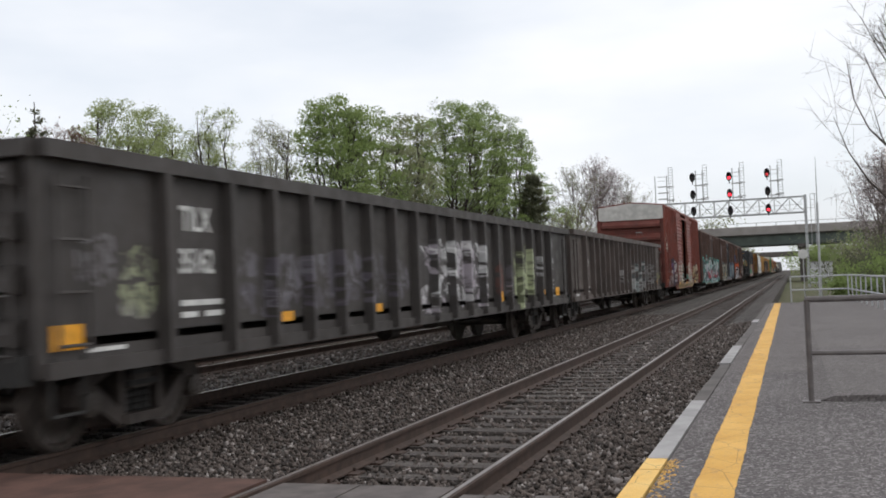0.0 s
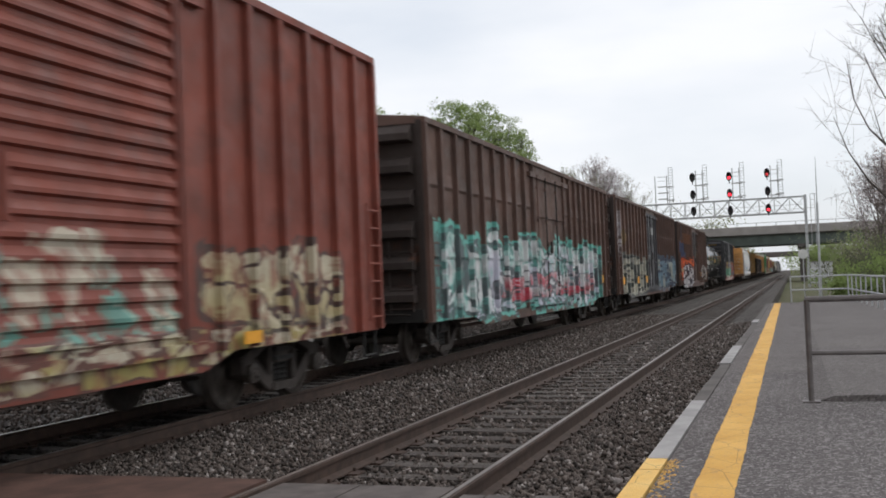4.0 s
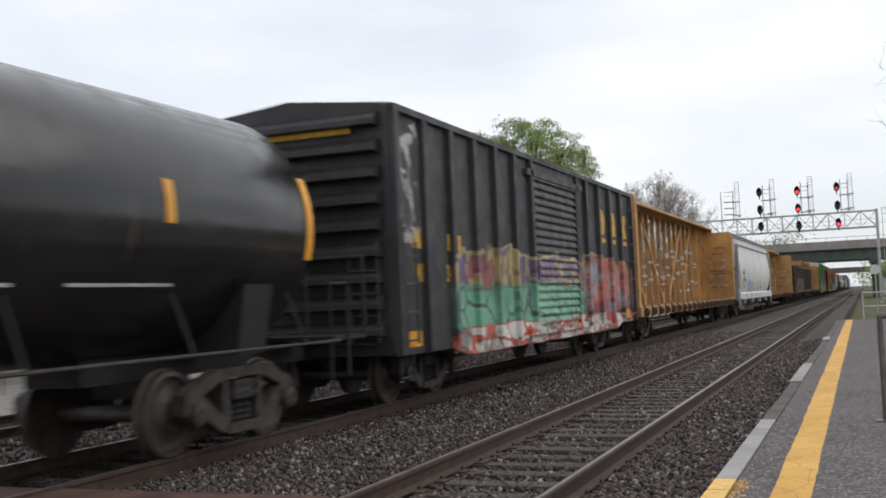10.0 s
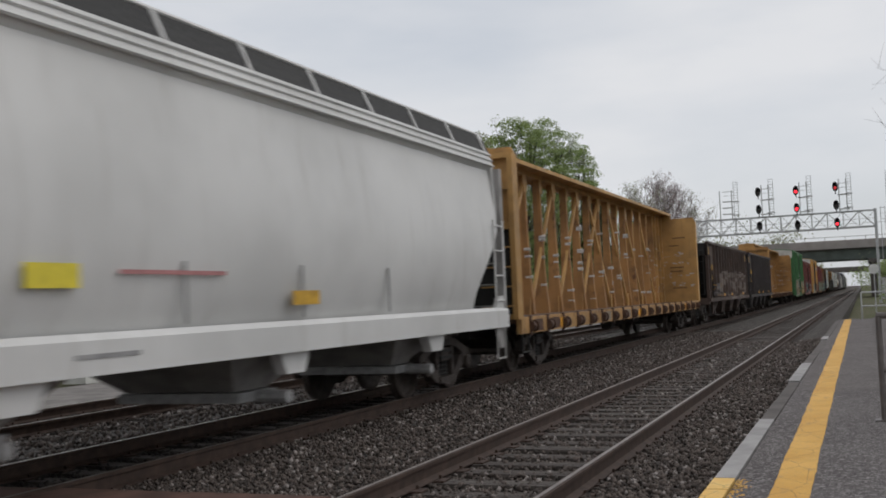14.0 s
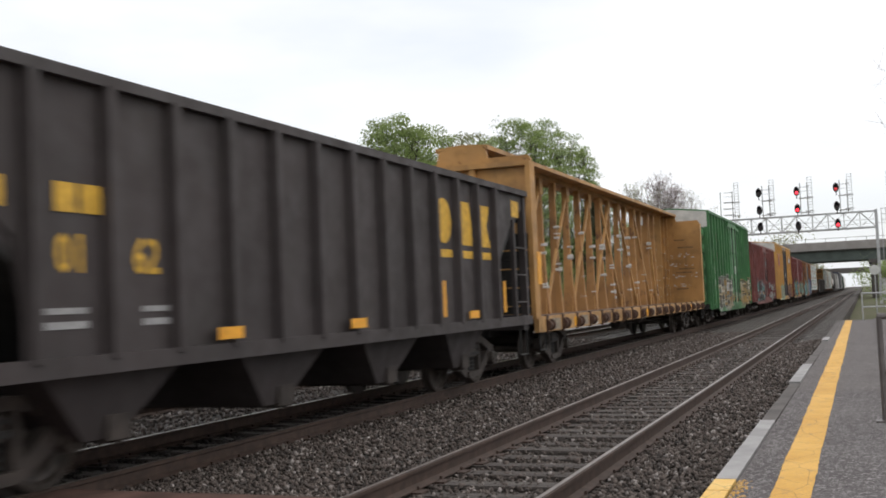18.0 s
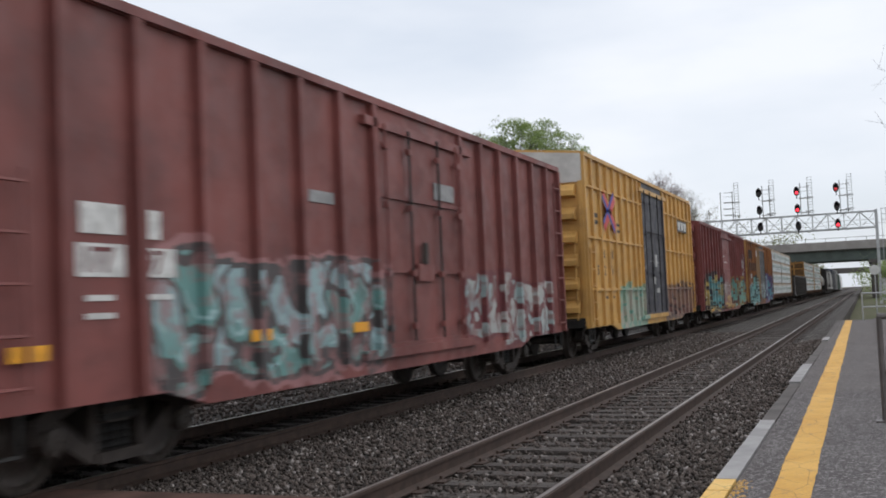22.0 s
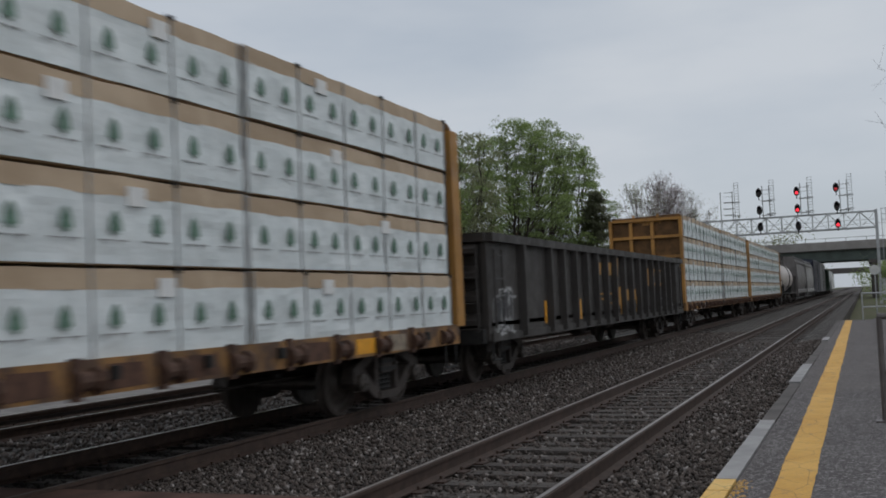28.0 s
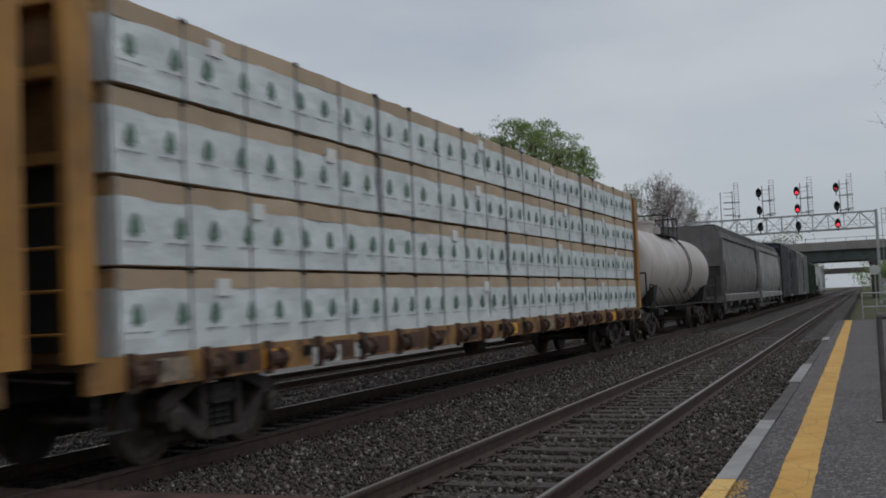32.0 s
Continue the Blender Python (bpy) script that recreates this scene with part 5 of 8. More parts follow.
    for up, k, e in [(True, *p) for p in rising] + [(False, *p) for p in falling]:
        ya, yb = first + step * k, first + step * e
        p, q = ((ya + 0.08, zd + 0.12), (yb - 0.08, zc - 0.32)) if up else ((ya + 0.08, zc - 0.32), (yb - 0.08, zd + 0.12))
        part("diagonal", Geo().bar(p, q, 0.11, 0.03, 0.09), mat, car)
        lo, hi = (p, q) if up else (q, p)
        part("gusset", Geo().prism([(lo[0] - 0.22, zd), (lo[0] + 0.22, zd), (lo[0] + 0.16, zd + 0.42), (lo[0] - 0.16, zd + 0.42)], "x", 0.10, 0.12), mat, car)
        part("gusset", Geo().prism([(hi[0] - 0.17, zc - 0.14), (hi[0] + 0.17, zc - 0.14), (hi[0] + 0.1, zc - 0.56), (hi[0] - 0.1, zc - 0.56)], "x", 0.095, 0.115), mat, car)
    under_gear(car, L)
    for y in (0.15, L - 0.6):
        sill_step(car, BLACK, w + 0.02, y)
    rnd = random.Random(int(u))
    for k in range(m - 1):
        y = 0.7 + (L - 1.4) * (k + 0.22) / (m - 1)
        e = y + (L - 1.4) / (m - 1) * rnd.uniform(0.42, 0.58)
        if rnd.random() < 0.55:
            part("sill_patch", Geo().prism([(y, zd - 0.25), (e, zd - 0.25 + rnd.uniform(-0.01, 0.02)), (e - 0.02, zd - 0.03), (y + rnd.uniform(0, 0.05), zd - 0.02)], "x", w + 0.05, w + 0.054), rnd.choice((SCRAPED, SCRAPED, RUSTY_SILL) if u < 380 else (RUSTY_SILL, RUSTY_SILL, SCRAPED)), car, "scraped paint on the side sill")
        part("strap_pocket", Geo().box(w + 0.02, y - 0.42, zd - 0.31, w + 0.075, y - 0.30, zd + 0.05), WINCH, car)
    for k in range(3):
        y = L * (0.12 + 0.36 * k)
        part("reflector", Geo().box(w + 0.05, y, zd - 0.24, w + 0.056, y + 0.55, zd - 0.04), REFLECT, car, "amber reflective panel")
    return car
# ---------------------------------------------------------------- the freight train, from its head to its tail
BROWN = (0.108, 0.060, 0.046)
CREAM, TEAL, PALE, INK = (0.55, 0.52, 0.42), (0.16, 0.50, 0.45), (0.62, 0.62, 0.62), (0.025, 0.025, 0.03)

# two mill gondolas
mat = paint("grey_gondola_paint", (0.052, 0.046, 0.043), 0.6, 0.16, streak=0.3, seed=1.0, wear=(0.0, 0.8),
            tags=((0.45, 1.05, 1.55, 2.0, (0.2, 0.19, 0.2), (0.15, 0.14, 0.15), (0.05, 0.045, 0.04), None, 0.22),
                  (1.05, 1.7, 1.25, 1.9, (0.3, 0.33, 0.2), (0.26, 0.25, 0.25), (0.05, 0.045, 0.04), None, 0.22),
                  (3.0, 8.9, 1.2, 1.95, (0.15, 0.14, 0.16), (0.1, 0.09, 0.11), (0.05, 0.045, 0.04), None, 0.4),
                  (9.2, 13.3, 0.95, 2.25, PALE, (0.42, 0.38, 0.42), (0.07, 0.065, 0.065), None, 0.45),
                  (13.8, 14.6, 1.0, 1.85, (0.16, 0.055, 0.045), (0.2, 0.07, 0.05), (0.12, 0.05, 0.04), None, 0.4),
                  (14.75, 15.4, 0.9, 1.9, (0.35, 0.32, 0.33), (0.12, 0.11, 0.12), (0.05, 0.045, 0.04), None, 0.25),
                  (15.5, 17.3, 0.9, 2.15, (0.42, 0.47, 0.28), (0.46, 0.5, 0.33), (0.16, 0.18, 0.10), None, 0.55),
                  (17.6, 18.4, 1.5, 2.0, (0.38, 0.38, 0.38), (0.3, 0.3, 0.3), (0.05, 0.045, 0.04), None, 0.2)))
car = gondola("dark grey mill gondola with sprayed tags on its ribbed side", 7.1, 21.1, 2.76, mat, 18)
lettering("TILX", 0.36, WHITE, car, 1.526, 2.12, 2.1, squeeze=0.8)
lettering("35162", 0.36, WHITE, car, 1.526, 2.08, 1.66, squeeze=0.75)
bars([(2.1, 2.9, 1.32, 1.38), (2.1, 2.4, 1.2, 1.26), (2.55, 2.9, 1.2, 1.26), (0.6, 1.15, 0.96, 1.0)], WHITE, car, 1.526)
reflectors(car, (0.12, 14.1, 19.75), 1.0, 1.528, 0.42, 0.22)
reflectors(car, (4.2, 7.15, 18.1), 1.06, 1.528, 0.4, 0.12)
part("emblem", Geo().lathe([(1.522, 0.25), (1.528, 0.25), (1.529, 0.001)], "x", 24, (0, 19.27, 2.34)), GREYW, car, "faded white round emblem over a curved band")
part("emblem_band", Geo().prism([(18.98, 2.18), (19.2, 1.98), (19.58, 1.97), (19.58, 1.84), (19.18, 1.86), (18.98, 2.04)], "x", 1.522, 1.528), GREYW, car)
bars([(18.95, 19.5, 1.68, 1.73), (18.95, 19.5, 1.78, 1.8), (19.3, 19.55, 1.38, 1.43), (19.3, 19.55, 1.28, 1.32), (19.3, 19.55, 1.18, 1.22), (19.1, 19.7, 0.98, 1.01), (17.8, 18.25, 1.45, 1.49), (17.8, 18.25, 1.16, 1.2), (17.8, 17.84, 1.16, 1.49), (18.21, 18.25, 1.16, 1.49)], GREYW, car, 1.526)
mat = paint("worn_gondola_paint", (0.086, 0.068, 0.060), 0.6, 0.18, streak=0.35, seed=2.0, wear=(0.0, 0.85),
            tags=((8.55, 9.3, 1.15, 1.65, (0.3, 0.29, 0.28), (0.26, 0.25, 0.25), (0.07, 0.06, 0.055), None, 0.28),
                  (9.55, 10.5, 0.8, 1.75, (0.34, 0.33, 0.3), (0.28, 0.27, 0.27), (0.07, 0.06, 0.055), None, 0.4),
                  (10.55, 15.0, 0.78, 2.0, (0.42, 0.42, 0.41), (0.3, 0.34, 0.34), (0.10, 0.12, 0.12), None, 0.5),
                  (15.0, 18.2, 0.95, 1.9, (0.2, 0.19, 0.19), (0.26, 0.25, 0.25), (0.07, 0.06, 0.055), None, 0.35),
                  (19.3, 20.1, 1.0, 1.5, (0.34, 0.34, 0.12), (0.1, 0.09, 0.08), (0.07, 0.06, 0.055), None, 0.3)))
car = gondola("weathered grey gondola with a white sprayed piece near its end", 29.0, 20.4, 2.8, mat, 18)
bars([(1.75, 2.55, 1.78, 2.0), (1.75, 2.5, 1.36, 1.55), (1.75, 2.1, 1.12, 1.17), (2.2, 2.55, 1.12, 1.17), (1.75, 2.0, 0.98, 1.03), (2.2, 2.55, 0.98, 1.03), (0.5, 1.0, 0.92, 0.97)], WHITE, car, 1.526)
reflectors(car, (18.9,), 1.0, 1.528, 0.4, 0.24)

# red double-door boxcar, the doors drawn apart
mat = paint("oxide_red_paint", (0.21, 0.052, 0.034), 0.55, 0.12, streak=0.2, seed=3.0,
            tags=((0.0, 0.9, 2.5, 3.6, (0.42, 0.4, 0.3), (0.5, 0.48, 0.4), (0.2, 0.06, 0.04), None, 0.3),
                  (0.5, 5.0, 0.8, 1.3, (0.34, 0.31, 0.30), (0.16, 0.09, 0.08), (0.08, 0.05, 0.05), None, 0.5),
                  (2.4, 5.1, 0.85, 2.15, (0.50, 0.49, 0.46), (0.15, 0.12, 0.24), (0.05, 0.045, 0.07), None, 0.55),
                  (5.2, 13.6, 0.9, 1.95, (0.42, 0.38, 0.30), (0.10, 0.30, 0.25), (0.20, 0.055, 0.04), None, 0.45),
                  (5.0, 17.9, 0.64, 1.1, (0.5, 0.46, 0.36), (0.34, 0.30, 0.10), (0.10, 0.05, 0.04), None, 0.5),
                  (13.8, 17.6, 1.0, 2.0, (0.5, 0.46, 0.34), (0.42, 0.36, 0.2), (0.06, 0.045, 0.04), None, 0.45)))
END_WHITE = simple("end_band_white", (0.52, 0.51, 0.48), 0.6, 0, 0.2, 3)
# end walls take a darker red that holds the shade between the cars
car = boxcar("oxide red boxcar with a wide-open doorway and sprayed tags", 51.4, 18.8, 4.78, 0.8, mat, (8, 7), (5.3, 8.15, 10.8, 13.5), end_top=END_WHITE, end_mat=paint("shaded_red_end_paint", (0.135, 0.036, 0.026), 0.65, 0.2, streak=0.35, seed=41.0), roof_mat=mat,
             door_style="ribbed", nrib=5, sill=(4.3, 14.6, 0.62))
for tx, y, z in (("A", 0.85, 2.26), ("OK", 1.46, 2.26), ("1", 0.9, 1.86), ("92", 1.46, 1.86)):
    lettering(tx, 0.3, WHITE, car, 1.574, y, z, squeeze=0.8)
bars([(0.5, 1.2, 1.62, 1.66), (0.5, 1.2, 1.52, 1.56), (6.4, 7.7, 2.86, 2.95), (6.6, 7.9, 2.1, 2.18), (6.6, 7.9, 1.98, 2.05)], WHITE, car, 1.612)
reflectors(car, (0.2,), 1.0, 1.64, 0.42, 0.2)
reflectors(car, (0.75,), 1.25, 1.578, 0.4, 0.2)
reflectors(car, (5.4, 9.2, 14.6), 0.86, 1.68, 0.4, 0.14)
for z, e in ((3.35, 0.62), (3.5, 0.55), (2.75, 0.7)):
    part("end_stencil", Geo().box(0.25, -0.105, z, e, -0.095, z + 0.045), GREYW, car)

# brown boxcar with a long turquoise piece
def brown(name, seed, tags, patches=(), c=BROWN, wear=(0.4, 0.92)):
    return paint(name, c, 0.6, 0.3, streak=0.4, seed=seed, tags=tags, patches=patches, wear=wear)


# brown-car ends: grime, with the shade of the car gaps mixed into the colour
GRIMY_SHADED = paint("grimy_shaded_end_paint", (0.042, 0.03, 0.026), 0.75, 0.3, streak=0.4, seed=40.0)


HB = (1.95, 3.2)
mat = brown("brown_paint_turquoise", 4.0, ((0.4, 16.7, 0.72, 2.35, (0.62, 0.61, 0.62), (0.5, 0.47, 0.56), (0.08, 0.08, 0.09), (0.15, 0.52, 0.45), 0.62),
                                           (4.0, 16.0, 1.0, 1.6, (0.6, 0.6, 0.6), (0.5, 0.03, 0.06), (0.08, 0.08, 0.09), None, 0.5)))
car = boxcar("brown boxcar with a white and turquoise sprayed piece", 72.4, 18.1, 4.22, 0.78, mat, (9, 9), (7.7, 11.2), hbars=HB, nrib=6, end_mat=GRIMY_SHADED, roof_mat=mat, sill=(2.6, 16.0, 0.6), door_mat=mat)
reflectors(car, (17.0,), 1.25, 1.578, 0.4, 0.24)
bars([(11.9, 12.5, 1.72, 1.76), (11.9, 12.5, 1.84, 1.88), (11.9, 12.5, 1.6, 1.64)], WHITE, car, 1.612)

mat = brown("brown_paint_cream", 5.0, ((0.0, 0.95, 2.2, 3.7, (0.42, 0.4, 0.42), (0.3, 0.28, 0.3), (0.12, 0.09, 0.08), None, 0.35),
                                       (1.3, 8.0, 0.7, 2.2, (0.42, 0.40, 0.33), (0.5, 0.48, 0.40), (0.05, 0.06, 0.055), (0.16, 0.17, 0.165), 0.6),
                                       (11.2, 18.9, 0.75, 2.2, (0.20, 0.31, 0.38), (0.42, 0.43, 0.38), (0.09, 0.10, 0.14), (0.115, 0.15, 0.19), 0.8)),
            patches=((0.9, 1.9, 2.6, 3.15, (0.13, 0.085, 0.04)), (0.9, 2.0, 1.0, 2.0, (0.2, 0.19, 0.19)), (7.9, 11.25, 0.7, 4.1, (0.055, 0.058, 0.068))))
car = boxcar("brown boxcar with cream and pale blue sprayed pieces", 92.4, 19.0, 4.24, 0.78, mat, (9, 9), (7.9, 11.2), hbars=HB, nrib=6, end_mat=GRIMY_SHADED, roof_mat=mat, sill=(2.4, 16.6, 0.6), door_mat=mat)
bars([(1.0, 1.25, 2.75, 3.0), (1.35, 1.6, 2.75, 3.0), (2.1, 2.35, 2.75, 3.0), (2.45, 2.7, 2.75, 3.0)], TAN, car, 1.574)
lettering("16", 0.4, TAN, car, 1.576, 1.08, 2.22, squeeze=0.8)
lettering("04", 0.4, TAN, car, 1.576, 2.05, 2.22, squeeze=0.8)
lettering("12", 0.4, TAN, car, 1.576, 3.0, 2.22, squeeze=0.8)
bars([(7.0, 7.3, 2.35, 2.45), (7.0, 7.3, 1.95, 2.05), (8.4, 8.9, 2.6, 2.66), (9.2, 10.4, 3.2, 3.5), (8.4, 8.9, 2.1, 2.3), (9.0, 9.3, 1.1, 1.5)], GREYW, car, 1.612)
reflectors(car, (1.1, 4.8, 7.3), 1.12, 1.63, 0.42, 0.28)

mat = brown("brown_paint_orange", 6.0, ((0.5, 8.6, 1.2, 2.3, (0.62, 0.13, 0.05), (0.7, 0.2, 0.08), (0.09, 0.055, 0.045), (0.5, 0.095, 0.04), 0.55),
                                        (2.0, 8.1, 0.62, 2.0, (0.66, 0.65, 0.66), (0.55, 0.54, 0.56), (0.04, 0.035, 0.05), None, 0.6),
                                        (14.5, 17.9, 0.85, 1.9, (0.10, 0.075, 0.06), (0.085, 0.06, 0.05), (0.45, 0.42, 0.4), None, 0.5)),
            patches=((0.8, 2.6, 1.4, 3.2, (0.075, 0.10, 0.18)), (2.8, 3.5, 1.4, 2.65, (0.08, 0.10, 0.16)), (0.9, 7.5, 3.15, 3.75, (0.17, 0.075, 0.04)), (0.9, 2.5, 3.3, 4.1, (0.10, 0.075, 0.075)), (8.0, 11.2, 2.5, 4.0, (0.055, 0.045, 0.045))), wear=(0.8, 0.96))
car = boxcar("brown boxcar with white letters sprayed over an orange cloud", 113.4, 18.7, 4.22, 0.78, mat, (9, 9), (7.8, 11.3), hbars=HB, nrib=6, end_mat=GRIMY_SHADED, roof_mat=mat, sill=(2.5, 16.4, 0.6), door_mat=mat)
bars([(1.0, 1.25, 2.75, 3.0), (1.35, 1.6, 2.75, 3.0), (2.0, 2.25, 2.75, 3.0), (2.32, 2.55, 2.75, 3.0)], TAN, car, 1.574)
lettering("150", 0.38, TAN, car, 1.576, 0.95, 2.25, squeeze=0.75)
lettering("952", 0.38, TAN, car, 1.576, 1.9, 2.25, squeeze=0.75)
bars([(7.95, 8.1, 2.55, 3.0), (10.9, 11.1, 2.5, 3.0), (1.0, 1.6, 1.5, 1.7), (1.9, 2.4, 1.5, 1.7)], TAN, car, 1.64)
reflectors(car, (-0.02, 13.4, 18.0), 1.22, 1.64, 0.45, 0.26)

# black tank car
m = Mat("black_tank_paint", 0.28)
k = m.ramp(m.noise(1.2, 4), 0.3, 0.75)
col = m.mix(k, (0.011, 0.011, 0.012), (0.02, 0.019, 0.019))
col = m.mix(m.ramp(m.noise(1.0, 4, m.vec((3, 4, 0.4))), 0.58, 0.78, 0, 0.5), col, (0.075, 0.06, 0.048))
TANK_BLACK = m.done(col, m.ramp(m.noise(2.5, 4), 0.3, 0.7, 0.14, 0.27))
car = tank_car("glossy black tank car with amber reflector strips", 133.2, 18.45, TANK_BLACK)
lettering("TILX 257692", 0.44, WHITE, car, 1.415, 2.35, 2.03, squeeze=0.86).matrix_basis = pose(0.012, 0, 0, 0, 0, 0)
bars([(2.05, 3.7, 1.83, 1.88), (2.1, 2.4, 1.7, 1.75), (2.6, 3.7, 1.7, 1.75), (6.4, 7.4, 1.72, 1.76), (6.4, 7.3, 1.64, 1.68), (6.4, 7.2, 1.56, 1.6), (11.4, 12.0, 2.0, 2.03), (11.4, 11.9, 1.92, 1.95), (11.4, 12.1, 1.84, 1.87), (11.2, 12.4, 1.72, 1.75), (13.0, 14.4, 1.72, 1.75)], GREYW, car, 1.415)
bars([(4.72, 4.95, 2.02, 2.04), (4.72, 4.95, 2.24, 2.26), (4.72, 4.74, 2.02, 2.26), (4.93, 4.95, 2.02, 2.26), (4.79, 4.88, 2.1, 2.18)], GREYW, car, 1.43)
for z, e in ((2.78, 0.75), (2.68, 0.95), (2.58, 0.6), (1.75, 0.7), (1.66, 0.5)):
    part("head_stencil", Geo().box(e - 0.42, 0.90, z, e, 0.93, z + 0.04), GREYW, car)
for y, a0, a1, w in ((1.25, -16, 24, 0.14), (4.7, -4, 13, 0.12), (7.65, -4, 13, 0.12), (11.27, -4, 13, 0.12), (14.35, -4, 13, 0.12), (17.0, -16, 24, 0.14)):
    strap_band(car, REFLECT, y, w, a0, a1)
strap_band(car, REFLECT, 10.45, 0.8, -9, 1, name="placard")

# black boxcar
mat = paint("black_boxcar_paint", (0.034, 0.033, 0.037), 0.5, 0.08, streak=0.2, seed=8.0, grime=(0.06, 0.058, 0.055),
            tags=((0.3, 0.95, 2.3, 3.9, (0.045, 0.046, 0.05), (0.05, 0.05, 0.055), (0.5, 0.5, 0.5), None, 0.4),
                  (2.0, 15.0, 1.35, 2.35, (0.15, 0.10, 0.19), (0.30, 0.10, 0.09), (0.42, 0.33, 0.16), None, 0.7),
                  (2.0, 10.5, 0.95, 1.7, (0.13, 0.36, 0.24), (0.18, 0.40, 0.28), (0.07, 0.08, 0.10), (0.11, 0.30, 0.20), 0.8),
                  (10.2, 15.1, 1.0, 2.3, (0.48, 0.09, 0.08), (0.25, 0.34, 0.42), (0.42, 0.16, 0.13), None, 0.5),
                  (1.9, 15.4, 0.62, 1.05, (0.62, 0.62, 0.55), (0.66, 0.64, 0.6), (0.5, 0.10, 0.07), None, 1.0)))
car = boxcar("black boxcar with a green and purple sprayed panel", 152.3, 15.5, 4.14, 0.76, mat, (6, [9.7, 10.54, 11.71, 12.88, 14.1, 15.45]), (6.3, 9.6), door_style="ribbed", nrib=9, sill=(1.9, 14.0, 0.62), post=(0.16, 0.09), end_text=GOLD)
bars([(0.62, 0.9, 2.25, 2.5), (1.0, 1.25, 2.25, 2.5), (1.95, 2.2, 2.25, 2.5), (2.3, 2.5, 2.25, 2.5)], GOLD, car, 1.578)
lettering("141", 0.36, GOLD, car, 1.576, 0.6, 1.78, squeeze=0.72)
lettering("346", 0.36, GOLD, car, 1.576, 1.85, 1.78, squeeze=0.8)
for k, (y, w) in enumerate(((11.9, 0.62), (13.14, 0.52), (14.3, 0.68))):
    shape = [[(y + w / 2 + w / 2 * math.cos(q * 0.4488), 3.25 + 0.31 * math.sin(q * 0.4488)) for q in range(14)],
             [(y, 2.95), (y + w, 2.95), (y + w, 3.25), (y + w * 0.85, 3.56), (y, 3.56), (y, 3.28)],
             [(y, 2.95), (y + w, 2.95), (y + w * 0.72, 3.25), (y + w, 3.56), (y, 3.56), (y + w * 0.28, 3.25)]][k]
    part("emblem", Geo().prism(shape, "x", 1.572, 1.578), GOLD, car, "amber company lettering as plain shapes")
    part("emblem_bar", Geo().box(1.572, y, 2.76, 1.578, y + w, 2.87), GOLD, car)
reflectors(car, (0.38, 14.5), 0.86, 1.578, 0.42, 0.22)

# empty centre-beam cars
CB = paint("yellow_centerbeam_paint", (0.53, 0.285, 0.095), 0.55, 0.22, (0.16, 0.06, 0.025), 0.3, seed=9.0, grime=(0.10, 0.06, 0.03))
CB2 = paint("light_centerbeam_paint", (0.48, 0.275, 0.095), 0.55, 0.16, (0.17, 0.07, 0.03), 0.25, seed=10.0, grime=(0.12, 0.08, 0.045))
SILL_MID = paint("scuffed_sill_paint", (0.42, 0.24, 0.09), 0.6, 0.5, (0.10, 0.055, 0.035), 0.5, seed=31.0, grime=(0.10, 0.06, 0.04))
CBPOST = paint("rusty_post_paint", (0.36, 0.18, 0.06), 0.6, 0.45, (0.11, 0.05, 0.025), 0.5, seed=32.0, grime=(0.08, 0.045, 0.025))
DECK = simple("rusty_deck", (0.12, 0.07, 0.045), 0.85, 0, 0.5, 3)


SHRED = simple("torn_white_wrap", (0.55, 0.53, 0.5), 0.7, 0, 0.3, 11)
FAINT = simple("faded_brown_stencil", (0.20, 0.115, 0.05), 0.7, 0, 0.3, 9)


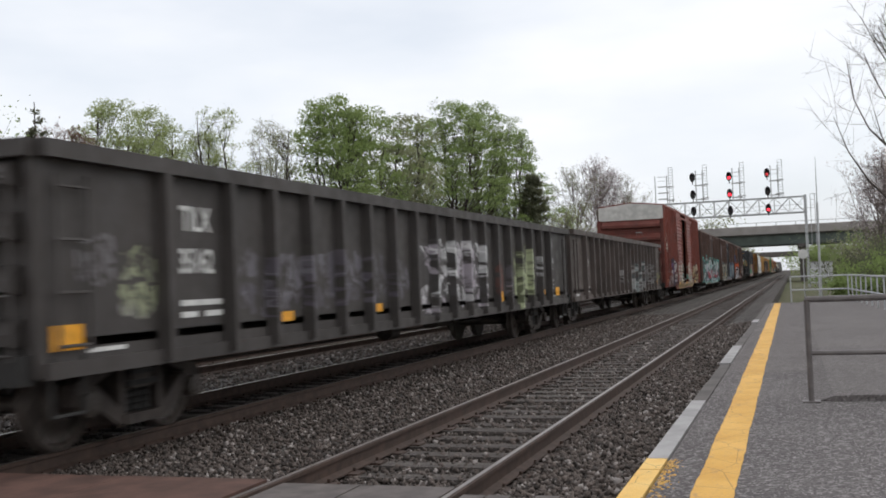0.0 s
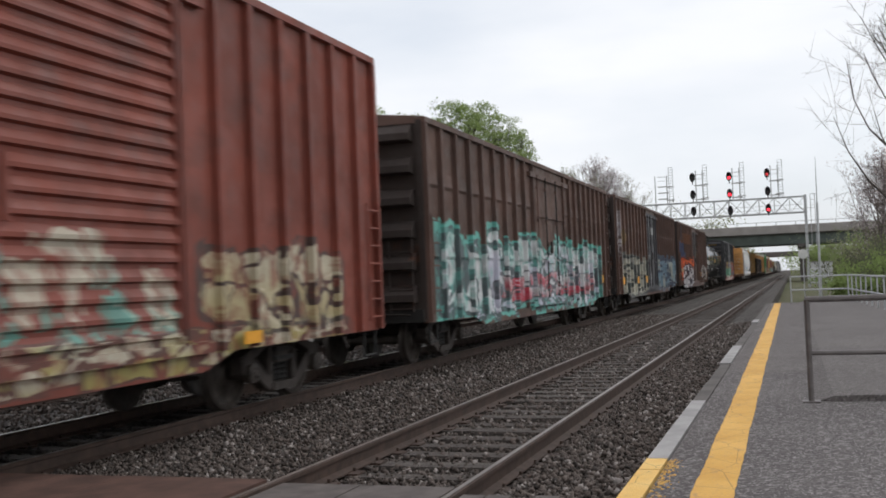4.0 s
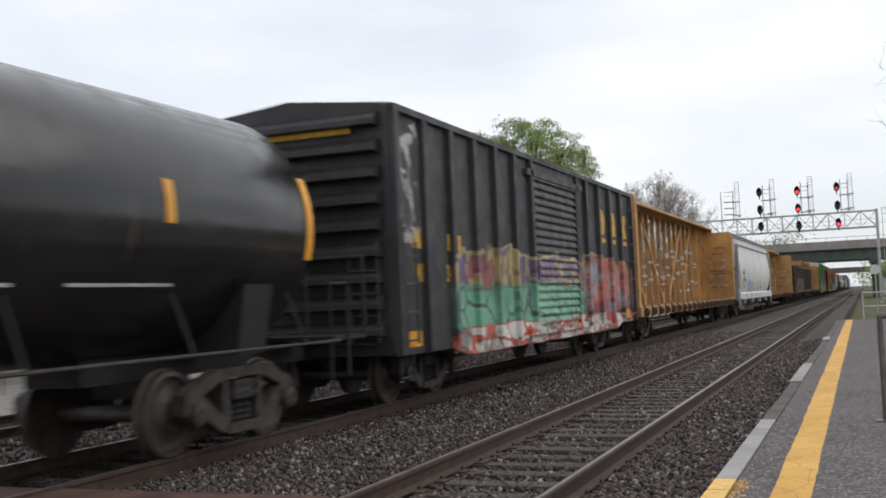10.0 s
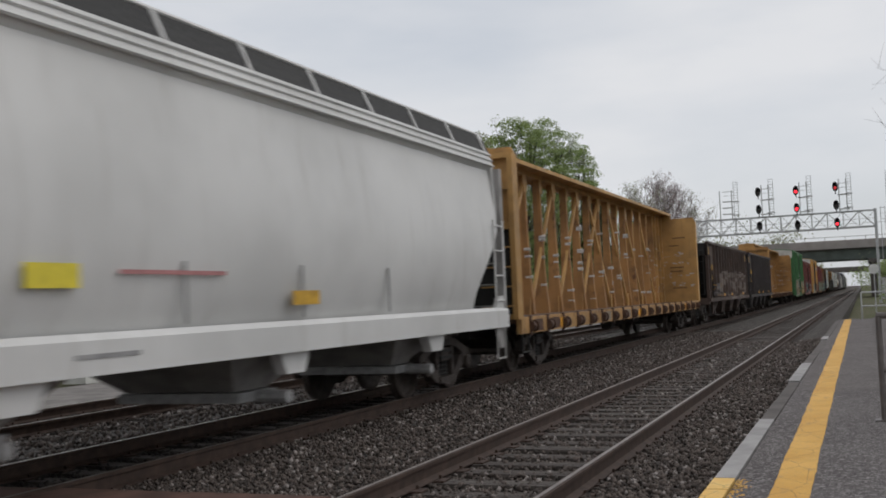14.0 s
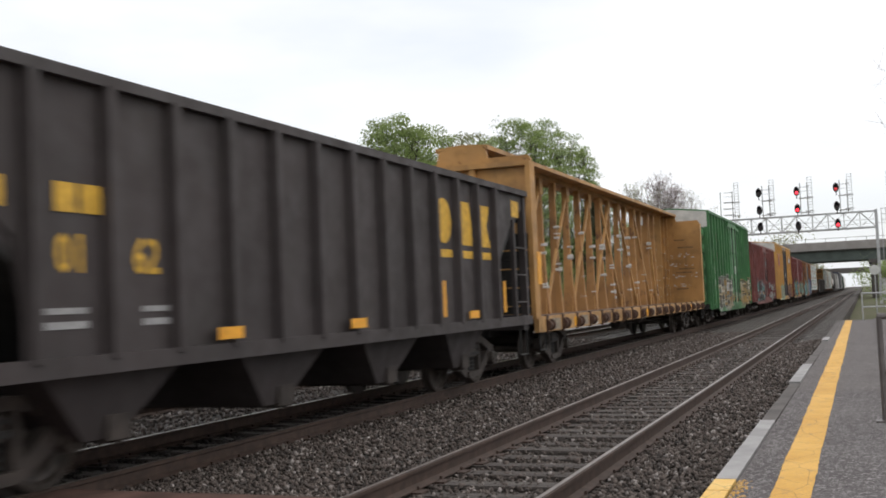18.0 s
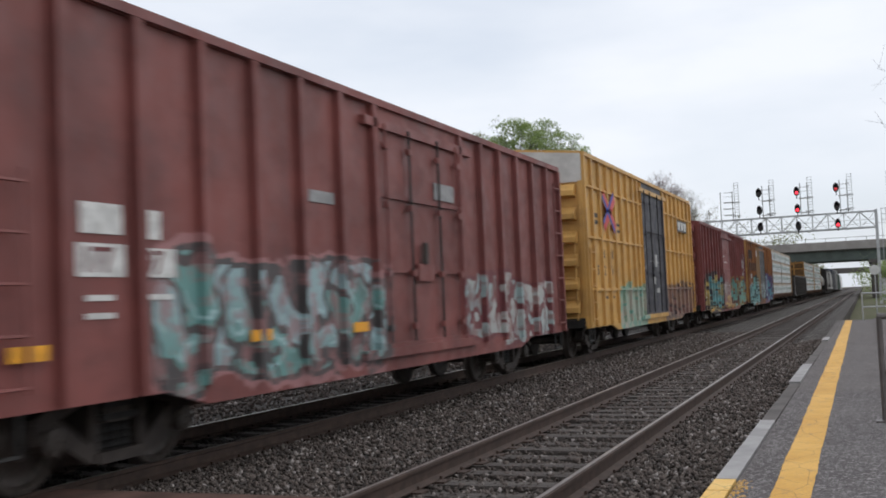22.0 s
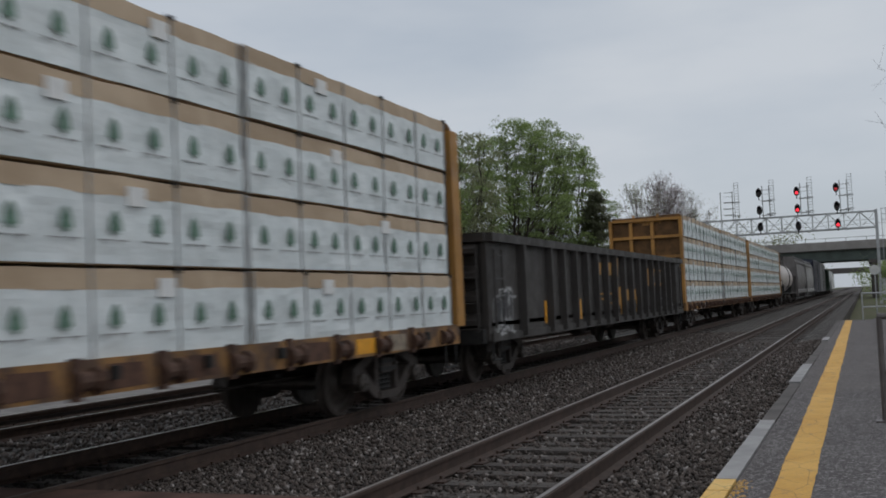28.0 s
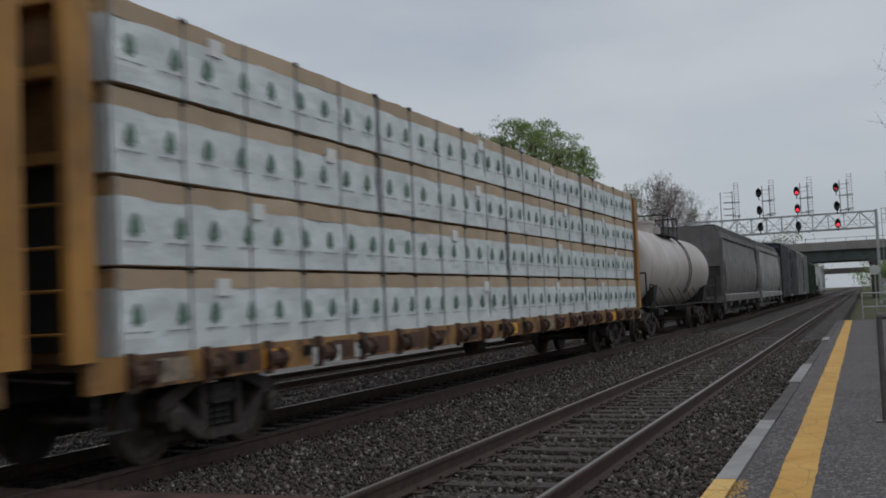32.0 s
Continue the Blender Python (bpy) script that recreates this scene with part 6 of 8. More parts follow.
def scuffs(car, L, seed, z0=1.5, z1=3.2, first=1.5, step=1.25):
    """Shreds of wrapping and scraped stickers left on the posts and bulkheads, and ghosts of old notices."""
    rnd = random.Random(seed)

    def shred(y, z, a, b):
        """A torn, irregular scrap."""
        n = 7
        return [(y + a * (0.6 + 0.4 * rnd.random()) * math.cos(q * math.tau / n), z + b * (0.35 + 0.65 * rnd.random()) * math.sin(q * math.tau / n)) for q in range(n)]

    bits = []
    for a, b in ((L - 2.9, L - 0.35), (0.4, 2.4)):
        k = max(2, round((b - a) / 0.7))
        for q in range(k + 1):
            for z in (1.45, 1.75, 2.05, 2.45, 2.75, 3.05):
                for _ in range(rnd.choice((0, 1, 1, 2))):
                    bits.append(Geo().prism(shred(a + (b - a) * q / k + rnd.gauss(0, 0.09), z + rnd.gauss(0, 0.07), rnd.uniform(0.03, 0.11), rnd.uniform(0.015, 0.045)), "x", 0.202, 0.207))
    for z in (1.75, 2.15, 2.6, 2.95):
        for _ in range(9):
            bits.append(Geo().prism(shred(rnd.uniform(0.25, 1.32), z + rnd.gauss(0, 0.05), rnd.uniform(0.03, 0.12), rnd.uniform(0.01, 0.04)), "y", L - 0.222, L - 0.216))
    for k in range(int((L - first - 1.5) / step)):
        y = first + step * k
        for _ in range(rnd.randint(2, 5)):
            z = rnd.uniform(1.3, 3.5)
            bits.append(Geo().prism(shred(y - 0.05, z, rnd.uniform(0.02, 0.05), rnd.uniform(0.02, 0.09)), "x", 0.02, rnd.uniform(0.15, 0.2)))
    g = Geo()
    for q in bits:
        g.add(q.v, q.f)
    tagged(part("wrap_shreds", g, SHRED, car, "torn white shreds of wrapping"), kind="stuff")
    for k in range(4):
        bars([(L - 1.3 + 0.03 * rnd.random(), L - 0.75 + rnd.uniform(0, 0.25), 3.62 - k * 0.62 - r * 0.085, 3.65 - k * 0.62 - r * 0.085) for r in range(4)], FAINT, car, 0.206)
    for k, z in enumerate((3.55, 3.25, 2.4, 2.25, 1.6)):
        a = rnd.uniform(0.4, 0.6)
        part("old_notice", Geo().box(a, L - 0.224, z, a + rnd.uniform(0.35, 0.7), L - 0.218, z + 0.05), FAINT, car)


car = centerbeam("empty yellow centre-beam flat car with an open truss", 169.2, 23.3, CB, DECK, solid=(3.9, 3.1), first=4.2, step=1.232, chord=0.42, sill_mat=SILL_MID, post_mat=CBPOST, slim=0.85,
                 rising=((7, 10), (10, 12)), falling=((0, 3), (3, 6)))
scuffs(car, 23.3, 1, first=4.2, step=1.232)
bars([(5.2, 5.9, 0.82, 1.0), (6.3, 7.0, 0.82, 1.0)], WHITE, car, 1.474)

# white covered hopper
m = Mat("white_hopper_paint", 0.42)
col = m.mix(m.ramp(m.noise(0.6, 3), 0.3, 0.7), (0.56, 0.56, 0.55), (0.66, 0.66, 0.65))
col = m.mix(m.ramp(m.noise(1.0, 4, m.vec((4, 4, 0.4))), 0.55, 0.8, 0, 0.35), col, (0.33, 0.31, 0.28))
m.bump(m.noise(3, 2), 0.1, 0.01)
HOPPER_WHITE = m.done(col)
HOPPER_GREY = simple("grey_hopper_end", (0.30, 0.29, 0.28), 0.6, 0, 0.3, 3)
car = covered_hopper("white covered hopper with a pale blue disc on its side", 194.0, 18.9, HOPPER_WHITE, 3.98, end_mat=HOPPER_GREY, sill_mat=HOPPER_WHITE)
BLUE = simple("pale_blue_paint", (0.22, 0.42, 0.66), 0.5, 0, 0.15, 4)
ROSE = simple("red_small_print", (0.45, 0.2, 0.2), 0.6, 0, 0.2, 9)
YEL = simple("yellow_patch", (0.72, 0.6, 0.05), 0.5, 0, 0.15, 9)


def disc(car, mat, x, y, z, r, name, label=""):
    part(name, Geo().lathe([(x - 0.003, r), (x + 0.003, r), (x + 0.0031, 0.001)], "x", 36, (0, y, z)), mat, car, label)


disc(car, BLUE, 1.568, 5.45, 1.62, 0.42, "round_emblem", "pale blue company disc")
disc(car, BLUE, 1.606, 5.35, 1.18, 0.12, "round_emblem")
disc(car, BLUE, 1.568, 6.25, 1.8, 0.17, "round_emblem", "small pale blue dot")
lettering("ACFX", 0.38, DARKT, car, 1.574, 2.0, 2.26, squeeze=0.84)
lettering("64771", 0.38, DARKT, car, 1.576, 1.95, 1.88, squeeze=0.84)
bars([(1.95, 2.95, 1.68, 1.73), (1.95, 2.3, 1.56, 1.61), (2.4, 2.95, 1.56, 1.61), (3.2, 3.5, 1.86, 2.06)], GREYW, car, 1.57)
bars([(1.9, 3.3, 1.12, 1.17), (7.9, 8.7, 1.12, 1.16)], GREYW, car, 1.604)
bars([(7.4, 8.0, 1.7, 1.9)], YEL, car, 1.57, "warning_patch")
bars([(8.5, 10.1, 1.82, 1.86)], ROSE, car, 1.57)
bars([(11.4, 12.0, 1.5, 1.66)], GOLD, car, 1.57, "warning_patch")
for y in (1.6, 4.5, 7.0, 9.4, 11.6, 13.9):
    part("side_seam", Geo().box(1.565, y, 1.36, 1.572, y + 0.05, 1.95), GOLD if y < 5 else GREYW, car)

car = centerbeam("empty yellow centre-beam flat car with clean posts", 213.9, 22.8, CB2, DECK, solid=(1.3, 1.5), first=1.425, step=1.236, chord=0.40, slim=1.2, sill_mat=SILL_MID, post_mat=CBPOST,
                 rising=((1, 3), (3, 5), (5, 7), (7, 9)), falling=((8, 10), (10, 12), (12, 14), (14, 16)))
scuffs(car, 22.8, 2, first=1.425, step=1.236)

# two open-top hoppers
mat = paint("rusty_hopper_paint", (0.076, 0.052, 0.043), 0.7, 0.3, streak=0.35, seed=12.0, wear=(0.35, 0.85),
            tags=((0.95, 4.0, 1.2, 1.8, (0.2, 0.19, 0.19), (0.4, 0.2, 0.03), (0.07, 0.06, 0.055), None, 0.5), (3.6, 13.9, 1.15, 2.25, (0.15, 0.115, 0.10), (0.10, 0.07, 0.058), (0.28, 0.24, 0.215), None, 0.62)))
FADED_GOLD = simple("faded_yellow_stencil", (0.30, 0.17, 0.03), 0.7, 0, 0.5, 7)
for u, L, mt, num, lab in ((239.0, 15.3, mat, "349228", "rust-brown open-top hopper with faded sprayed tags"),
                           (255.4, 14.5, paint("black_hopper_paint", (0.042, 0.034, 0.034), 0.6, 0.08, streak=0.2, seed=13.0), "350162", "black open-top hopper with amber lettering")):
    gold = FADED_GOLD if num == "349228" else GOLD
    car = coal_hopper(lab, u, L, mt)
    bars([(y, y + 0.24, 2.32, 2.56) for y in (1.02, 1.36, 2.14, 2.44)], gold, car, 1.56)
    for k in range(3):
        lettering(num[2 * k:2 * k + 2], 0.44, gold, car, 1.556, (0.98, 2.14, 3.08)[k], 1.84, squeeze=0.86)
    for k, (y, w) in enumerate([(1.85 + (L - 3.7) * (q + 9) / 12 + 0.14, 0.62) for q in range(3)]):
        shape = [[(y + w / 2 + w / 2 * math.cos(q * 0.4488) * 1.0, 2.72 + 0.35 * math.sin(q * 0.4488)) for q in range(14)],
                 [(y, 2.37), (y + w, 2.37), (y + w, 2.72), (y + w * 0.85, 3.07), (y, 3.07), (y, 2.75)],
                 [(y, 2.37), (y + w, 2.37), (y + w * 0.72, 2.72), (y + w, 3.07), (y, 3.07), (y + w * 0.28, 2.72)]][k]
        part("emblem", Geo().prism(shape, "x", 1.552, 1.558), gold, car, "amber company lettering as plain shapes")
        part("emblem_bar", Geo().box(1.552, y, 2.16, 1.558, y + w, 2.28), gold, car)
    for y in (10.25, 13.1):
        part("reflector", Geo().box(1.552, y, 1.25, 1.558, y + 0.13, 1.8), REFLECT, car, "amber reflective strip")
    for y in (0.3, L - 0.75):
        part("corner_patch", Geo().box(1.552, y, 2.98, 1.558, y + 0.4, 3.28), gold, car, "amber square patch")
    bars([(2.0, 2.5, 1.38, 1.44), (2.0, 2.5, 1.5, 1.55), (3.2, 3.7, 1.38, 1.44), (3.2, 3.7, 1.5, 1.55)], GREYW, car, 1.554)
    reflectors(car, (4.2, 7.0, L - 3.4), 1.2, 1.66, 0.42, 0.12)

CB3 = paint("worn_centerbeam_paint", (0.42, 0.225, 0.075), 0.55, 0.28, (0.14, 0.055, 0.025), 0.35, seed=14.0, grime=(0.09, 0.055, 0.03))
car = centerbeam("empty yellow centre-beam flat car with rusty posts", 270.8, 22.8, CB3, DECK, solid=(0.3, 1.7), first=1.6, step=1.25, chord=0.48, sill_mat=SILL_MID, post_mat=CBPOST,
                 rising=((1, 3), (3, 5), (5, 7), (7, 9)), falling=((0, 1), (8, 10), (10, 12), (12, 14), (14, 15)))
scuffs(car, 22.8, 3, first=1.6, step=1.25)
part("reflector", Geo().box(1.475, 0.05, 1.75, 1.5, 0.3, 2.4), REFLECT, car, "amber reflective panel")
bars([(4.2, 4.9, 0.82, 1.0), (5.3, 5.9, 0.82, 1.0)], WHITE, car, 1.474)

# green high boxcar
mat = paint("green_boxcar_paint", (0.058, 0.19, 0.07), 0.5, 0.2, (0.10, 0.06, 0.035), 0.4, seed=15.0, grime=(0.04, 0.07, 0.045),
            tags=((2.3, 7.4, 0.68, 2.1, (0.5, 0.48, 0.42), (0.42, 0.26, 0.1), (0.13, 0.12, 0.11), (0.36, 0.36, 0.33), 0.5),
                  (7.4, 10.6, 0.9, 1.4, (0.35, 0.34, 0.28), (0.5, 0.2, 0.04), (0.05, 0.15, 0.06), None, 0.4),
                  (10.5, 15.4, 0.7, 1.95, (0.55, 0.53, 0.48), (0.46, 0.3, 0.12), (0.10, 0.10, 0.09), (0.4, 0.3, 0.16), 0.5)))
car = boxcar("bright green high-cube boxcar with sprayed tags below", 295.0, 15.7, 4.76, 0.72, mat, (7, 6), (6.6, 10.4), end_top=END_WHITE, nrib=5, sill=(2.2, 13.4, 0.56), post=(0.10, 0.09), door_mat=mat)
bars([(1.15, 1.4, 2.2, 2.45), (1.45, 1.7, 2.2, 2.45), (2.1, 2.35, 2.2, 2.45), (1.15, 1.7, 1.75, 1.97), (2.1, 2.4, 1.78, 1.97), (1.2, 1.65, 1.56, 1.64), (2.1, 2.4, 1.56, 1.64), (1.2, 1.65, 1.36, 1.44), (8.6, 9.3, 2.95, 3.2)], WHITE, car, 1.577)
RUSTP = simple("rust_patch", (0.10, 0.06, 0.045), 0.8, 0, 0.3, 6)
for y, z, s in ((2.55, 3.95, 0.3), (2.65, 3.2, 0.26), (4.4, 3.9, 0.16), (0.45, 3.9, 0.14), (5.3, 3.0, 0.2), (1.6, 2.95, 0.2)):
    part("rust_patch", Geo().prism([(y, z), (y + s * 0.6, z + s * 0.1), (y + s * 0.7, z - s), (y + s * 0.3, z - s * 1.3), (y + s * 0.1, z - s * 0.7)], "x", 1.571, 1.576), RUSTP, car)
bars([(4.95, 5.75, 1.46, 1.86)], GREYW, car, 1.645, "steel_plate")
reflectors(car, (1.1,), 0.98, 1.578, 0.5, 0.22)
reflectors(car, (1.1,), 1.22, 1.578, 0.5, 0.12)

# maroon boxcars and the yellow one between them
mat = paint("maroon_paint", (0.205, 0.066, 0.058), 0.5, 0.1, streak=0.2, seed=16.0, grime=(0.07, 0.03, 0.03),
            tags=((2.0, 7.0, 0.72, 2.0, (0.28, 0.42, 0.44), (0.12, 0.30, 0.28), (0.05, 0.06, 0.06), (0.34, 0.17, 0.17), 0.6),
                  (9.6, 15.0, 0.72, 1.95, (0.42, 0.44, 0.42), (0.3, 0.4, 0.4), (0.14, 0.04, 0.045), None, 0.55)))
car = boxcar("maroon boxcar with white number panels and pale sprayed tags", 312.4, 15.6, 4.12, 0.76, mat, (7, 6), (6.7, 9.8), nrib=6, sill=(2.2, 13.4, 0.6), post=(0.11, 0.09), door_mat=mat)
bars([(1.2, 1.72, 2.16, 2.42), (1.95, 2.25, 2.14, 2.4), (1.15, 1.75, 1.8, 2.08), (1.95, 2.45, 1.8, 2.06), (1.25, 1.6, 1.6, 1.65), (1.25, 1.6, 1.45, 1.5), (2.05, 2.4, 1.6, 1.65)], WHITE, car, 1.576)
bars([(5.0, 5.6, 2.7, 2.84)], GREYW, car, 1.58, "emblem")
MAR = simple("maroon_figures", (0.15, 0.042, 0.042), 0.6, 0, 0.2, 6)
lettering("177", 0.3, MAR, car, 1.582, 1.19, 1.84, squeeze=0.9)
lettering("97", 0.3, MAR, car, 1.582, 2.0, 1.83, squeeze=0.9)
bars([(8.7, 9.5, 3.0, 3.25)], GREYW, car, 1.62)
reflectors(car, (0.35, 3.6, 5.9), 1.15, 1.64, 0.4, 0.12)

mat = paint("yellow_boxcar_paint", (0.57, 0.325, 0.095), 0.45, 0.05, (0.25, 0.12, 0.05), 0.15, seed=17.0, grime=(0.25, 0.15, 0.06), fade=0.12,
            tags=((3.3, 6.9, 0.55, 1.66, (0.36, 0.40, 0.34), (0.42, 0.38, 0.32), (0.16, 0.33, 0.27), (0.25, 0.36, 0.29), 0.6),
                  (9.9, 15.6, 0.62, 1.72, (0.25, 0.15, 0.125), (0.2, 0.11, 0.10), (0.075, 0.055, 0.06), (0.24, 0.15, 0.12), 0.7)))
car = boxcar("yellow high-cube boxcar with a dark plug door", 330.2, 15.8, 4.74, 0.74, mat, ([0.05, 0.72, 1.5, 2.28, 3.06, 3.84, 4.62, 5.4, 6.0, 6.55], 7), (6.55, 10.0), end_top=END_WHITE, nrib=6, hbars=(1.62, 2.85, 4.05), hfull=True, sill=(2.3, 13.6, 0.6),
             post=(0.11, 0.075), door_mat=paint("dark_door_paint", (0.06, 0.058, 0.07), 0.5, 0.08, streak=0.15, seed=18.0))
lettering("FB", 0.3, DARKT, car, 1.576, 1.68, 2.4, squeeze=0.95)
lettering("OX", 0.3, DARKT, car, 1.576, 2.45, 2.4, squeeze=0.9)
lettering("5", 0.34, DARKT, car, 1.576, 1.12, 1.98)
lettering("02", 0.34, DARKT, car, 1.576, 1.68, 1.98, squeeze=0.9)
lettering("74", 0.34, DARKT, car, 1.576, 2.46, 1.98, squeeze=0.85)
lettering("6", 0.34, DARKT, car, 1.576, 3.22, 1.98)
EMB_R, EMB_B = simple("red_emblem", (0.55, 0.06, 0.06), 0.5, 0, 0.2, 8), simple("blue_emblem", (0.04, 0.07, 0.35), 0.5, 0, 0.2, 8)
part("emblem", Geo().bar((1.72, 3.15), (2.95, 3.95), 0.26, 1.648, 1.653).bar((1.72, 3.95), (2.95, 3.15), 0.26, 1.648, 1.653), EMB_R, car, "crossed red arrows emblem as plain shapes")
part("emblem", Geo().bar((1.62, 3.25), (2.85, 4.05), 0.1, 1.654, 1.658).bar((1.62, 3.9), (2.85, 3.08), 0.1, 1.654, 1.658), EMB_B, car, "blue edge of the crossed arrows")
bars([(12.55, 14.5, 3.56, 3.96)], DARKT, car, 1.652, "emblem_panel")
for y in (12.62, 13.25, 13.85):
    part("emblem", Geo().prism([(y + 0.1, 3.62), (y + 0.42, 3.62), (y + 0.55, 3.9), (y, 3.9)], "x", 1.657, 1.661), WHITE, car, "white slanted emblem as plain shapes")
bars([(0.95, 1.35, 3.36, 3.46), (0.95, 1.35, 3.2, 3.3), (3.4, 3.75, 3.26, 3.33), (3.4, 3.75, 3.1, 3.17), (1.7, 2.1, 1.4, 1.46), (2.4, 2.8, 1.4, 1.46)], DARKT, car, 1.576)
part("end_stencil", Geo().box(0.2, -0.045, 4.3, 0.55, -0.038, 4.37), GREYW, car)
part("end_stencil", Geo().box(0.62, -0.045, 4.3, 1.05, -0.038, 4.37), GREYW, car)
bars([(8.1, 8.3, 1.75, 2.1), (8.5, 8.9, 1.5, 1.64)], WHITE, car, 1.612)
bars([(7.6, 8.2, 2.42, 2.45), (8.6, 9.2, 2.42, 2.45), (6.75, 6.95, 2.7, 2.8), (6.75, 6.95, 2.2, 2.3)], GREYW, car, 1.612)

mat = paint("maroon_paint_teal", (0.185, 0.048, 0.044), 0.5, 0.12, streak=0.2, seed=19.0, grime=(0.07, 0.03, 0.03),
            tags=((14.0, 15.3, 2.0, 3.4, (0.42, 0.4, 0.4), (0.4, 0.38, 0.38), (0.15, 0.045, 0.045), None, 0.4),
                  (0.3, 6.7, 0.6, 2.1, (0.5, 0.38, 0.12), (0.55, 0.42, 0.18), (0.06, 0.05, 0.05), (0.05, 0.045, 0.05), 1.1),
                  (1.6, 6.5, 0.75, 2.0, (0.10, 0.30, 0.33), (0.16, 0.38, 0.40), (0.04, 0.045, 0.055), None, 0.7),
                  (6.6, 9.5, 1.1, 1.9, (0.4, 0.4, 0.38), (0.3, 0.28, 0.27), (0.15, 0.05, 0.05), None, 0.4),
                  (6.4, 15.7, 0.62, 1.3, (0.46, 0.32, 0.09), (0.5, 0.36, 0.12), (0.16, 0.06, 0.06), None, 0.9),
                  (9.3, 15.8, 0.66, 2.0, (0.13, 0.36, 0.33), (0.22, 0.42, 0.38), (0.12, 0.06, 0.07), (0.38, 0.24, 0.08), 0.65)))
car = boxcar("maroon boxcar with teal and yellow sprayed lettering", 348.2, 15.8, 4.16, 0.72, mat, ([0.05, 0.65, 1.54, 2.43, 3.32, 4.21, 5.1, 5.99, 6.5], 7), (6.5, 9.6), door_style="flat", nrib=6, sill=(2.0, 13.6, 0.56), post=(0.12, 0.09))
lettering("201", 0.29, WHITE, car, 1.576, 1.68, 1.66, squeeze=0.95)
lettering("52", 0.29, WHITE, car, 1.576, 2.6, 1.66)
bars([(0.85, 1.0, 1.67, 1.86), (1.05, 1.22, 1.67, 1.86)], WHITE, car, 1.576)
bars([(6.7, 7.5, 3.0, 3.05), (7.3, 8.4, 2.75, 2.8), (0.8, 1.2, 1.35, 1.42), (0.8, 1.2, 1.2, 1.27)], WHITE, car, 1.606)
reflectors(car, (0.0,), 1.1, 1.64, 0.34, 0.5)
reflectors(car, (2.6, 9.6), 0.66, 1.6, 0.5, 0.1)

mat = paint("rust_orange_paint", (0.26, 0.105, 0.035), 0.6, 0.4, (0.07, 0.04, 0.028), 0.5, seed=20.0, fade=0.35,
            tags=((0.0, 6.3, 0.7, 1.75, (0.16, 0.40, 0.38), (0.32, 0.5, 0.5), (0.05, 0.08, 0.08), (0.26, 0.42, 0.42), 0.6),
                  (2.5, 6.4, 1.2, 2.25, (0.2, 0.46, 0.44), (0.42, 0.56, 0.56), (0.04, 0.06, 0.06), None, 0.5),
                  (6.6, 10.2, 1.0, 1.95, (0.34, 0.40, 0.38), (0.16, 0.36, 0.34), (0.05, 0.05, 0.05), None, 0.45),
                  (10.0, 15.6, 0.75, 2.25, (0.14, 0.36, 0.40), (0.4, 0.5, 0.52), (0.10, 0.08, 0.18), (0.17, 0.12, 0.24), 0.55)),
            patches=((0.45, 6.0, 2.55, 3.0, (0.12, 0.062, 0.04)), (0.5, 2.4, 3.2, 3.7, (0.07, 0.05, 0.045)), (4.6, 6.6, 1.2, 4.0, (0.33, 0.22, 0.13))))
car = boxcar("rust-streaked orange boxcar with a black door and teal tags", 365.8, 15.9, 4.15, 0.74, mat, (6, 5), (6.6, 10.1), door_style="ribbed", nrib=6, sill=(2.0, 13.6, 0.58), post=(0.12, 0.09),
             door_mat=paint("black_door_paint", (0.03, 0.03, 0.032), 0.55, 0.05, seed=21.0, tags=((6.6, 10.1, 0.9, 1.9, (0.3, 0.36, 0.35), (0.2, 0.3, 0.3), (0.03, 0.03, 0.03), None, 0.4),)), end_mat=CB3)
lettering("ABOX", 0.36, WHITE, car, 1.64, 0.68, 2.1, squeeze=1.15)
lettering("52 161", 0.34, WHITE, car, 1.64, 0.7, 1.75, squeeze=1.05)
bars([(6.75, 7.2, 2.72, 2.78), (5.0, 5.9, 3.4, 3.75)], WHITE, car, 1.612)

# ---------------------------------------------------------------- loaded centre-beam cars
m = Mat("white_lumber_wrap", 0.38)
k = m.ramp(m.noise(2.2, 5, m.vec((1, 1.0, 1.6)), 0.6), 0.3, 0.75)
col = m.mix(k, (0.60, 0.645, 0.65), (0.72, 0.755, 0.76))
col = m.mix(m.ramp(m.noise(14, 3, m.vec((1, 1, 1.5))), 0.62, 0.75, 0, 0.15), col, (0.40, 0.42, 0.44))
m.bump(m.noise(2.2, 4, m.vec((1, 1.0, 1.2)), 0.55), 0.5, 0.06)
WRAP = m.done(col)
m = Mat("kraft_top_wrap", 0.6)
col = m.mix(m.ramp(m.noise(1.4, 4), 0.3, 0.7), (0.40, 0.295, 0.195), (0.52, 0.40, 0.28))
m.bump(m.noise(6, 4), 0.4, 0.02)
KRAFT = m.done(col)
GREENP = simple("green_print", (0.12, 0.21, 0.155), 0.5, 0, 0.25, 7)
STRAP = simple("grey_strap", (0.36, 0.37, 0.375), 0.6, 0, 0.3, 6)
LUMBER = simple("sawn_lumber", (0.45, 0.30, 0.16), 0.8, 0, 0.25, 5)
LOADS = []


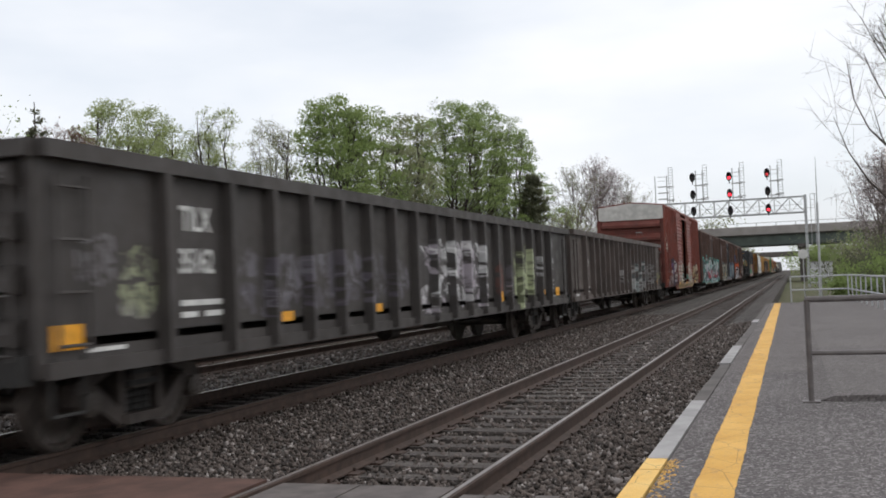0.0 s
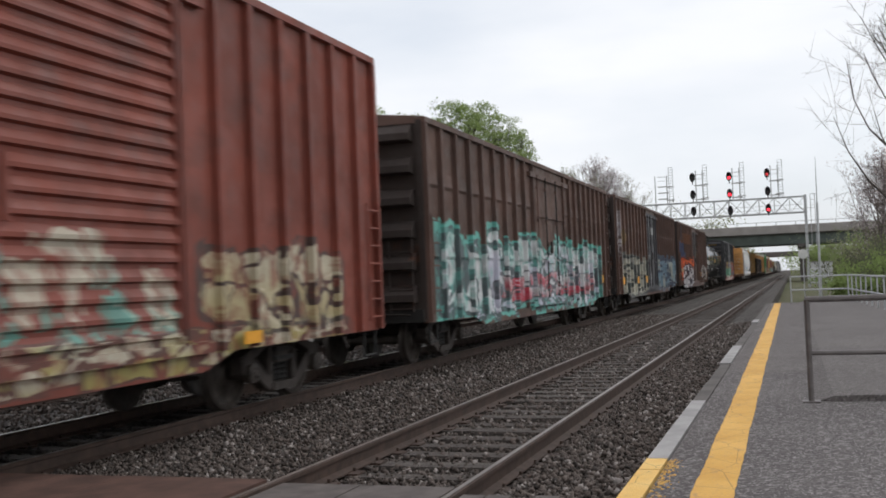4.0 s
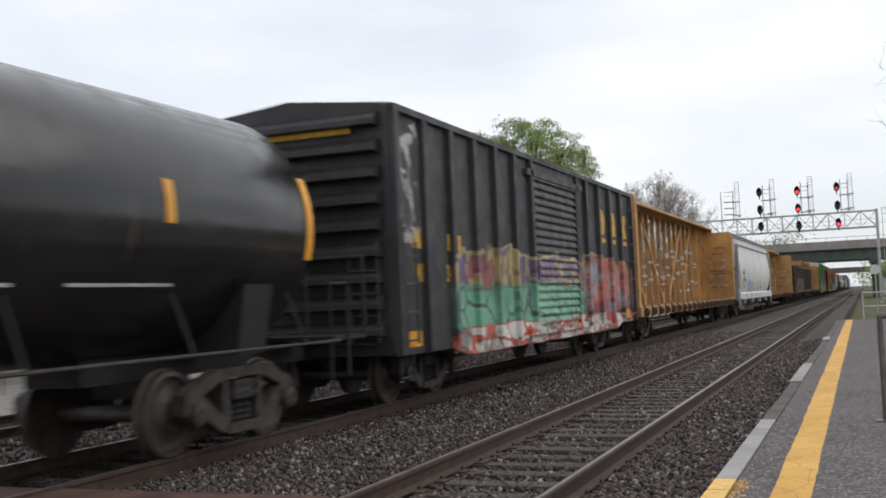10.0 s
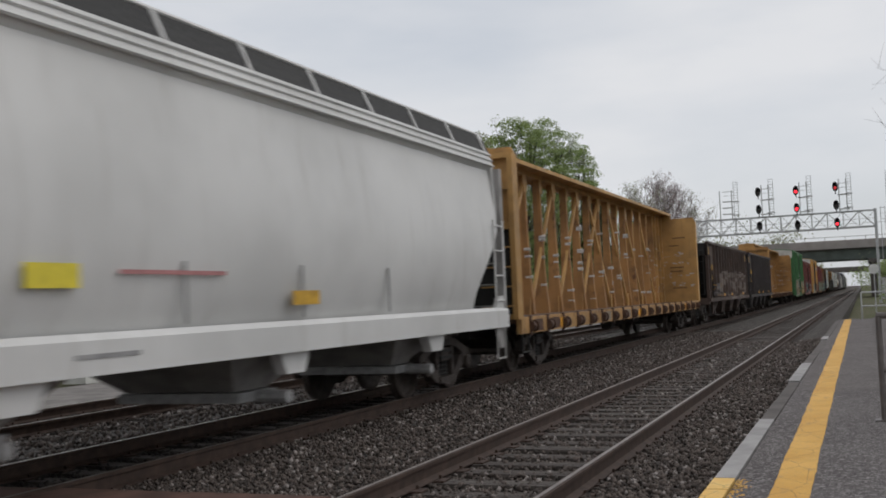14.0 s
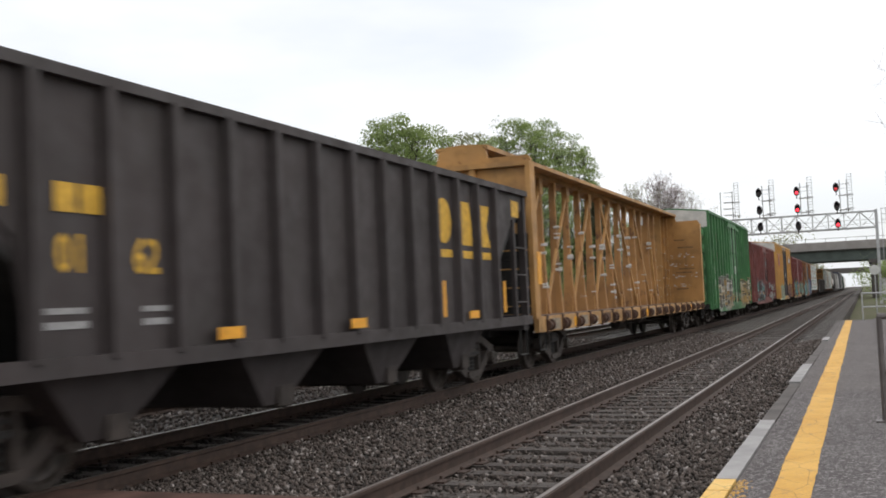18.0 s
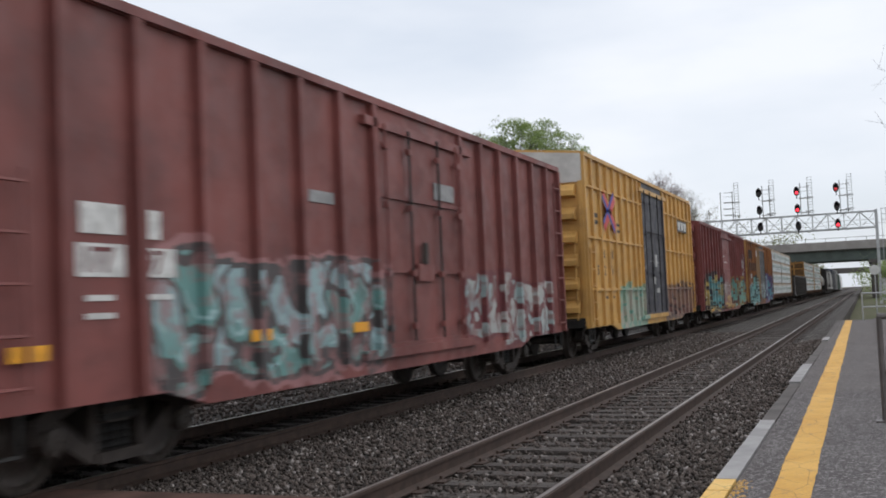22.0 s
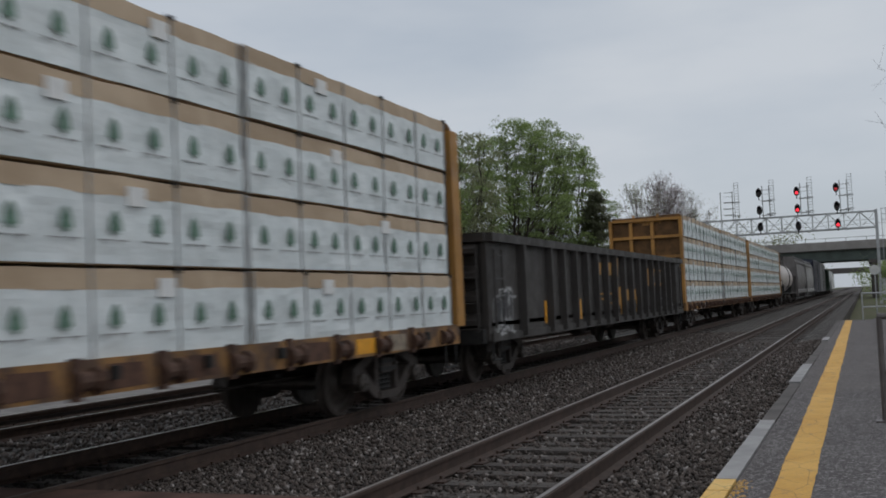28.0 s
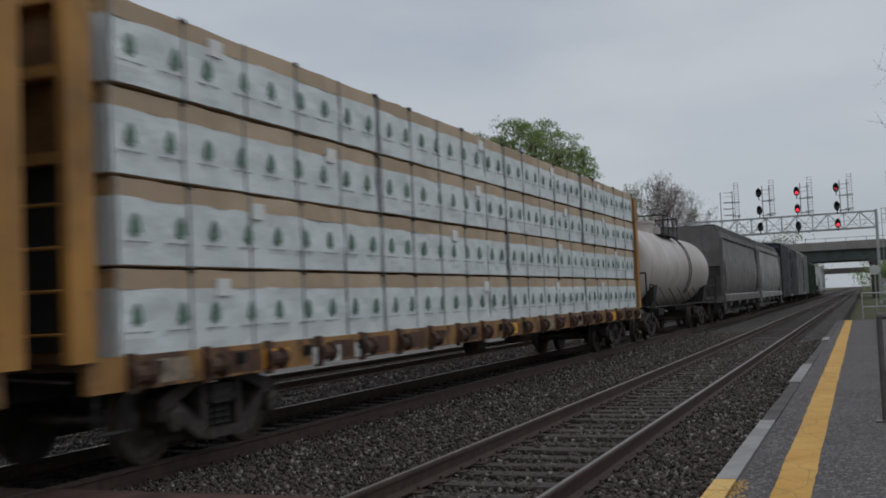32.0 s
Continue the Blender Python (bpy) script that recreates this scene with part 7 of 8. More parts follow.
def wavy_sheet(g, x, y0, y1, z0, z1, seed, amp=0.02, n=None):
    """A rumpled plastic sheet on the near face of a bundle."""
    n = n or max(8, int((y1 - y0) / 0.11))
    rows = 8
    vs = []
    for j in range(rows + 1):
        for i in range(n + 1):
            y, z = y0 + (y1 - y0) * i / n, z0 + (z1 - z0) * j / rows
            d = noise.noise((y * 1.7 + seed * 3, z * 3.2, seed * 1.3)) * amp + noise.noise((y * 5 + seed, z * 7, seed)) * amp * 0.5
            d -= max(0.0, 0.3 - abs(noise.noise((y * 1.1 + z * 2.3 + seed, z * 0.8 - y * 0.5, seed * 0.7)))) * amp * 0.9
            vs.append((x + 0.022 + d, y, z + (noise.noise((y * 2.2, seed, 3.0)) * 0.018 if j == rows else 0.0)))
    g.add(vs, [(j * (n + 1) + i, j * (n + 1) + i + 1, (j + 1) * (n + 1) + i + 1, (j + 1) * (n + 1) + i) for j in range(rows) for i in range(n)])
    return g


def bundle(ln, seed, h=0.80, dx=0.94):
    """One wrapped package of sawn boards, its base at the origin, its printed face towards +x."""
    b = thing("lumber_bundle", "white plastic-wrapped lumber package with green printed marks", "lumber", "lumber packages on the flat cars")
    part("timber", Geo().box(0.0, 0.02, 0.0, dx - 0.012, ln - 0.02, h - 0.012), LUMBER, b)
    g = wavy_sheet(Geo(), dx, 0, ln, 0.012, h * 0.78, seed)
    g.box(0.002, 0.0, 0.01, dx - 0.002, 0.016, h * 0.79).box(0.002, ln - 0.016, 0.01, dx - 0.002, ln, h * 0.79)
    part("plastic_wrap", g, WRAP, b)
    g = wavy_sheet(Geo(), dx - 0.003, 0, ln, h * 0.77, h, seed + 5, 0.006)
    g.box(0.0, 0.0, h - 0.012, dx, ln, h)
    part("kraft_cover", g, KRAFT, b)
    n = max(2, round(ln / 1.12))
    rnd = random.Random(seed)
    for k in range(n + 1):
        y = min(max(ln * k / n, 0.03), ln - 0.03)
        part("strap", Geo().box(dx + 0.005, y - 0.009, 0.0, dx + 0.036, y + 0.009, h + 0.006), STRAP, b)
        if k % 2:
            part("corner_guard", Geo().box(dx - 0.05, y - 0.03, h - 0.03, dx + 0.05, y + 0.03, h + 0.02), BLACK, b)
    g = Geo()
    step = 0.56
    q = int(ln / step)
    for k in range(q):
        y = (k + 0.5) * ln / q + rnd.uniform(-0.04, 0.04)
        z = h * 0.34
        q8 = 0.82
        shape = ((-0.035, 0), (0.035, 0), (0.035, 0.03), (0.1, 0.05), (0.075, 0.13), (0.085, 0.14), (0.03, 0.24), (0, 0.27), (-0.03, 0.24), (-0.085, 0.14), (-0.075, 0.13), (-0.1, 0.05), (-0.035, 0.03))
        part("green_mark", Geo().prism([(y + a * q8, z + c * q8) for a, c in shape], "x", dx + 0.036, dx + 0.044), GREENP, b, "green tree-shaped print")
    g = Geo()
    for k in range(q):
        y = (k + 0.5) * ln / q
        for j in range(2):
            g.box(dx + 0.036, y - 0.2 + j * 0.22, h * 0.27, dx + 0.042, y - 0.03 + j * 0.2, h * 0.285)
    tagged(part("small_print", g, GREYW, b), kind="stuff")
    yy = rnd.uniform(0.25, 0.75) * ln
    part("paper_label", Geo().box(dx + 0.012, yy, h * 0.68, dx + 0.048, yy + 0.24, h * 0.9), simple("paper_white", (0.75, 0.75, 0.74), 0.6, 0, 0.1, 5) if "paper_white" not in bpy.data.materials else bpy.data.materials["paper_white"], b)
    return b


PROTO = {}


def load_car(u, spans):
    """Four tiers of packages on both sides of the beam, along the given stretches."""
    for i, (a, b) in enumerate(spans):
        for tier in range(4):
            for side in (1, -1):
                key = (round(b - a, 2), (i + tier) % 3)
                m0 = pose(TRACK_X[1] + 0.33 + 0.016 * math.sin(i * 2.7 + tier * 1.9 + u), u + a + 0.02 * math.sin(tier * 2.1 + i), 1.09 + tier * 0.83) if side > 0 else pose(TRACK_X[1] - 0.33, u + b, 1.09 + tier * 0.83, 0, 0, 180)
                if key in PROTO:
                    ob = copy_thing(PROTO[key], m0)
                else:
                    ob = PROTO[key] = bundle(b - a, 3.0 + 7 * key[1] + a)
                    ob.matrix_basis = m0
                LOADS.append((ob, m0))


LOADED = paint("loaded_centerbeam_paint", (0.42, 0.21, 0.05), 0.55, 0.3, (0.11, 0.05, 0.025), 0.4, seed=22.0, grime=(0.08, 0.05, 0.03))
SILL_OLD = paint("rusty_sill_paint", (0.30, 0.155, 0.05), 0.65, 0.75, (0.07, 0.04, 0.028), 0.6, seed=30.0, grime=(0.05, 0.035, 0.028))
for u, L, spans, lab in ((383.0, 23.4, ((0.45, 6.0), (6.05, 11.7), (12.3, 17.2), (17.25, 23.1)), "yellow centre-beam flat car loaded with wrapped lumber"),
                         (429.45, 23.1, ((0.45, 5.8), (5.85, 11.1), (11.9, 17.35), (17.4, 22.8)), "yellow centre-beam flat car stacked with wrapped lumber"),
                         (453.4, 23.4, ((0.45, 6.0), (6.05, 11.5), (11.55, 17.2), (17.25, 23.1)), "yellow centre-beam flat car carrying wrapped lumber")):
    car = centerbeam(lab, u, L, LOADED, DECK, zt=4.2, chord=-0.03, sill_mat=SILL_OLD, w=1.28)
    bars([(3.9, 4.6, 0.8, 1.0), (5.0, 5.6, 0.82, 1.0)], WHITE, car, 1.334)
    load_car(u, spans)

mat = paint("black_gondola_paint", (0.044, 0.039, 0.036), 0.6, 0.06, streak=0.2, seed=23.0,
            tags=((0.2, 1.3, 0.9, 1.6, (0.05, 0.05, 0.055), (0.05, 0.05, 0.055), (0.4, 0.4, 0.4), None, 0.3),))
car = gondola("black gondola with amber blocks of lettering on its ribs", 407.3, 20.0, 2.6, mat, 17, p0=3.55)
DULLGOLD = simple("dull_amber_paint", (0.40, 0.215, 0.06), 0.65, 0, 0.3, 7)
for y, z, w, h in ((7.85, 1.98, 0.3, 0.22), (8.7, 1.98, 0.55, 0.24), (9.5, 1.98, 0.2, 0.3), (9.85, 1.98, 0.2, 0.34), (9.95, 1.2, 0.45, 0.36), (10.95, 1.32, 0.48, 0.22), (12.0, 1.32, 0.48, 0.22)):
    w, h = w * 1.2, h * 1.35
    part("emblem", Geo().prism([(y, z), (y + w, z), (y + w + 0.1, z + h), (y + 0.1, z + h)], "x", 1.522, 1.528), DULLGOLD, car, "amber slanted lettering as plain blocks")
part("emblem_panel", Geo().box(1.522, 14.1, 1.72, 1.528, 16.5, 2.22), DULLGOLD, car, "amber emblem panel with dark slanted shapes")
for y in (14.3, 15.05, 15.8):
    part("emblem", Geo().prism([(y, 1.8), (y + 0.35, 1.8), (y + 0.6, 2.14), (y + 0.1, 2.14)], "x", 1.529, 1.533), DARKT, car)
bars([(7.9, 9.3, 1.5, 1.54), (8.0, 8.7, 1.38, 1.42), (8.7, 9.3, 1.26, 1.3)], DULLGOLD, car, 1.526, "emblem")
bars([(1.2, 1.5, 1.5, 1.55), (17.6, 17.9, 1.9, 1.95), (17.6, 17.9, 1.75, 1.8), (17.6, 17.9, 1.6, 1.65), (16.0, 16.8, 1.0, 1.04), (16.0, 16.8, 1.3, 1.34), (16.0, 16.05, 1.0, 1.34), (16.75, 16.8, 1.0, 1.34), (18.0, 18.6, 1.05, 1.14), (18.0, 18.8, 0.96, 1.0), (5.6, 5.9, 2.0, 2.2)], GREYW, car, 1.526)
for y in (3.3, 6.05, 10.3, 12.3, 14.55, 17.9):
    part("reflector", Geo().box(1.522, y, 0.98, 1.53, y + 0.13, 1.42), REFLECT, car, "amber reflective strip")

# ---------------------------------------------------------------- tail seen far off
m = Mat("cream_tank_paint", 0.4)
col = m.mix(m.ramp(m.noise(0.9, 4), 0.3, 0.75), (0.42, 0.37, 0.34), (0.55, 0.5, 0.47))
col = m.mix(m.ramp(m.noise(1.0, 4, m.vec((3, 3, 0.35))), 0.5, 0.8, 0, 0.5), col, (0.2, 0.15, 0.13))
car = tank_car("grimy off-white tank car with a top railing", 477.2, 15.8, m.done(col), 1.36, 2.36)
GREYH = paint("grey_hopper_paint", (0.17, 0.155, 0.15), 0.5, 0.15, seed=24.0)
covered_hopper("dark grey covered hopper with a roof walk", 495.0, 16.6, GREYH, 4.1, end_mat=GREYH)
covered_hopper("light grey covered hopper behind a boxcar end", 513.0, 17.0, paint("pale_hopper_paint", (0.3, 0.29, 0.28), 0.5, 0.12, seed=25.0), 4.1)
boxcar("dark slate high boxcar with plain sides", 531.5, 18.4, 4.9, 0.8, paint("slate_paint", (0.16, 0.16, 0.17), 0.55, 0.1, seed=26.0), (6, 6), (7.5, 10.8), end_mat=paint("navy_end_paint", (0.02, 0.025, 0.05), 0.55, 0.05, seed=27.0), nrib=6)
boxcar("pale grey high boxcar with plain sides", 551.5, 18.4, 4.9, 0.8, paint("pale_grey_paint", (0.34, 0.34, 0.33), 0.55, 0.1, seed=28.0), (6, 6), (7.5, 10.8), nrib=6)
boxcar("dark green boxcar at the tail", 571.5, 18.4, 4.3, 0.8, paint("dark_green_paint", (0.05, 0.09, 0.06), 0.55, 0.1, seed=29.0), (6, 6), (7.5, 10.8), nrib=6)
tank_car("white tank car at the tail", 591.5, 16.0, HOPPER_WHITE, 1.36, 2.36)
covered_hopper("white covered hopper at the tail", 609.0, 17.0, HOPPER_WHITE, 4.1)
# ---------------------------------------------------------------- trees
m = Mat("bark", 0.9)
col = m.mix(m.ramp(m.noise(2.5, 4, m.vec((3, 3, 0.6))), 0.3, 0.7), (0.034, 0.027, 0.022), (0.085, 0.07, 0.06))
m.bump(m.noise(6, 4, m.vec((4, 4, 0.7))), 0.6, 0.03)
BARK = m.done(col)
BARKPALE = simple("pale_twig_bark", (0.17, 0.14, 0.135), 0.9, 0, 0.3, 3)


def leaf_mat(name, a, b):
    m = Mat(name, 0.7)
    col = m.mix(m.island(), a, b)
    col = m.mix(m.ramp(m.noise(0.35, 3), 0.35, 0.7, 0, 0.6), col, dim(a, 0.62))
    tl = m.t.nodes.new("ShaderNodeBsdfTranslucent")
    m.put(tl.inputs["Color"], m.mix(0.5, col, dim(b, 1.3)))
    ms = m.t.nodes.new("ShaderNodeMixShader")
    ms.inputs[0].default_value = 0.5
    m.t.links.new(m.b.outputs[0], ms.inputs[1])
    m.t.links.new(tl.outputs[0], ms.inputs[2])
    m.t.links.new(ms.outputs[0], m.t.nodes["Material Output"].inputs["Surface"])
    return m.done(col)


SPRING = leaf_mat("spring_leaves", (0.23, 0.28, 0.11), (0.37, 0.42, 0.19))
MID = leaf_mat("green_leaves", (0.155, 0.215, 0.07), (0.28, 0.36, 0.13))
OLIVE = leaf_mat("olive_leaves", (0.19, 0.21, 0.115), (0.31, 0.325, 0.19))
DARKN = leaf_mat("conifer_needles", (0.10, 0.11, 0.065), (0.165, 0.17, 0.105))
RUSSET = leaf_mat("russet_buds", (0.13, 0.08, 0.06), (0.2, 0.125, 0.09))
BLOSSOM = leaf_mat("pale_blossom", (0.42, 0.36, 0.36), (0.58, 0.52, 0.52))


def tubes(p, q, r0, r1, sides=4):
    """Many straight tapered tubes at once: vertices and faces."""
    n = len(p)
    d = q - p
    d = d / np.maximum(np.linalg.norm(d, axis=1, keepdims=True), 1e-6)
    u = np.cross(d, np.where(np.abs(d[:, 2:3]) < 0.9, [[0.0, 0.0, 1.0]], [[1.0, 0.0, 0.0]]))
    u /= np.linalg.norm(u, axis=1, keepdims=True)
    w = np.cross(d, u)
    a = np.arange(sides) * math.tau / sides
    ring = u[:, None] * np.cos(a)[None, :, None] + w[:, None] * np.sin(a)[None, :, None]
    v = np.concatenate([p[:, None] + ring * r0[:, None, None], q[:, None] + ring * r1[:, None, None]], 1).reshape(-1, 3)
    k = np.arange(sides)
    f = np.stack([k, (k + 1) % sides, sides + (k + 1) % sides, sides + k], 1)
    return v, (f[None] + (np.arange(n) * 2 * sides)[:, None, None]).reshape(-1, 4)


def gather(sets):
    vs, fs, o = [], [], 0
    for v, f in sets:
        vs.append(v)
        fs.append(f + o)
        o += len(v)
    return np.concatenate(vs), np.concatenate(fs)


def curves(p0, p1, bend, r0, r1, seg=3, sides=3):
    """Bowed branches from p0 to p1; returns tubes and points along them."""
    mid = (p0 + p1) / 2 + bend
    pts = [((1 - t) ** 2) * p0 + 2 * t * (1 - t) * mid + t * t * p1 for t in np.linspace(0, 1, seg + 1)]
    rr = [r0 + (r1 - r0) * t for t in np.linspace(0, 1, seg + 1)]
    return [tubes(pts[k], pts[k + 1], rr[k], rr[k + 1], sides) for k in range(seg)], np.stack(pts, 1)


def offshoots(rnd, pts, per, lo, ratio, r, up=0.25, out=0.8):
    """Smaller branches that leave the given ones."""
    n, s = pts.shape[:2]
    t = rnd.uniform(lo, 1, (n, per)) * (s - 1)
    i = np.minimum(t.astype(int), s - 2)
    fr = (t - i)[..., None]
    row = np.arange(n)[:, None]
    p = pts[row, i] * (1 - fr) + pts[row, i + 1] * fr
    d = pts[row, i + 1] - pts[row, i]
    d /= np.maximum(np.linalg.norm(d, axis=2, keepdims=True), 1e-6)
    ln = np.linalg.norm(pts[:, -1] - pts[:, 0], axis=1)[:, None, None] * ratio * rnd.uniform(0.5, 1.2, (n, per, 1))
    g = rnd.normal(0, 1, (n, per, 3))
    g /= np.linalg.norm(g, axis=2, keepdims=True)
    d = d * 0.6 + g * out + [0, 0, up]
    d /= np.linalg.norm(d, axis=2, keepdims=True)
    p, q = p.reshape(-1, 3), (p + d * ln).reshape(-1, 3)
    bend = rnd.normal(0, 0.06, p.shape) * ln.reshape(-1, 1)
    return curves(p, q, bend, np.full(len(p), r), np.full(len(p), r * 0.45), 2)


def tree(kind, label, x, y, h, wide, seed, leaf=None, limbs=60, twigs=(7, 5), per=5, size=0.13, scatter=0.16, low=0.28, lean=(0, 0), bark=None, z=-0.62, base=None, shape=0.7, thick=0.013, fill=0.5):
    """A trunk, limbs that reach into a lobed crown, two orders of twigs, and small leaves on them."""
    rnd = np.random.default_rng(seed)
    t = thing(kind, label, "tree", "trees along the line", at=(x, y, z))
    r0 = base or h * 0.014
    zs = np.linspace(0, h * 0.86, 8)
    way = np.stack([lean[0] * zs + np.cumsum(rnd.normal(0, 0.012 * h, 8)) * (zs > 0), lean[1] * zs + np.cumsum(rnd.normal(0, 0.012 * h, 8)) * (zs > 0), zs], 1)
    rad = r0 * (1 - zs / (h * 0.9)) ** 0.8 + 0.015
    part("trunk", raw_mesh("trunk", *gather([tubes(way[k:k + 1], way[k + 1:k + 2], rad[k:k + 1], rad[k + 1:k + 2], 8) for k in range(7)])), bark or BARK, t)
    # ends of the limbs inside the crown
    f = low + (1 - low) * rnd.uniform(0.04, 1, limbs) ** 0.7
    prof = np.sqrt(np.clip(1 - (np.abs((f - low) / (1 - low) - 0.45) / 0.56) ** 3.4, 0.02, 1))
    a = rnd.uniform(0, math.tau, limbs)
    ph = rnd.uniform(0, math.tau, 4)
    lobes = 0.86 + 0.16 * np.sin(2 * a + ph[0] + f * 5) + 0.13 * np.sin(3 * a + ph[1] - f * 9) + 0.1 * np.sin(5 * a + ph[2] + f * 14)
    rr = wide / 2 * prof * lobes * rnd.uniform(0.05, 1, limbs) ** fill
    off = np.stack([np.interp(f * h, zs, way[:, 0]), np.interp(f * h, zs, way[:, 1])], 1)
    end = np.stack([off[:, 0] + np.cos(a) * rr, off[:, 1] + np.sin(a) * rr, f * h * 0.94], 1)
    zb = np.clip(end[:, 2] - rr * rnd.uniform(0.6, 1.3, limbs) - h * rnd.uniform(0.03, 0.2, limbs), h * low * 0.7, h * 0.84)
    start = np.stack([np.interp(zb, zs, way[:, 0]), np.interp(zb, zs, way[:, 1]), zb], 1)
    ln = np.linalg.norm(end - start, axis=1)
    bend = np.stack([np.cos(a), np.sin(a), np.full(limbs, -0.3)], 1) * (ln * 0.13)[:, None] + rnd.normal(0, 0.07, (limbs, 3)) * ln[:, None]
    sets, pts = curves(start, end, bend, np.interp(zb, zs, rad) * 0.42 + 0.012, np.full(limbs, thick * 1.2), 4, 4)
    s2, pts2 = offshoots(rnd, pts, twigs[0], 0.35, 0.34, thick)
    s3, pts3 = offshoots(rnd, pts2, twigs[1], 0.3, 0.55, thick * 0.6)
    part("branchwork", raw_mesh("branchwork", *gather(sets + s2 + s3)), bark or BARK, t)
    if leaf:
        tips = np.concatenate([pts3[:, 1], pts3[:, 2]])
        tips = tips[tips[:, 2] < h * 0.985]
        v, fc = leaf_cloud(tips, seed, per, size, scatter)
        part("crown", raw_mesh("crown", v, fc), leaf, t)
    return t


def tufted_tree(kind, label, x, y, h, wide, seed, leaf, tufts=90, sep=0.8, puff=0.5, per=80, size=0.085, low=0.25, stems=3, thick=0.014, bark=None, twigs=6, z=-0.62):
    """A tree of several rising stems whose limbs end in separate tufts of leaves, with sky between them."""
    rnd = np.random.default_rng(seed)
    t = thing(kind, label, "tree", "trees along the line", at=(x, y, z))
    bark = bark or BARK
    fork = h * rnd.uniform(0.14, 0.22)
    r0 = h * 0.0115
    tr = [tubes(np.array([[0.0, 0.0, 0.0]]), np.array([[0.0, 0.0, fork * 1.04]]), np.array([r0 * 1.25]), np.array([r0]), 8)]
    axes = []
    for k in range(stems):
        a = math.tau * (k + rnd.uniform(-0.25, 0.25)) / stems
        top = np.array([math.cos(a) * wide * rnd.uniform(0.14, 0.24), math.sin(a) * wide * rnd.uniform(0.14, 0.24), h * rnd.uniform(0.80, 0.93)])
        ts = np.linspace(0, 1, 9)[:, None]
        way = np.array([0, 0, fork]) + (top - [0, 0, fork]) * np.concatenate([ts ** 0.75, ts ** 0.75, ts], 1) + rnd.normal(0, 0.008 * h, (9, 3)) * (ts > 0)
        rad = r0 * 0.72 * (1 - ts[:, 0]) ** 0.8 + 0.016
        tr += [tubes(way[i:i + 1], way[i + 1:i + 2], rad[i:i + 1], rad[i + 1:i + 2], 7) for i in range(8)]
        axes.append((way, rad))
    part("trunk", raw_mesh("trunk", *gather(tr)), bark, t)
    # tuft centres, kept apart, inside a lobed crown
    ph = rnd.uniform(0, math.tau, 5)
    ctr = []
    for _ in range(tufts * 40):
        f = low + (1 - low) * rnd.uniform(0.0, 1.0)
        g = (f - low) / (1 - low)
        a = rnd.uniform(0, math.tau)
        prof = math.sqrt(max(0.03, 1 - (abs(g - 0.42) / 0.60) ** 2.8))
        lobe = 0.84 + 0.16 * math.sin(2 * a + ph[0] + f * 7) + 0.14 * math.sin(3 * a + ph[1] - f * 11) + 0.12 * math.sin(5 * a + ph[2] + f * 17)
        r = wide / 2 * prof * lobe * rnd.uniform(0.02, 1) ** 0.45
        p = np.array([math.cos(a) * r, math.sin(a) * r, h * (f - 0.03 * (r / wide)) * 0.975])
        if all(((p - q) ** 2).sum() > sep * sep for q in ctr):
            ctr.append(p)
            if len(ctr) >= tufts:
                break
    ctr = np.array(ctr)
    n = len(ctr)
    start, r1 = np.zeros((n, 3)), np.zeros(n)
    for i, p in enumerate(ctr):
        best = None
        for way, rad in axes:
            zb = np.clip(p[2] - np.hypot(p[0], p[1]) * 0.75 - 0.06 * h * rnd.uniform(0.3, 1), fork * 1.1, way[-2, 2])
            q = np.array([np.interp(zb, way[:, 2], way[:, 0]), np.interp(zb, way[:, 2], way[:, 1]), zb])
            d = ((p - q) ** 2).sum()
            if best is None or d < best:
                best, start[i], r1[i] = d, q, np.interp(zb, way[:, 2], rad) * 0.3 + 0.008
    ln = np.linalg.norm(ctr - start, axis=1)
    bend = np.stack([np.zeros(n), np.zeros(n), -0.12 * ln], 1) + rnd.normal(0, 0.06, (n, 3)) * ln[:, None]
    sets, pts = curves(start, ctr, bend, r1, np.full(n, thick), 4, 4)
    s2, pts2 = offshoots(rnd, pts, twigs, 0.45, 0.26, thick * 0.75)
    s3, pts3 = offshoots(rnd, pts2, 3, 0.3, 0.5, thick * 0.5)
    part("branchwork", raw_mesh("branchwork", *gather(sets + s2 + s3)), bark, t)
    # leaves crowd round each tuft, thicker above than below
    k = rnd.uniform(0.45, 1.35, n)
    m_ = np.maximum(3, (per * k ** 2).astype(int))
    c = np.repeat(ctr, m_, 0)
    sc = np.repeat(k, m_)[:, None] * puff
    d = rnd.normal(0, 1, c.shape)
    d /= np.maximum(np.linalg.norm(d, axis=1, keepdims=True), 1e-6)
    d *= rnd.uniform(0.1, 1, (len(c), 1)) ** 0.5
    d[:, 2] = np.abs(d[:, 2]) * np.where(rnd.uniform(0, 1, len(c)) < 0.72, 0.75, -0.35)
    pos = c + d * sc * (1.25, 1.25, 1.0)
    tips = pts3[:, 2]
    extra = tips[rnd.uniform(0, 1, len(tips)) < 0.5]
    v, f = leaf_cloud(np.concatenate([pos, extra]), seed, 1, size, size * 0.3)
    part("crown", raw_mesh("crown", v, f), leaf, t)
    return t


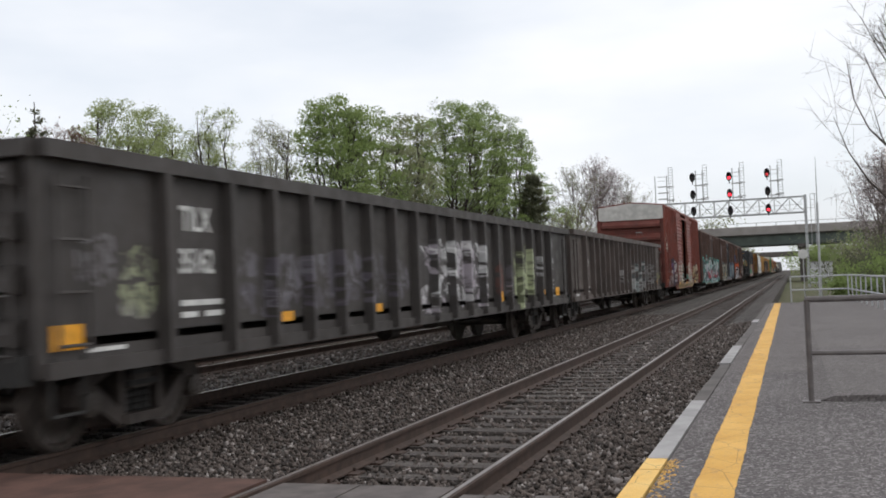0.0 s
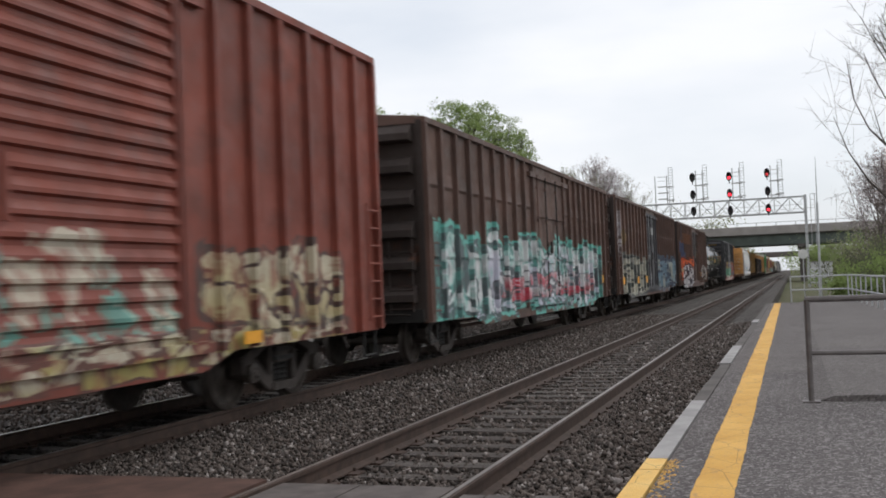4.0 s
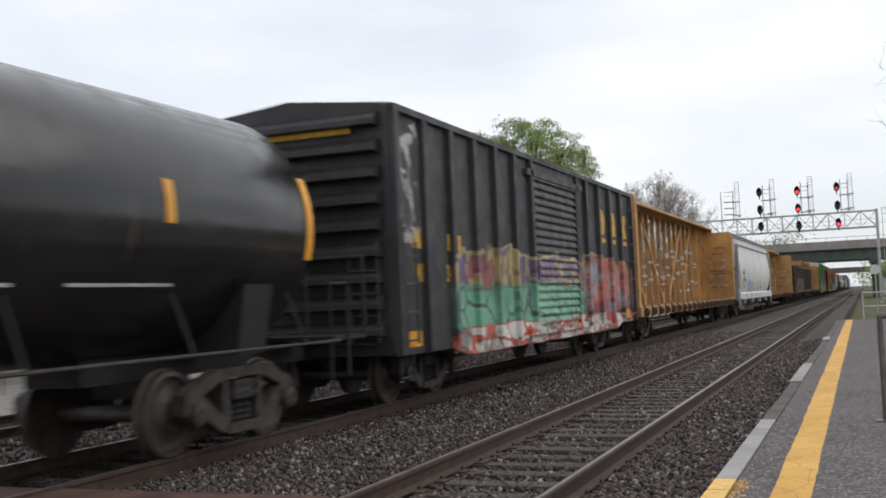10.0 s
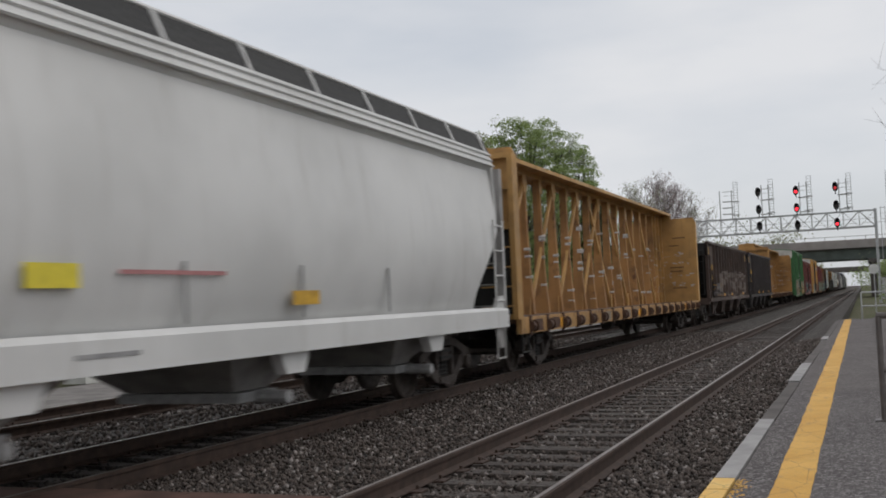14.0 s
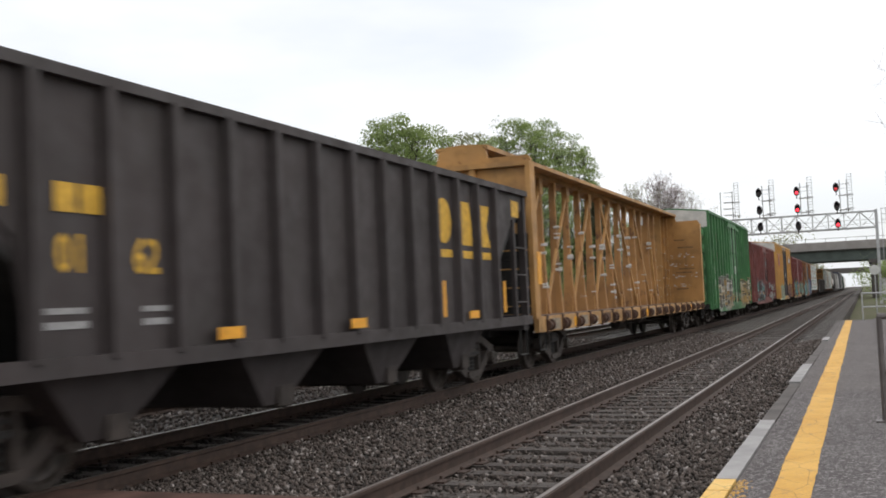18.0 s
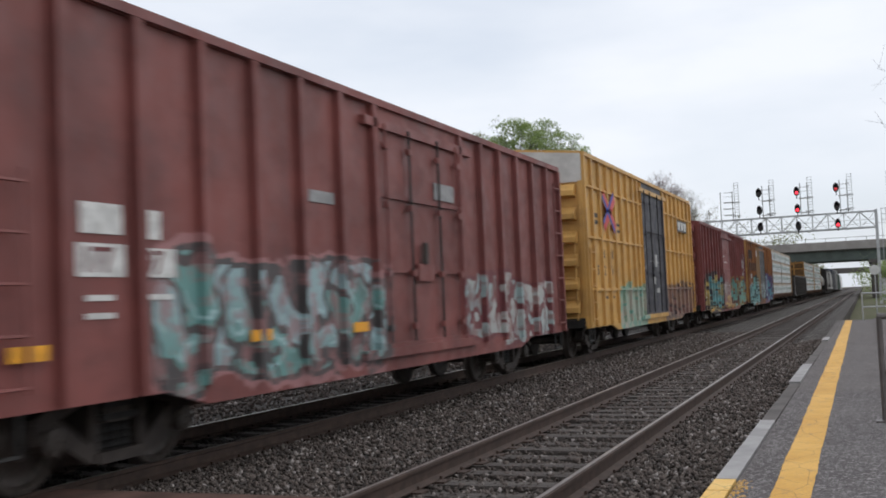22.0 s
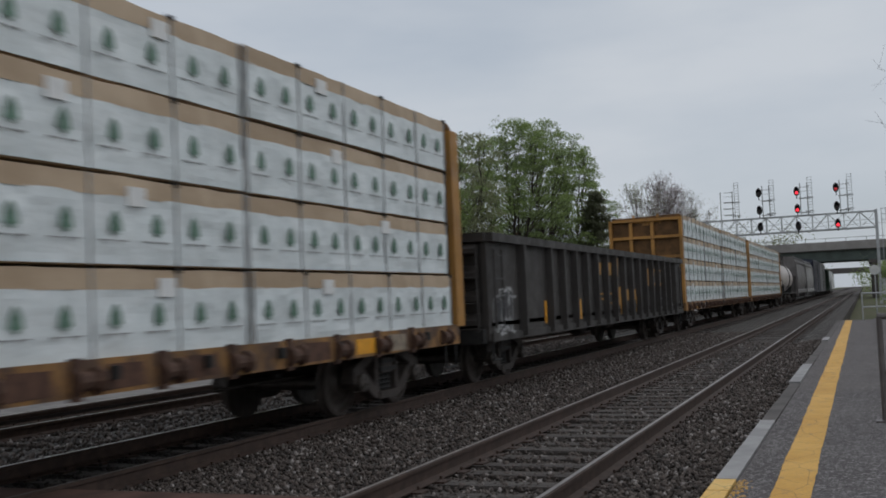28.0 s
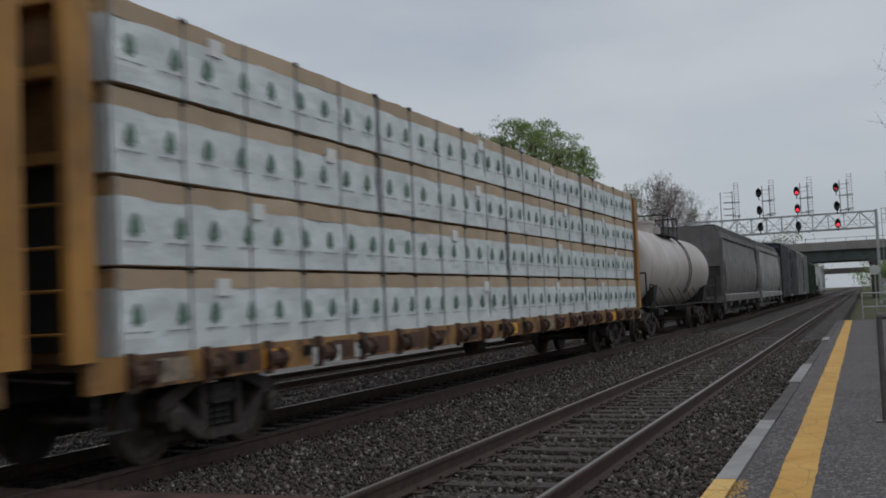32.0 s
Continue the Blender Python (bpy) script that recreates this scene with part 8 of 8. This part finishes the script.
def leaf_cloud(tips, seed, per, size, scatter, bounds=None):
    rnd = np.random.default_rng(seed)
    c = np.asarray(tips)
    n = len(c) * per
    ctr = np.repeat(c, per, 0) + rnd.normal(0, scatter, (n, 3)) * (1, 1, 0.8)
    a = rnd.normal(0, 1, (n, 3))
    a /= np.linalg.norm(a, axis=1, keepdims=True)
    b = np.cross(a, rnd.normal(0, 1, (n, 3)))
    b /= np.linalg.norm(b, axis=1, keepdims=True)
    s = size * rnd.uniform(0.6, 1.3, (n, 1))
    a, b = a * s, b * s * 0.6
    v = np.stack([ctr - a, ctr + b, ctr + a, ctr - b], 1).reshape(-1, 3)
    return v, np.arange(n * 4).reshape(-1, 4)


def raw_mesh(name, v, f):
    me = bpy.data.meshes.new(name)
    me.vertices.add(len(v))
    me.vertices.foreach_set("co", np.asarray(v, np.float32).ravel())
    k = f.shape[1]
    me.loops.add(f.size)
    me.loops.foreach_set("vertex_index", f.ravel().astype(np.int32))
    me.polygons.add(len(f))
    me.polygons.foreach_set("loop_start", np.arange(0, f.size, k, dtype=np.int32))
    me.update()
    me.validate()
    return me


def conifer(label, x, y, h, w, seed, n=5000, full=False):
    """A conifer: ragged and open, or, when full, a dense rounded column."""
    t = thing("conifer", label, "tree", "trees along the line", at=(x, y, -0.62))
    part("trunk", Geo().tube((0, 0, 0), (0, 0, h * 0.97), h * 0.012, 6, 0.02), BARK, t)
    rnd = np.random.default_rng(seed)
    arms = 150
    z = rnd.uniform(0.03, 0.99, arms) if full else 1 - np.sqrt(rnd.uniform(0.0008, 0.95, arms))
    prof = (1 - np.abs(z * 1.7 - 0.75) ** 2.6).clip(0.05, 1) if full else (1 - z) ** 0.8
    reach = prof * w * (rnd.uniform(0.75, 1.0, arms) if full else rnd.uniform(0.25, 1.15, arms)) + 0.06
    a = rnd.uniform(0, math.tau, arms)
    p = np.stack([np.zeros(arms), np.zeros(arms), z * h], 1)
    q = np.stack([np.cos(a) * reach, np.sin(a) * reach, z * h + reach * rnd.uniform(-0.1, 0.35, arms)], 1)
    sets, pts = curves(p, q, np.stack([np.zeros(arms), np.zeros(arms), -0.15 * reach], 1), np.full(arms, 0.022), np.full(arms, 0.008), 4)
    tagged(part("branchwork", raw_mesh("branchwork", *gather(sets)), BARK, t), kind="stuff")
    i, u = rnd.integers(0, arms, n), rnd.uniform(0.0 if full else 0.25, 1, (n, 1)) ** 0.6
    c = p[i] * (1 - u) + q[i] * u + rnd.normal(0, 0.10 + (0.14 if full else 0.0), (n, 3)) * (1, 1, 0.7)
    v, f = leaf_cloud(c, seed, 1, (0.10 if full else 0.07) * (h / 10) ** 0.5, 0.02)
    part("crown", raw_mesh("crown", v, f), DARKN, t)
    return t


def bush(label, x, y, w, h, seed, leaf, n=2500, size=0.12, z=-0.62, d=None):
    t = thing("bush", label, "bush", "bushes along the line", at=(x, y, z))
    rnd = np.random.default_rng(seed)
    k = 44
    ctr = rnd.normal(0, 1, (k, 3)) * (w * 0.33, (d or w) * 0.33, h * 0.22) + (0, 0, h * 0.5)
    ctr[:, 2] = np.clip(ctr[:, 2], h * 0.08, h * 0.95)
    root = np.stack([ctr[:, 0] * 0.35, ctr[:, 1] * 0.35, np.zeros(k)], 1)
    sets, pts = curves(root, ctr, rnd.normal(0, 0.1 * h, (k, 3)) * (1, 1, 0.3), np.full(k, 0.035), np.full(k, 0.012), 3)
    s2, pts2 = offshoots(rnd, pts, 5, 0.4, 0.35, 0.012)
    part("branchwork", raw_mesh("branchwork", *gather(sets + s2)), BARK, t)
    tips = np.concatenate([pts2[:, 1], pts2[:, 2], ctr])
    v, f = leaf_cloud(tips, seed, max(2, n // len(tips)), size, h * 0.075)
    v[:, 2] = np.maximum(v[:, 2], 0.02)
    part("foliage", raw_mesh("foliage", v, f), leaf, t)
    return t


# large maples behind the train: x, y, height, width, leaf, tufts, bottom of the crown
for i, (x, y, h, w, lf, nt, low) in enumerate(((-32, 76.5, 17.6, 9.8, MID, 210, 0.2), (-33, 85.5, 18.2, 7.4, MID, 130, 0.24), (-32, 92, 18.6, 7.0, OLIVE, 110, 0.24), (-34, 100, 19.2, 7.0, MID, 110, 0.26),
                                               (-32, 108, 22.0, 11.0, MID, 250, 0.16), (-32, 118, 23.4, 12.0, MID, 290, 0.16), (-31.5, 131, 22.0, 10.5, MID, 240, 0.16))):
    tufted_tree("maple_tree", "tall maple in fresh spring leaf", x, y, h, w, 100 + i, lf, nt, 0.72, 0.8, 120, 0.105, low)
# thinner trees nearer the head of the line
for i, (x, y, h, w, lf, per, nt) in enumerate(((-32, 29, 11.8, 7.0, BLOSSOM, 7, 110), (-33, 35.5, 12.4, 7.0, BLOSSOM, 7, 110), (-33, 32, 11.4, 6.0, OLIVE, 10, 90), (-32, 47.5, 12.7, 6.4, SPRING, 26, 130), (-33, 52.5, 13.2, 6.0, SPRING, 24, 120), (-32.5, 58.5, 14.3, 5.2, SPRING, 15, 100),
                                               (-32, 65.5, 14.4, 5.6, OLIVE, 8, 100), (-35, 61, 13.0, 5.0, OLIVE, 10, 70), (-34, 70, 14.0, 5.4, OLIVE, 9, 80), (-33, 20, 12.5, 6.6, OLIVE, 16, 90), (-33, 43.6, 11.0, 4.8, BLOSSOM, 6, 80))):
    tufted_tree("young_tree", "slender tree with thin new leaves", x, y, h, w, 200 + i, lf, int(nt * 1.8), 0.40, 0.48, per * 4 + 10, 0.058, 0.14, bark=BARKPALE if lf is BLOSSOM else None, thick=0.007, twigs=7)
for i, (x, y, h) in enumerate(((-32, 43.7, 10.8), (-32, 38.2, 9.4), (-34, 31, 8.8))):
    tufted_tree("russet_tree", "small tree with russet buds", x, y, h, 5.6, 300 + i, RUSSET, 170, 0.4, 0.45, 60, 0.055, 0.1, thick=0.008)
for i, (x, y, h, w) in enumerate(((-32, 41.2, 11.9, 2.6), (-34, 43.0, 9.6, 2.6), (-35, 36.5, 8.5, 2.6), (-30, 52.5, 6.6, 2.4), (-31, 60, 7.6, 2.6), (-33, 69, 8.6, 3.0))):
    conifer("ragged dark green conifer among bare trees", x, y, h, w, 400 + i, 9500)
conifer("dense rounded evergreen beside the maples", -26.4, 120, 14.2, 2.2, 410, 24000, True)
# pale bare trees further on
for i, (x, y, h, w) in enumerate(((-33, 178, 22, 10), (-31, 192, 25, 12), (-33, 206, 26.5, 11), (-34, 224, 26, 12), (-34, 240, 26, 12), (-32, 166, 14, 9))):
    tree("bare_tree", "pale tree just coming into bud", x, y, h, w, 500 + i, (OLIVE, BLOSSOM, None, BLOSSOM, OLIVE, SPRING)[i], 55, (6, 5), 1, 0.13, 0.3, 0.2, bark=BARKPALE, base=0.2, thick=0.022)
# undergrowth
for i, (x, y, w, h) in enumerate(((-31, 33, 5.5, 7.6), (-31.5, 37.5, 5.0, 6.8), (-31, 28, 5.5, 7.0))):
    bush("tall green thicket among pale bare trees", x, y, w, h, 640 + i, (MID, SPRING, MID)[i], 20000, 0.07)
for i in range(14):
    bush("tall dense thicket behind the far track", -29.5 - (i % 3) * 1.6, 21 + i * 3.4, 4.6, 5.6 + 2.6 * (0.5 + 0.5 * math.sin(i * 2.3)), 760 + i, (MID, DARKN, MID, RUSSET, MID, OLIVE, DARKN)[i % 7], 16000, 0.075)
rnd = random.Random(11)
for i in range(34):
    y = 12 + i * 5.2
    bush("tangled green undergrowth below the trees", -27 - rnd.uniform(0, 3.5), y + rnd.uniform(-1, 1), rnd.uniform(5, 7), rnd.uniform(3.0, 5.2) if y < 58 else rnd.uniform(3.6, 5.6), 600 + i, (MID, OLIVE, DARKN, MID, RUSSET)[i % 5], 15000, 0.075)
for i in range(17):
    bush("dense woodland behind the trees", -38 - rnd.uniform(0, 4), 8 + i * 8.6, 11, rnd.uniform(7.6, 9.6), 660 + i, (DARKN, OLIVE, MID, RUSSET)[i % 4], 16000, 0.15)
# beyond the bridge and beside it
for i, (x, y, h) in enumerate(((-22, 225, 13.5), (-16, 232, 13.0), (-12, 236, 11.5), (-30, 228, 14), (9.5, 205, 7.0), (12, 215, 9.0), (8.5, 245, 8.5), (-17, 320, 12), (-24, 300, 14), (10, 330, 11))):
    bush("brown-green thicket near the road bridge", x, y, 9, h, 700 + i, OLIVE if i < 4 else MID, 6000, 0.22)
for i, (x, y, w, h, lf) in enumerate(((6.9, 52, 3.0, 2.3, MID), (8.4, 58, 4.0, 3.6, DARKN), (10.5, 66, 5, 4.6, MID), (7.2, 72, 4.0, 3.6, DARKN), (6.0, 62, 2.6, 2.3, MID), (9.5, 90, 6, 6.5, OLIVE), (7.2, 48, 2.4, 2.0, DARKN), (8.5, 110, 6, 6.0, OLIVE))):
    bush("green roadside bushes behind the platform", x, y, w, h, 720 + i, lf, 12000, 0.065)
tree("bare_tree", "leafless tree with a leaning trunk and fine twigs", 8.0, 44, 13.4, 7.6, 805, None, 30, (8, 6), low=0.36, lean=(-0.06, 0), base=0.13, thick=0.010)
tree("bare_tree", "leafless tree beside the embankment", 12.0, 52, 15.5, 6.0, 802, None, 14, (7, 6), low=0.35, lean=(-0.05, 0), base=0.14, thick=0.010)
for i, (x, y, h) in enumerate(((8.8, 84, 11.2), (11.5, 90, 12.5), (14, 84, 14.5), (12, 120, 14))):
    tree("bare_tree", "budding tree with pinkish grey twigs", x, y, h, 7.0, 810 + i, RUSSET if i % 2 else BLOSSOM, 50, (7, 5), 1, 0.07, 0.2, 0.15, bark=BARKPALE, base=0.14, thick=0.014)
# ---------------------------------------------------------------- ties, plates and loose stone
rnd = random.Random(21)
TIE_MESH = []
for k in range(6):
    j = lambda s: rnd.uniform(-s, s)
    v = [(x + j(0.03), y + j(0.012), z + j(0.006)) for z in (-0.36, -0.183) for y in (-0.115, 0.115) for x in (-1.3, -0.45, 0.45, 1.3)]
    f = [(a, a + 1, a + 5, a + 4) for a in (0, 1, 2)] + [(8 + a, 12 + a, 13 + a, 9 + a) for a in (0, 1, 2)] + [(a, 8 + a, 9 + a, a + 1) for a in (0, 1, 2)] + [(4 + a, 5 + a, 13 + a, 12 + a) for a in (0, 1, 2)] + [(0, 4, 12, 8), (3, 11, 15, 7)]
    me = Geo().add(v, f).mesh("tie")
    me.materials.append(TIE)
    TIE_MESH.append(me)
for i, (xc, n0) in enumerate(zip((-0.7525, -5.136, -9.505), (190, 110, 90))):
    far = Geo()
    for k in range(620):
        y = 1.5 + k * 0.53 + rnd.uniform(-0.03, 0.03)
        if k < n0:
            ob = part("tie", rnd.choice(TIE_MESH), TIE, TRACKS[i], at=(xc + rnd.uniform(-0.05, 0.05), y, rnd.uniform(-0.012, 0.004)))
            ob.rotation_euler = (0, 0, rnd.gauss(0, 0.012))
        else:
            far.box(xc - 1.3, y - 0.115, -0.36, xc + 1.3, y + 0.115, -0.187)
    tagged(part("far_ties", far, TIE, TRACKS[i]), kind="stuff")
    pl = Geo()
    for k in range(150 if i == 0 else 90):
        y = 1.5 + k * 0.53
        for s in (-1, 1):
            x = xc + s * 0.7525
            pl.box(x - 0.17, y - 0.09, -0.186, x + 0.17, y + 0.09, -0.166)
            for e in (-1, 1):
                pl.box(x + e * 0.085 - 0.012, y + e * 0.05 - 0.012, -0.17, x + e * 0.085 + 0.012, y + e * 0.05 + 0.012, -0.135)
    tagged(part("tie_plates", pl, RAILRUST, TRACKS[i], "rusty tie plates and spikes"), kind="stuff")


def stones(n, x0, x1, y0, y1, zf, size, seed, bias=1.6):
    r = np.random.default_rng(seed)
    base = np.array([(1, 0, 0), (-1, 0, 0), (0, 1, 0), (0, -1, 0), (0, 0, 1), (0, 0, -1)], float)
    tri = np.array([(0, 2, 4), (2, 1, 4), (1, 3, 4), (3, 0, 4), (2, 0, 5), (1, 2, 5), (3, 1, 5), (0, 3, 5)])
    x = r.uniform(x0, x1, n)
    y = y0 + (y1 - y0) * r.uniform(0, 1, n) ** bias
    v = base[None] * r.uniform(0.5, 1.25, (n, 6, 1)) + r.normal(0, 0.18, (n, 6, 3))
    q = r.normal(0, 1, (n, 4))
    q /= np.linalg.norm(q, axis=1, keepdims=True)
    w, a, b, c = q.T
    R = np.stack([np.stack([1 - 2 * (b * b + c * c), 2 * (a * b - w * c), 2 * (a * c + w * b)], 1), np.stack([2 * (a * b + w * c), 1 - 2 * (a * a + c * c), 2 * (b * c - w * a)], 1), np.stack([2 * (a * c - w * b), 2 * (b * c + w * a), 1 - 2 * (a * a + b * b)], 1)], 1)
    v = np.einsum("nij,nkj->nki", R, v) * (size * r.uniform(0.55, 1.35, (n, 1, 1))) * (1 + y[:, None, None] * 0.008)
    v += np.stack([x, y, np.interp(x, zf[0], zf[1]) + r.uniform(-0.012, 0.022, n)], 1)[:, None]
    f = tri[None] + (np.arange(n) * 6)[:, None, None]
    return raw_mesh("ballast_stones", v.reshape(-1, 3), f.reshape(-1, 3))


# darker stones for that strip: oil, and the shade under the cars as colour
OILY_SHADED_STONE = simple("oily_shaded_stone", (0.035, 0.03, 0.027), 0.8, 0, 0.5, 30)
prof = ((-13, -4.45, -4.3, -1.45, -1.0, -0.1, 0.2, 1.0, 1.34), (-0.25, -0.2, -0.17, -0.17, -0.225, -0.22, -0.17, -0.06, -0.02))
for nm, args in (("ballast_stones", (26000, -4.25, -1.6, 7.1, 42, prof, 0.023, 1)), ("ballast_stones", (12500, 0.1, 1.29, 6.6, 32, prof, 0.024, 2)), ("ballast_stones", (6500, -1.42, -0.08, 7.1, 34, ((-2, 1), (-0.205, -0.205)), 0.026, 3)),
                 ("ballast_stones", (6000, -8.7, -5.95, 7.0, 40, ((-9, 0), (-0.19, -0.19)), 0.032, 4)), ("ballast_stones", (2500, -5.8, -4.5, 7.1, 30, ((-9, 0), (-0.21, -0.21)), 0.033, 5))):
    ob = part(nm, stones(*args), OILY_SHADED_STONE if args[1] == -5.8 else STONE)
    tagged(ob, "loose angular grey ballast stones", "ballast", kind="stuff")
# ---------------------------------------------------------------- what moves
def motions():
    """The whole train rolls past at an even pace, and its wheels turn."""
    for ob, m0 in LOADS:
        walk(ob, [(t, Matrix.Translation((0, -SPEED * t, 0)) @ m0) for t in range(0, 33, 4)])
    for car, u in CARS:
        walk(car, [(t, pose(TRACK_X[1], u - SPEED * t, 0)) for t in range(0, 33, 2)])
    lead = WHEELSETS[0]
    per = SPEED / WHEEL_R / FPS
    walk(lead, [(k / FPS, Matrix.Rotation(per * k, 4, "X")) for k in range(0, 32 * FPS + 1)])
    keys = lead.animation_data
    for w in WHEELSETS[1:]:
        w.rotation_mode = "QUATERNION"
        data = w.animation_data_create()
        data.action = keys.action
        data.action_slot = keys.action_slot


motions()
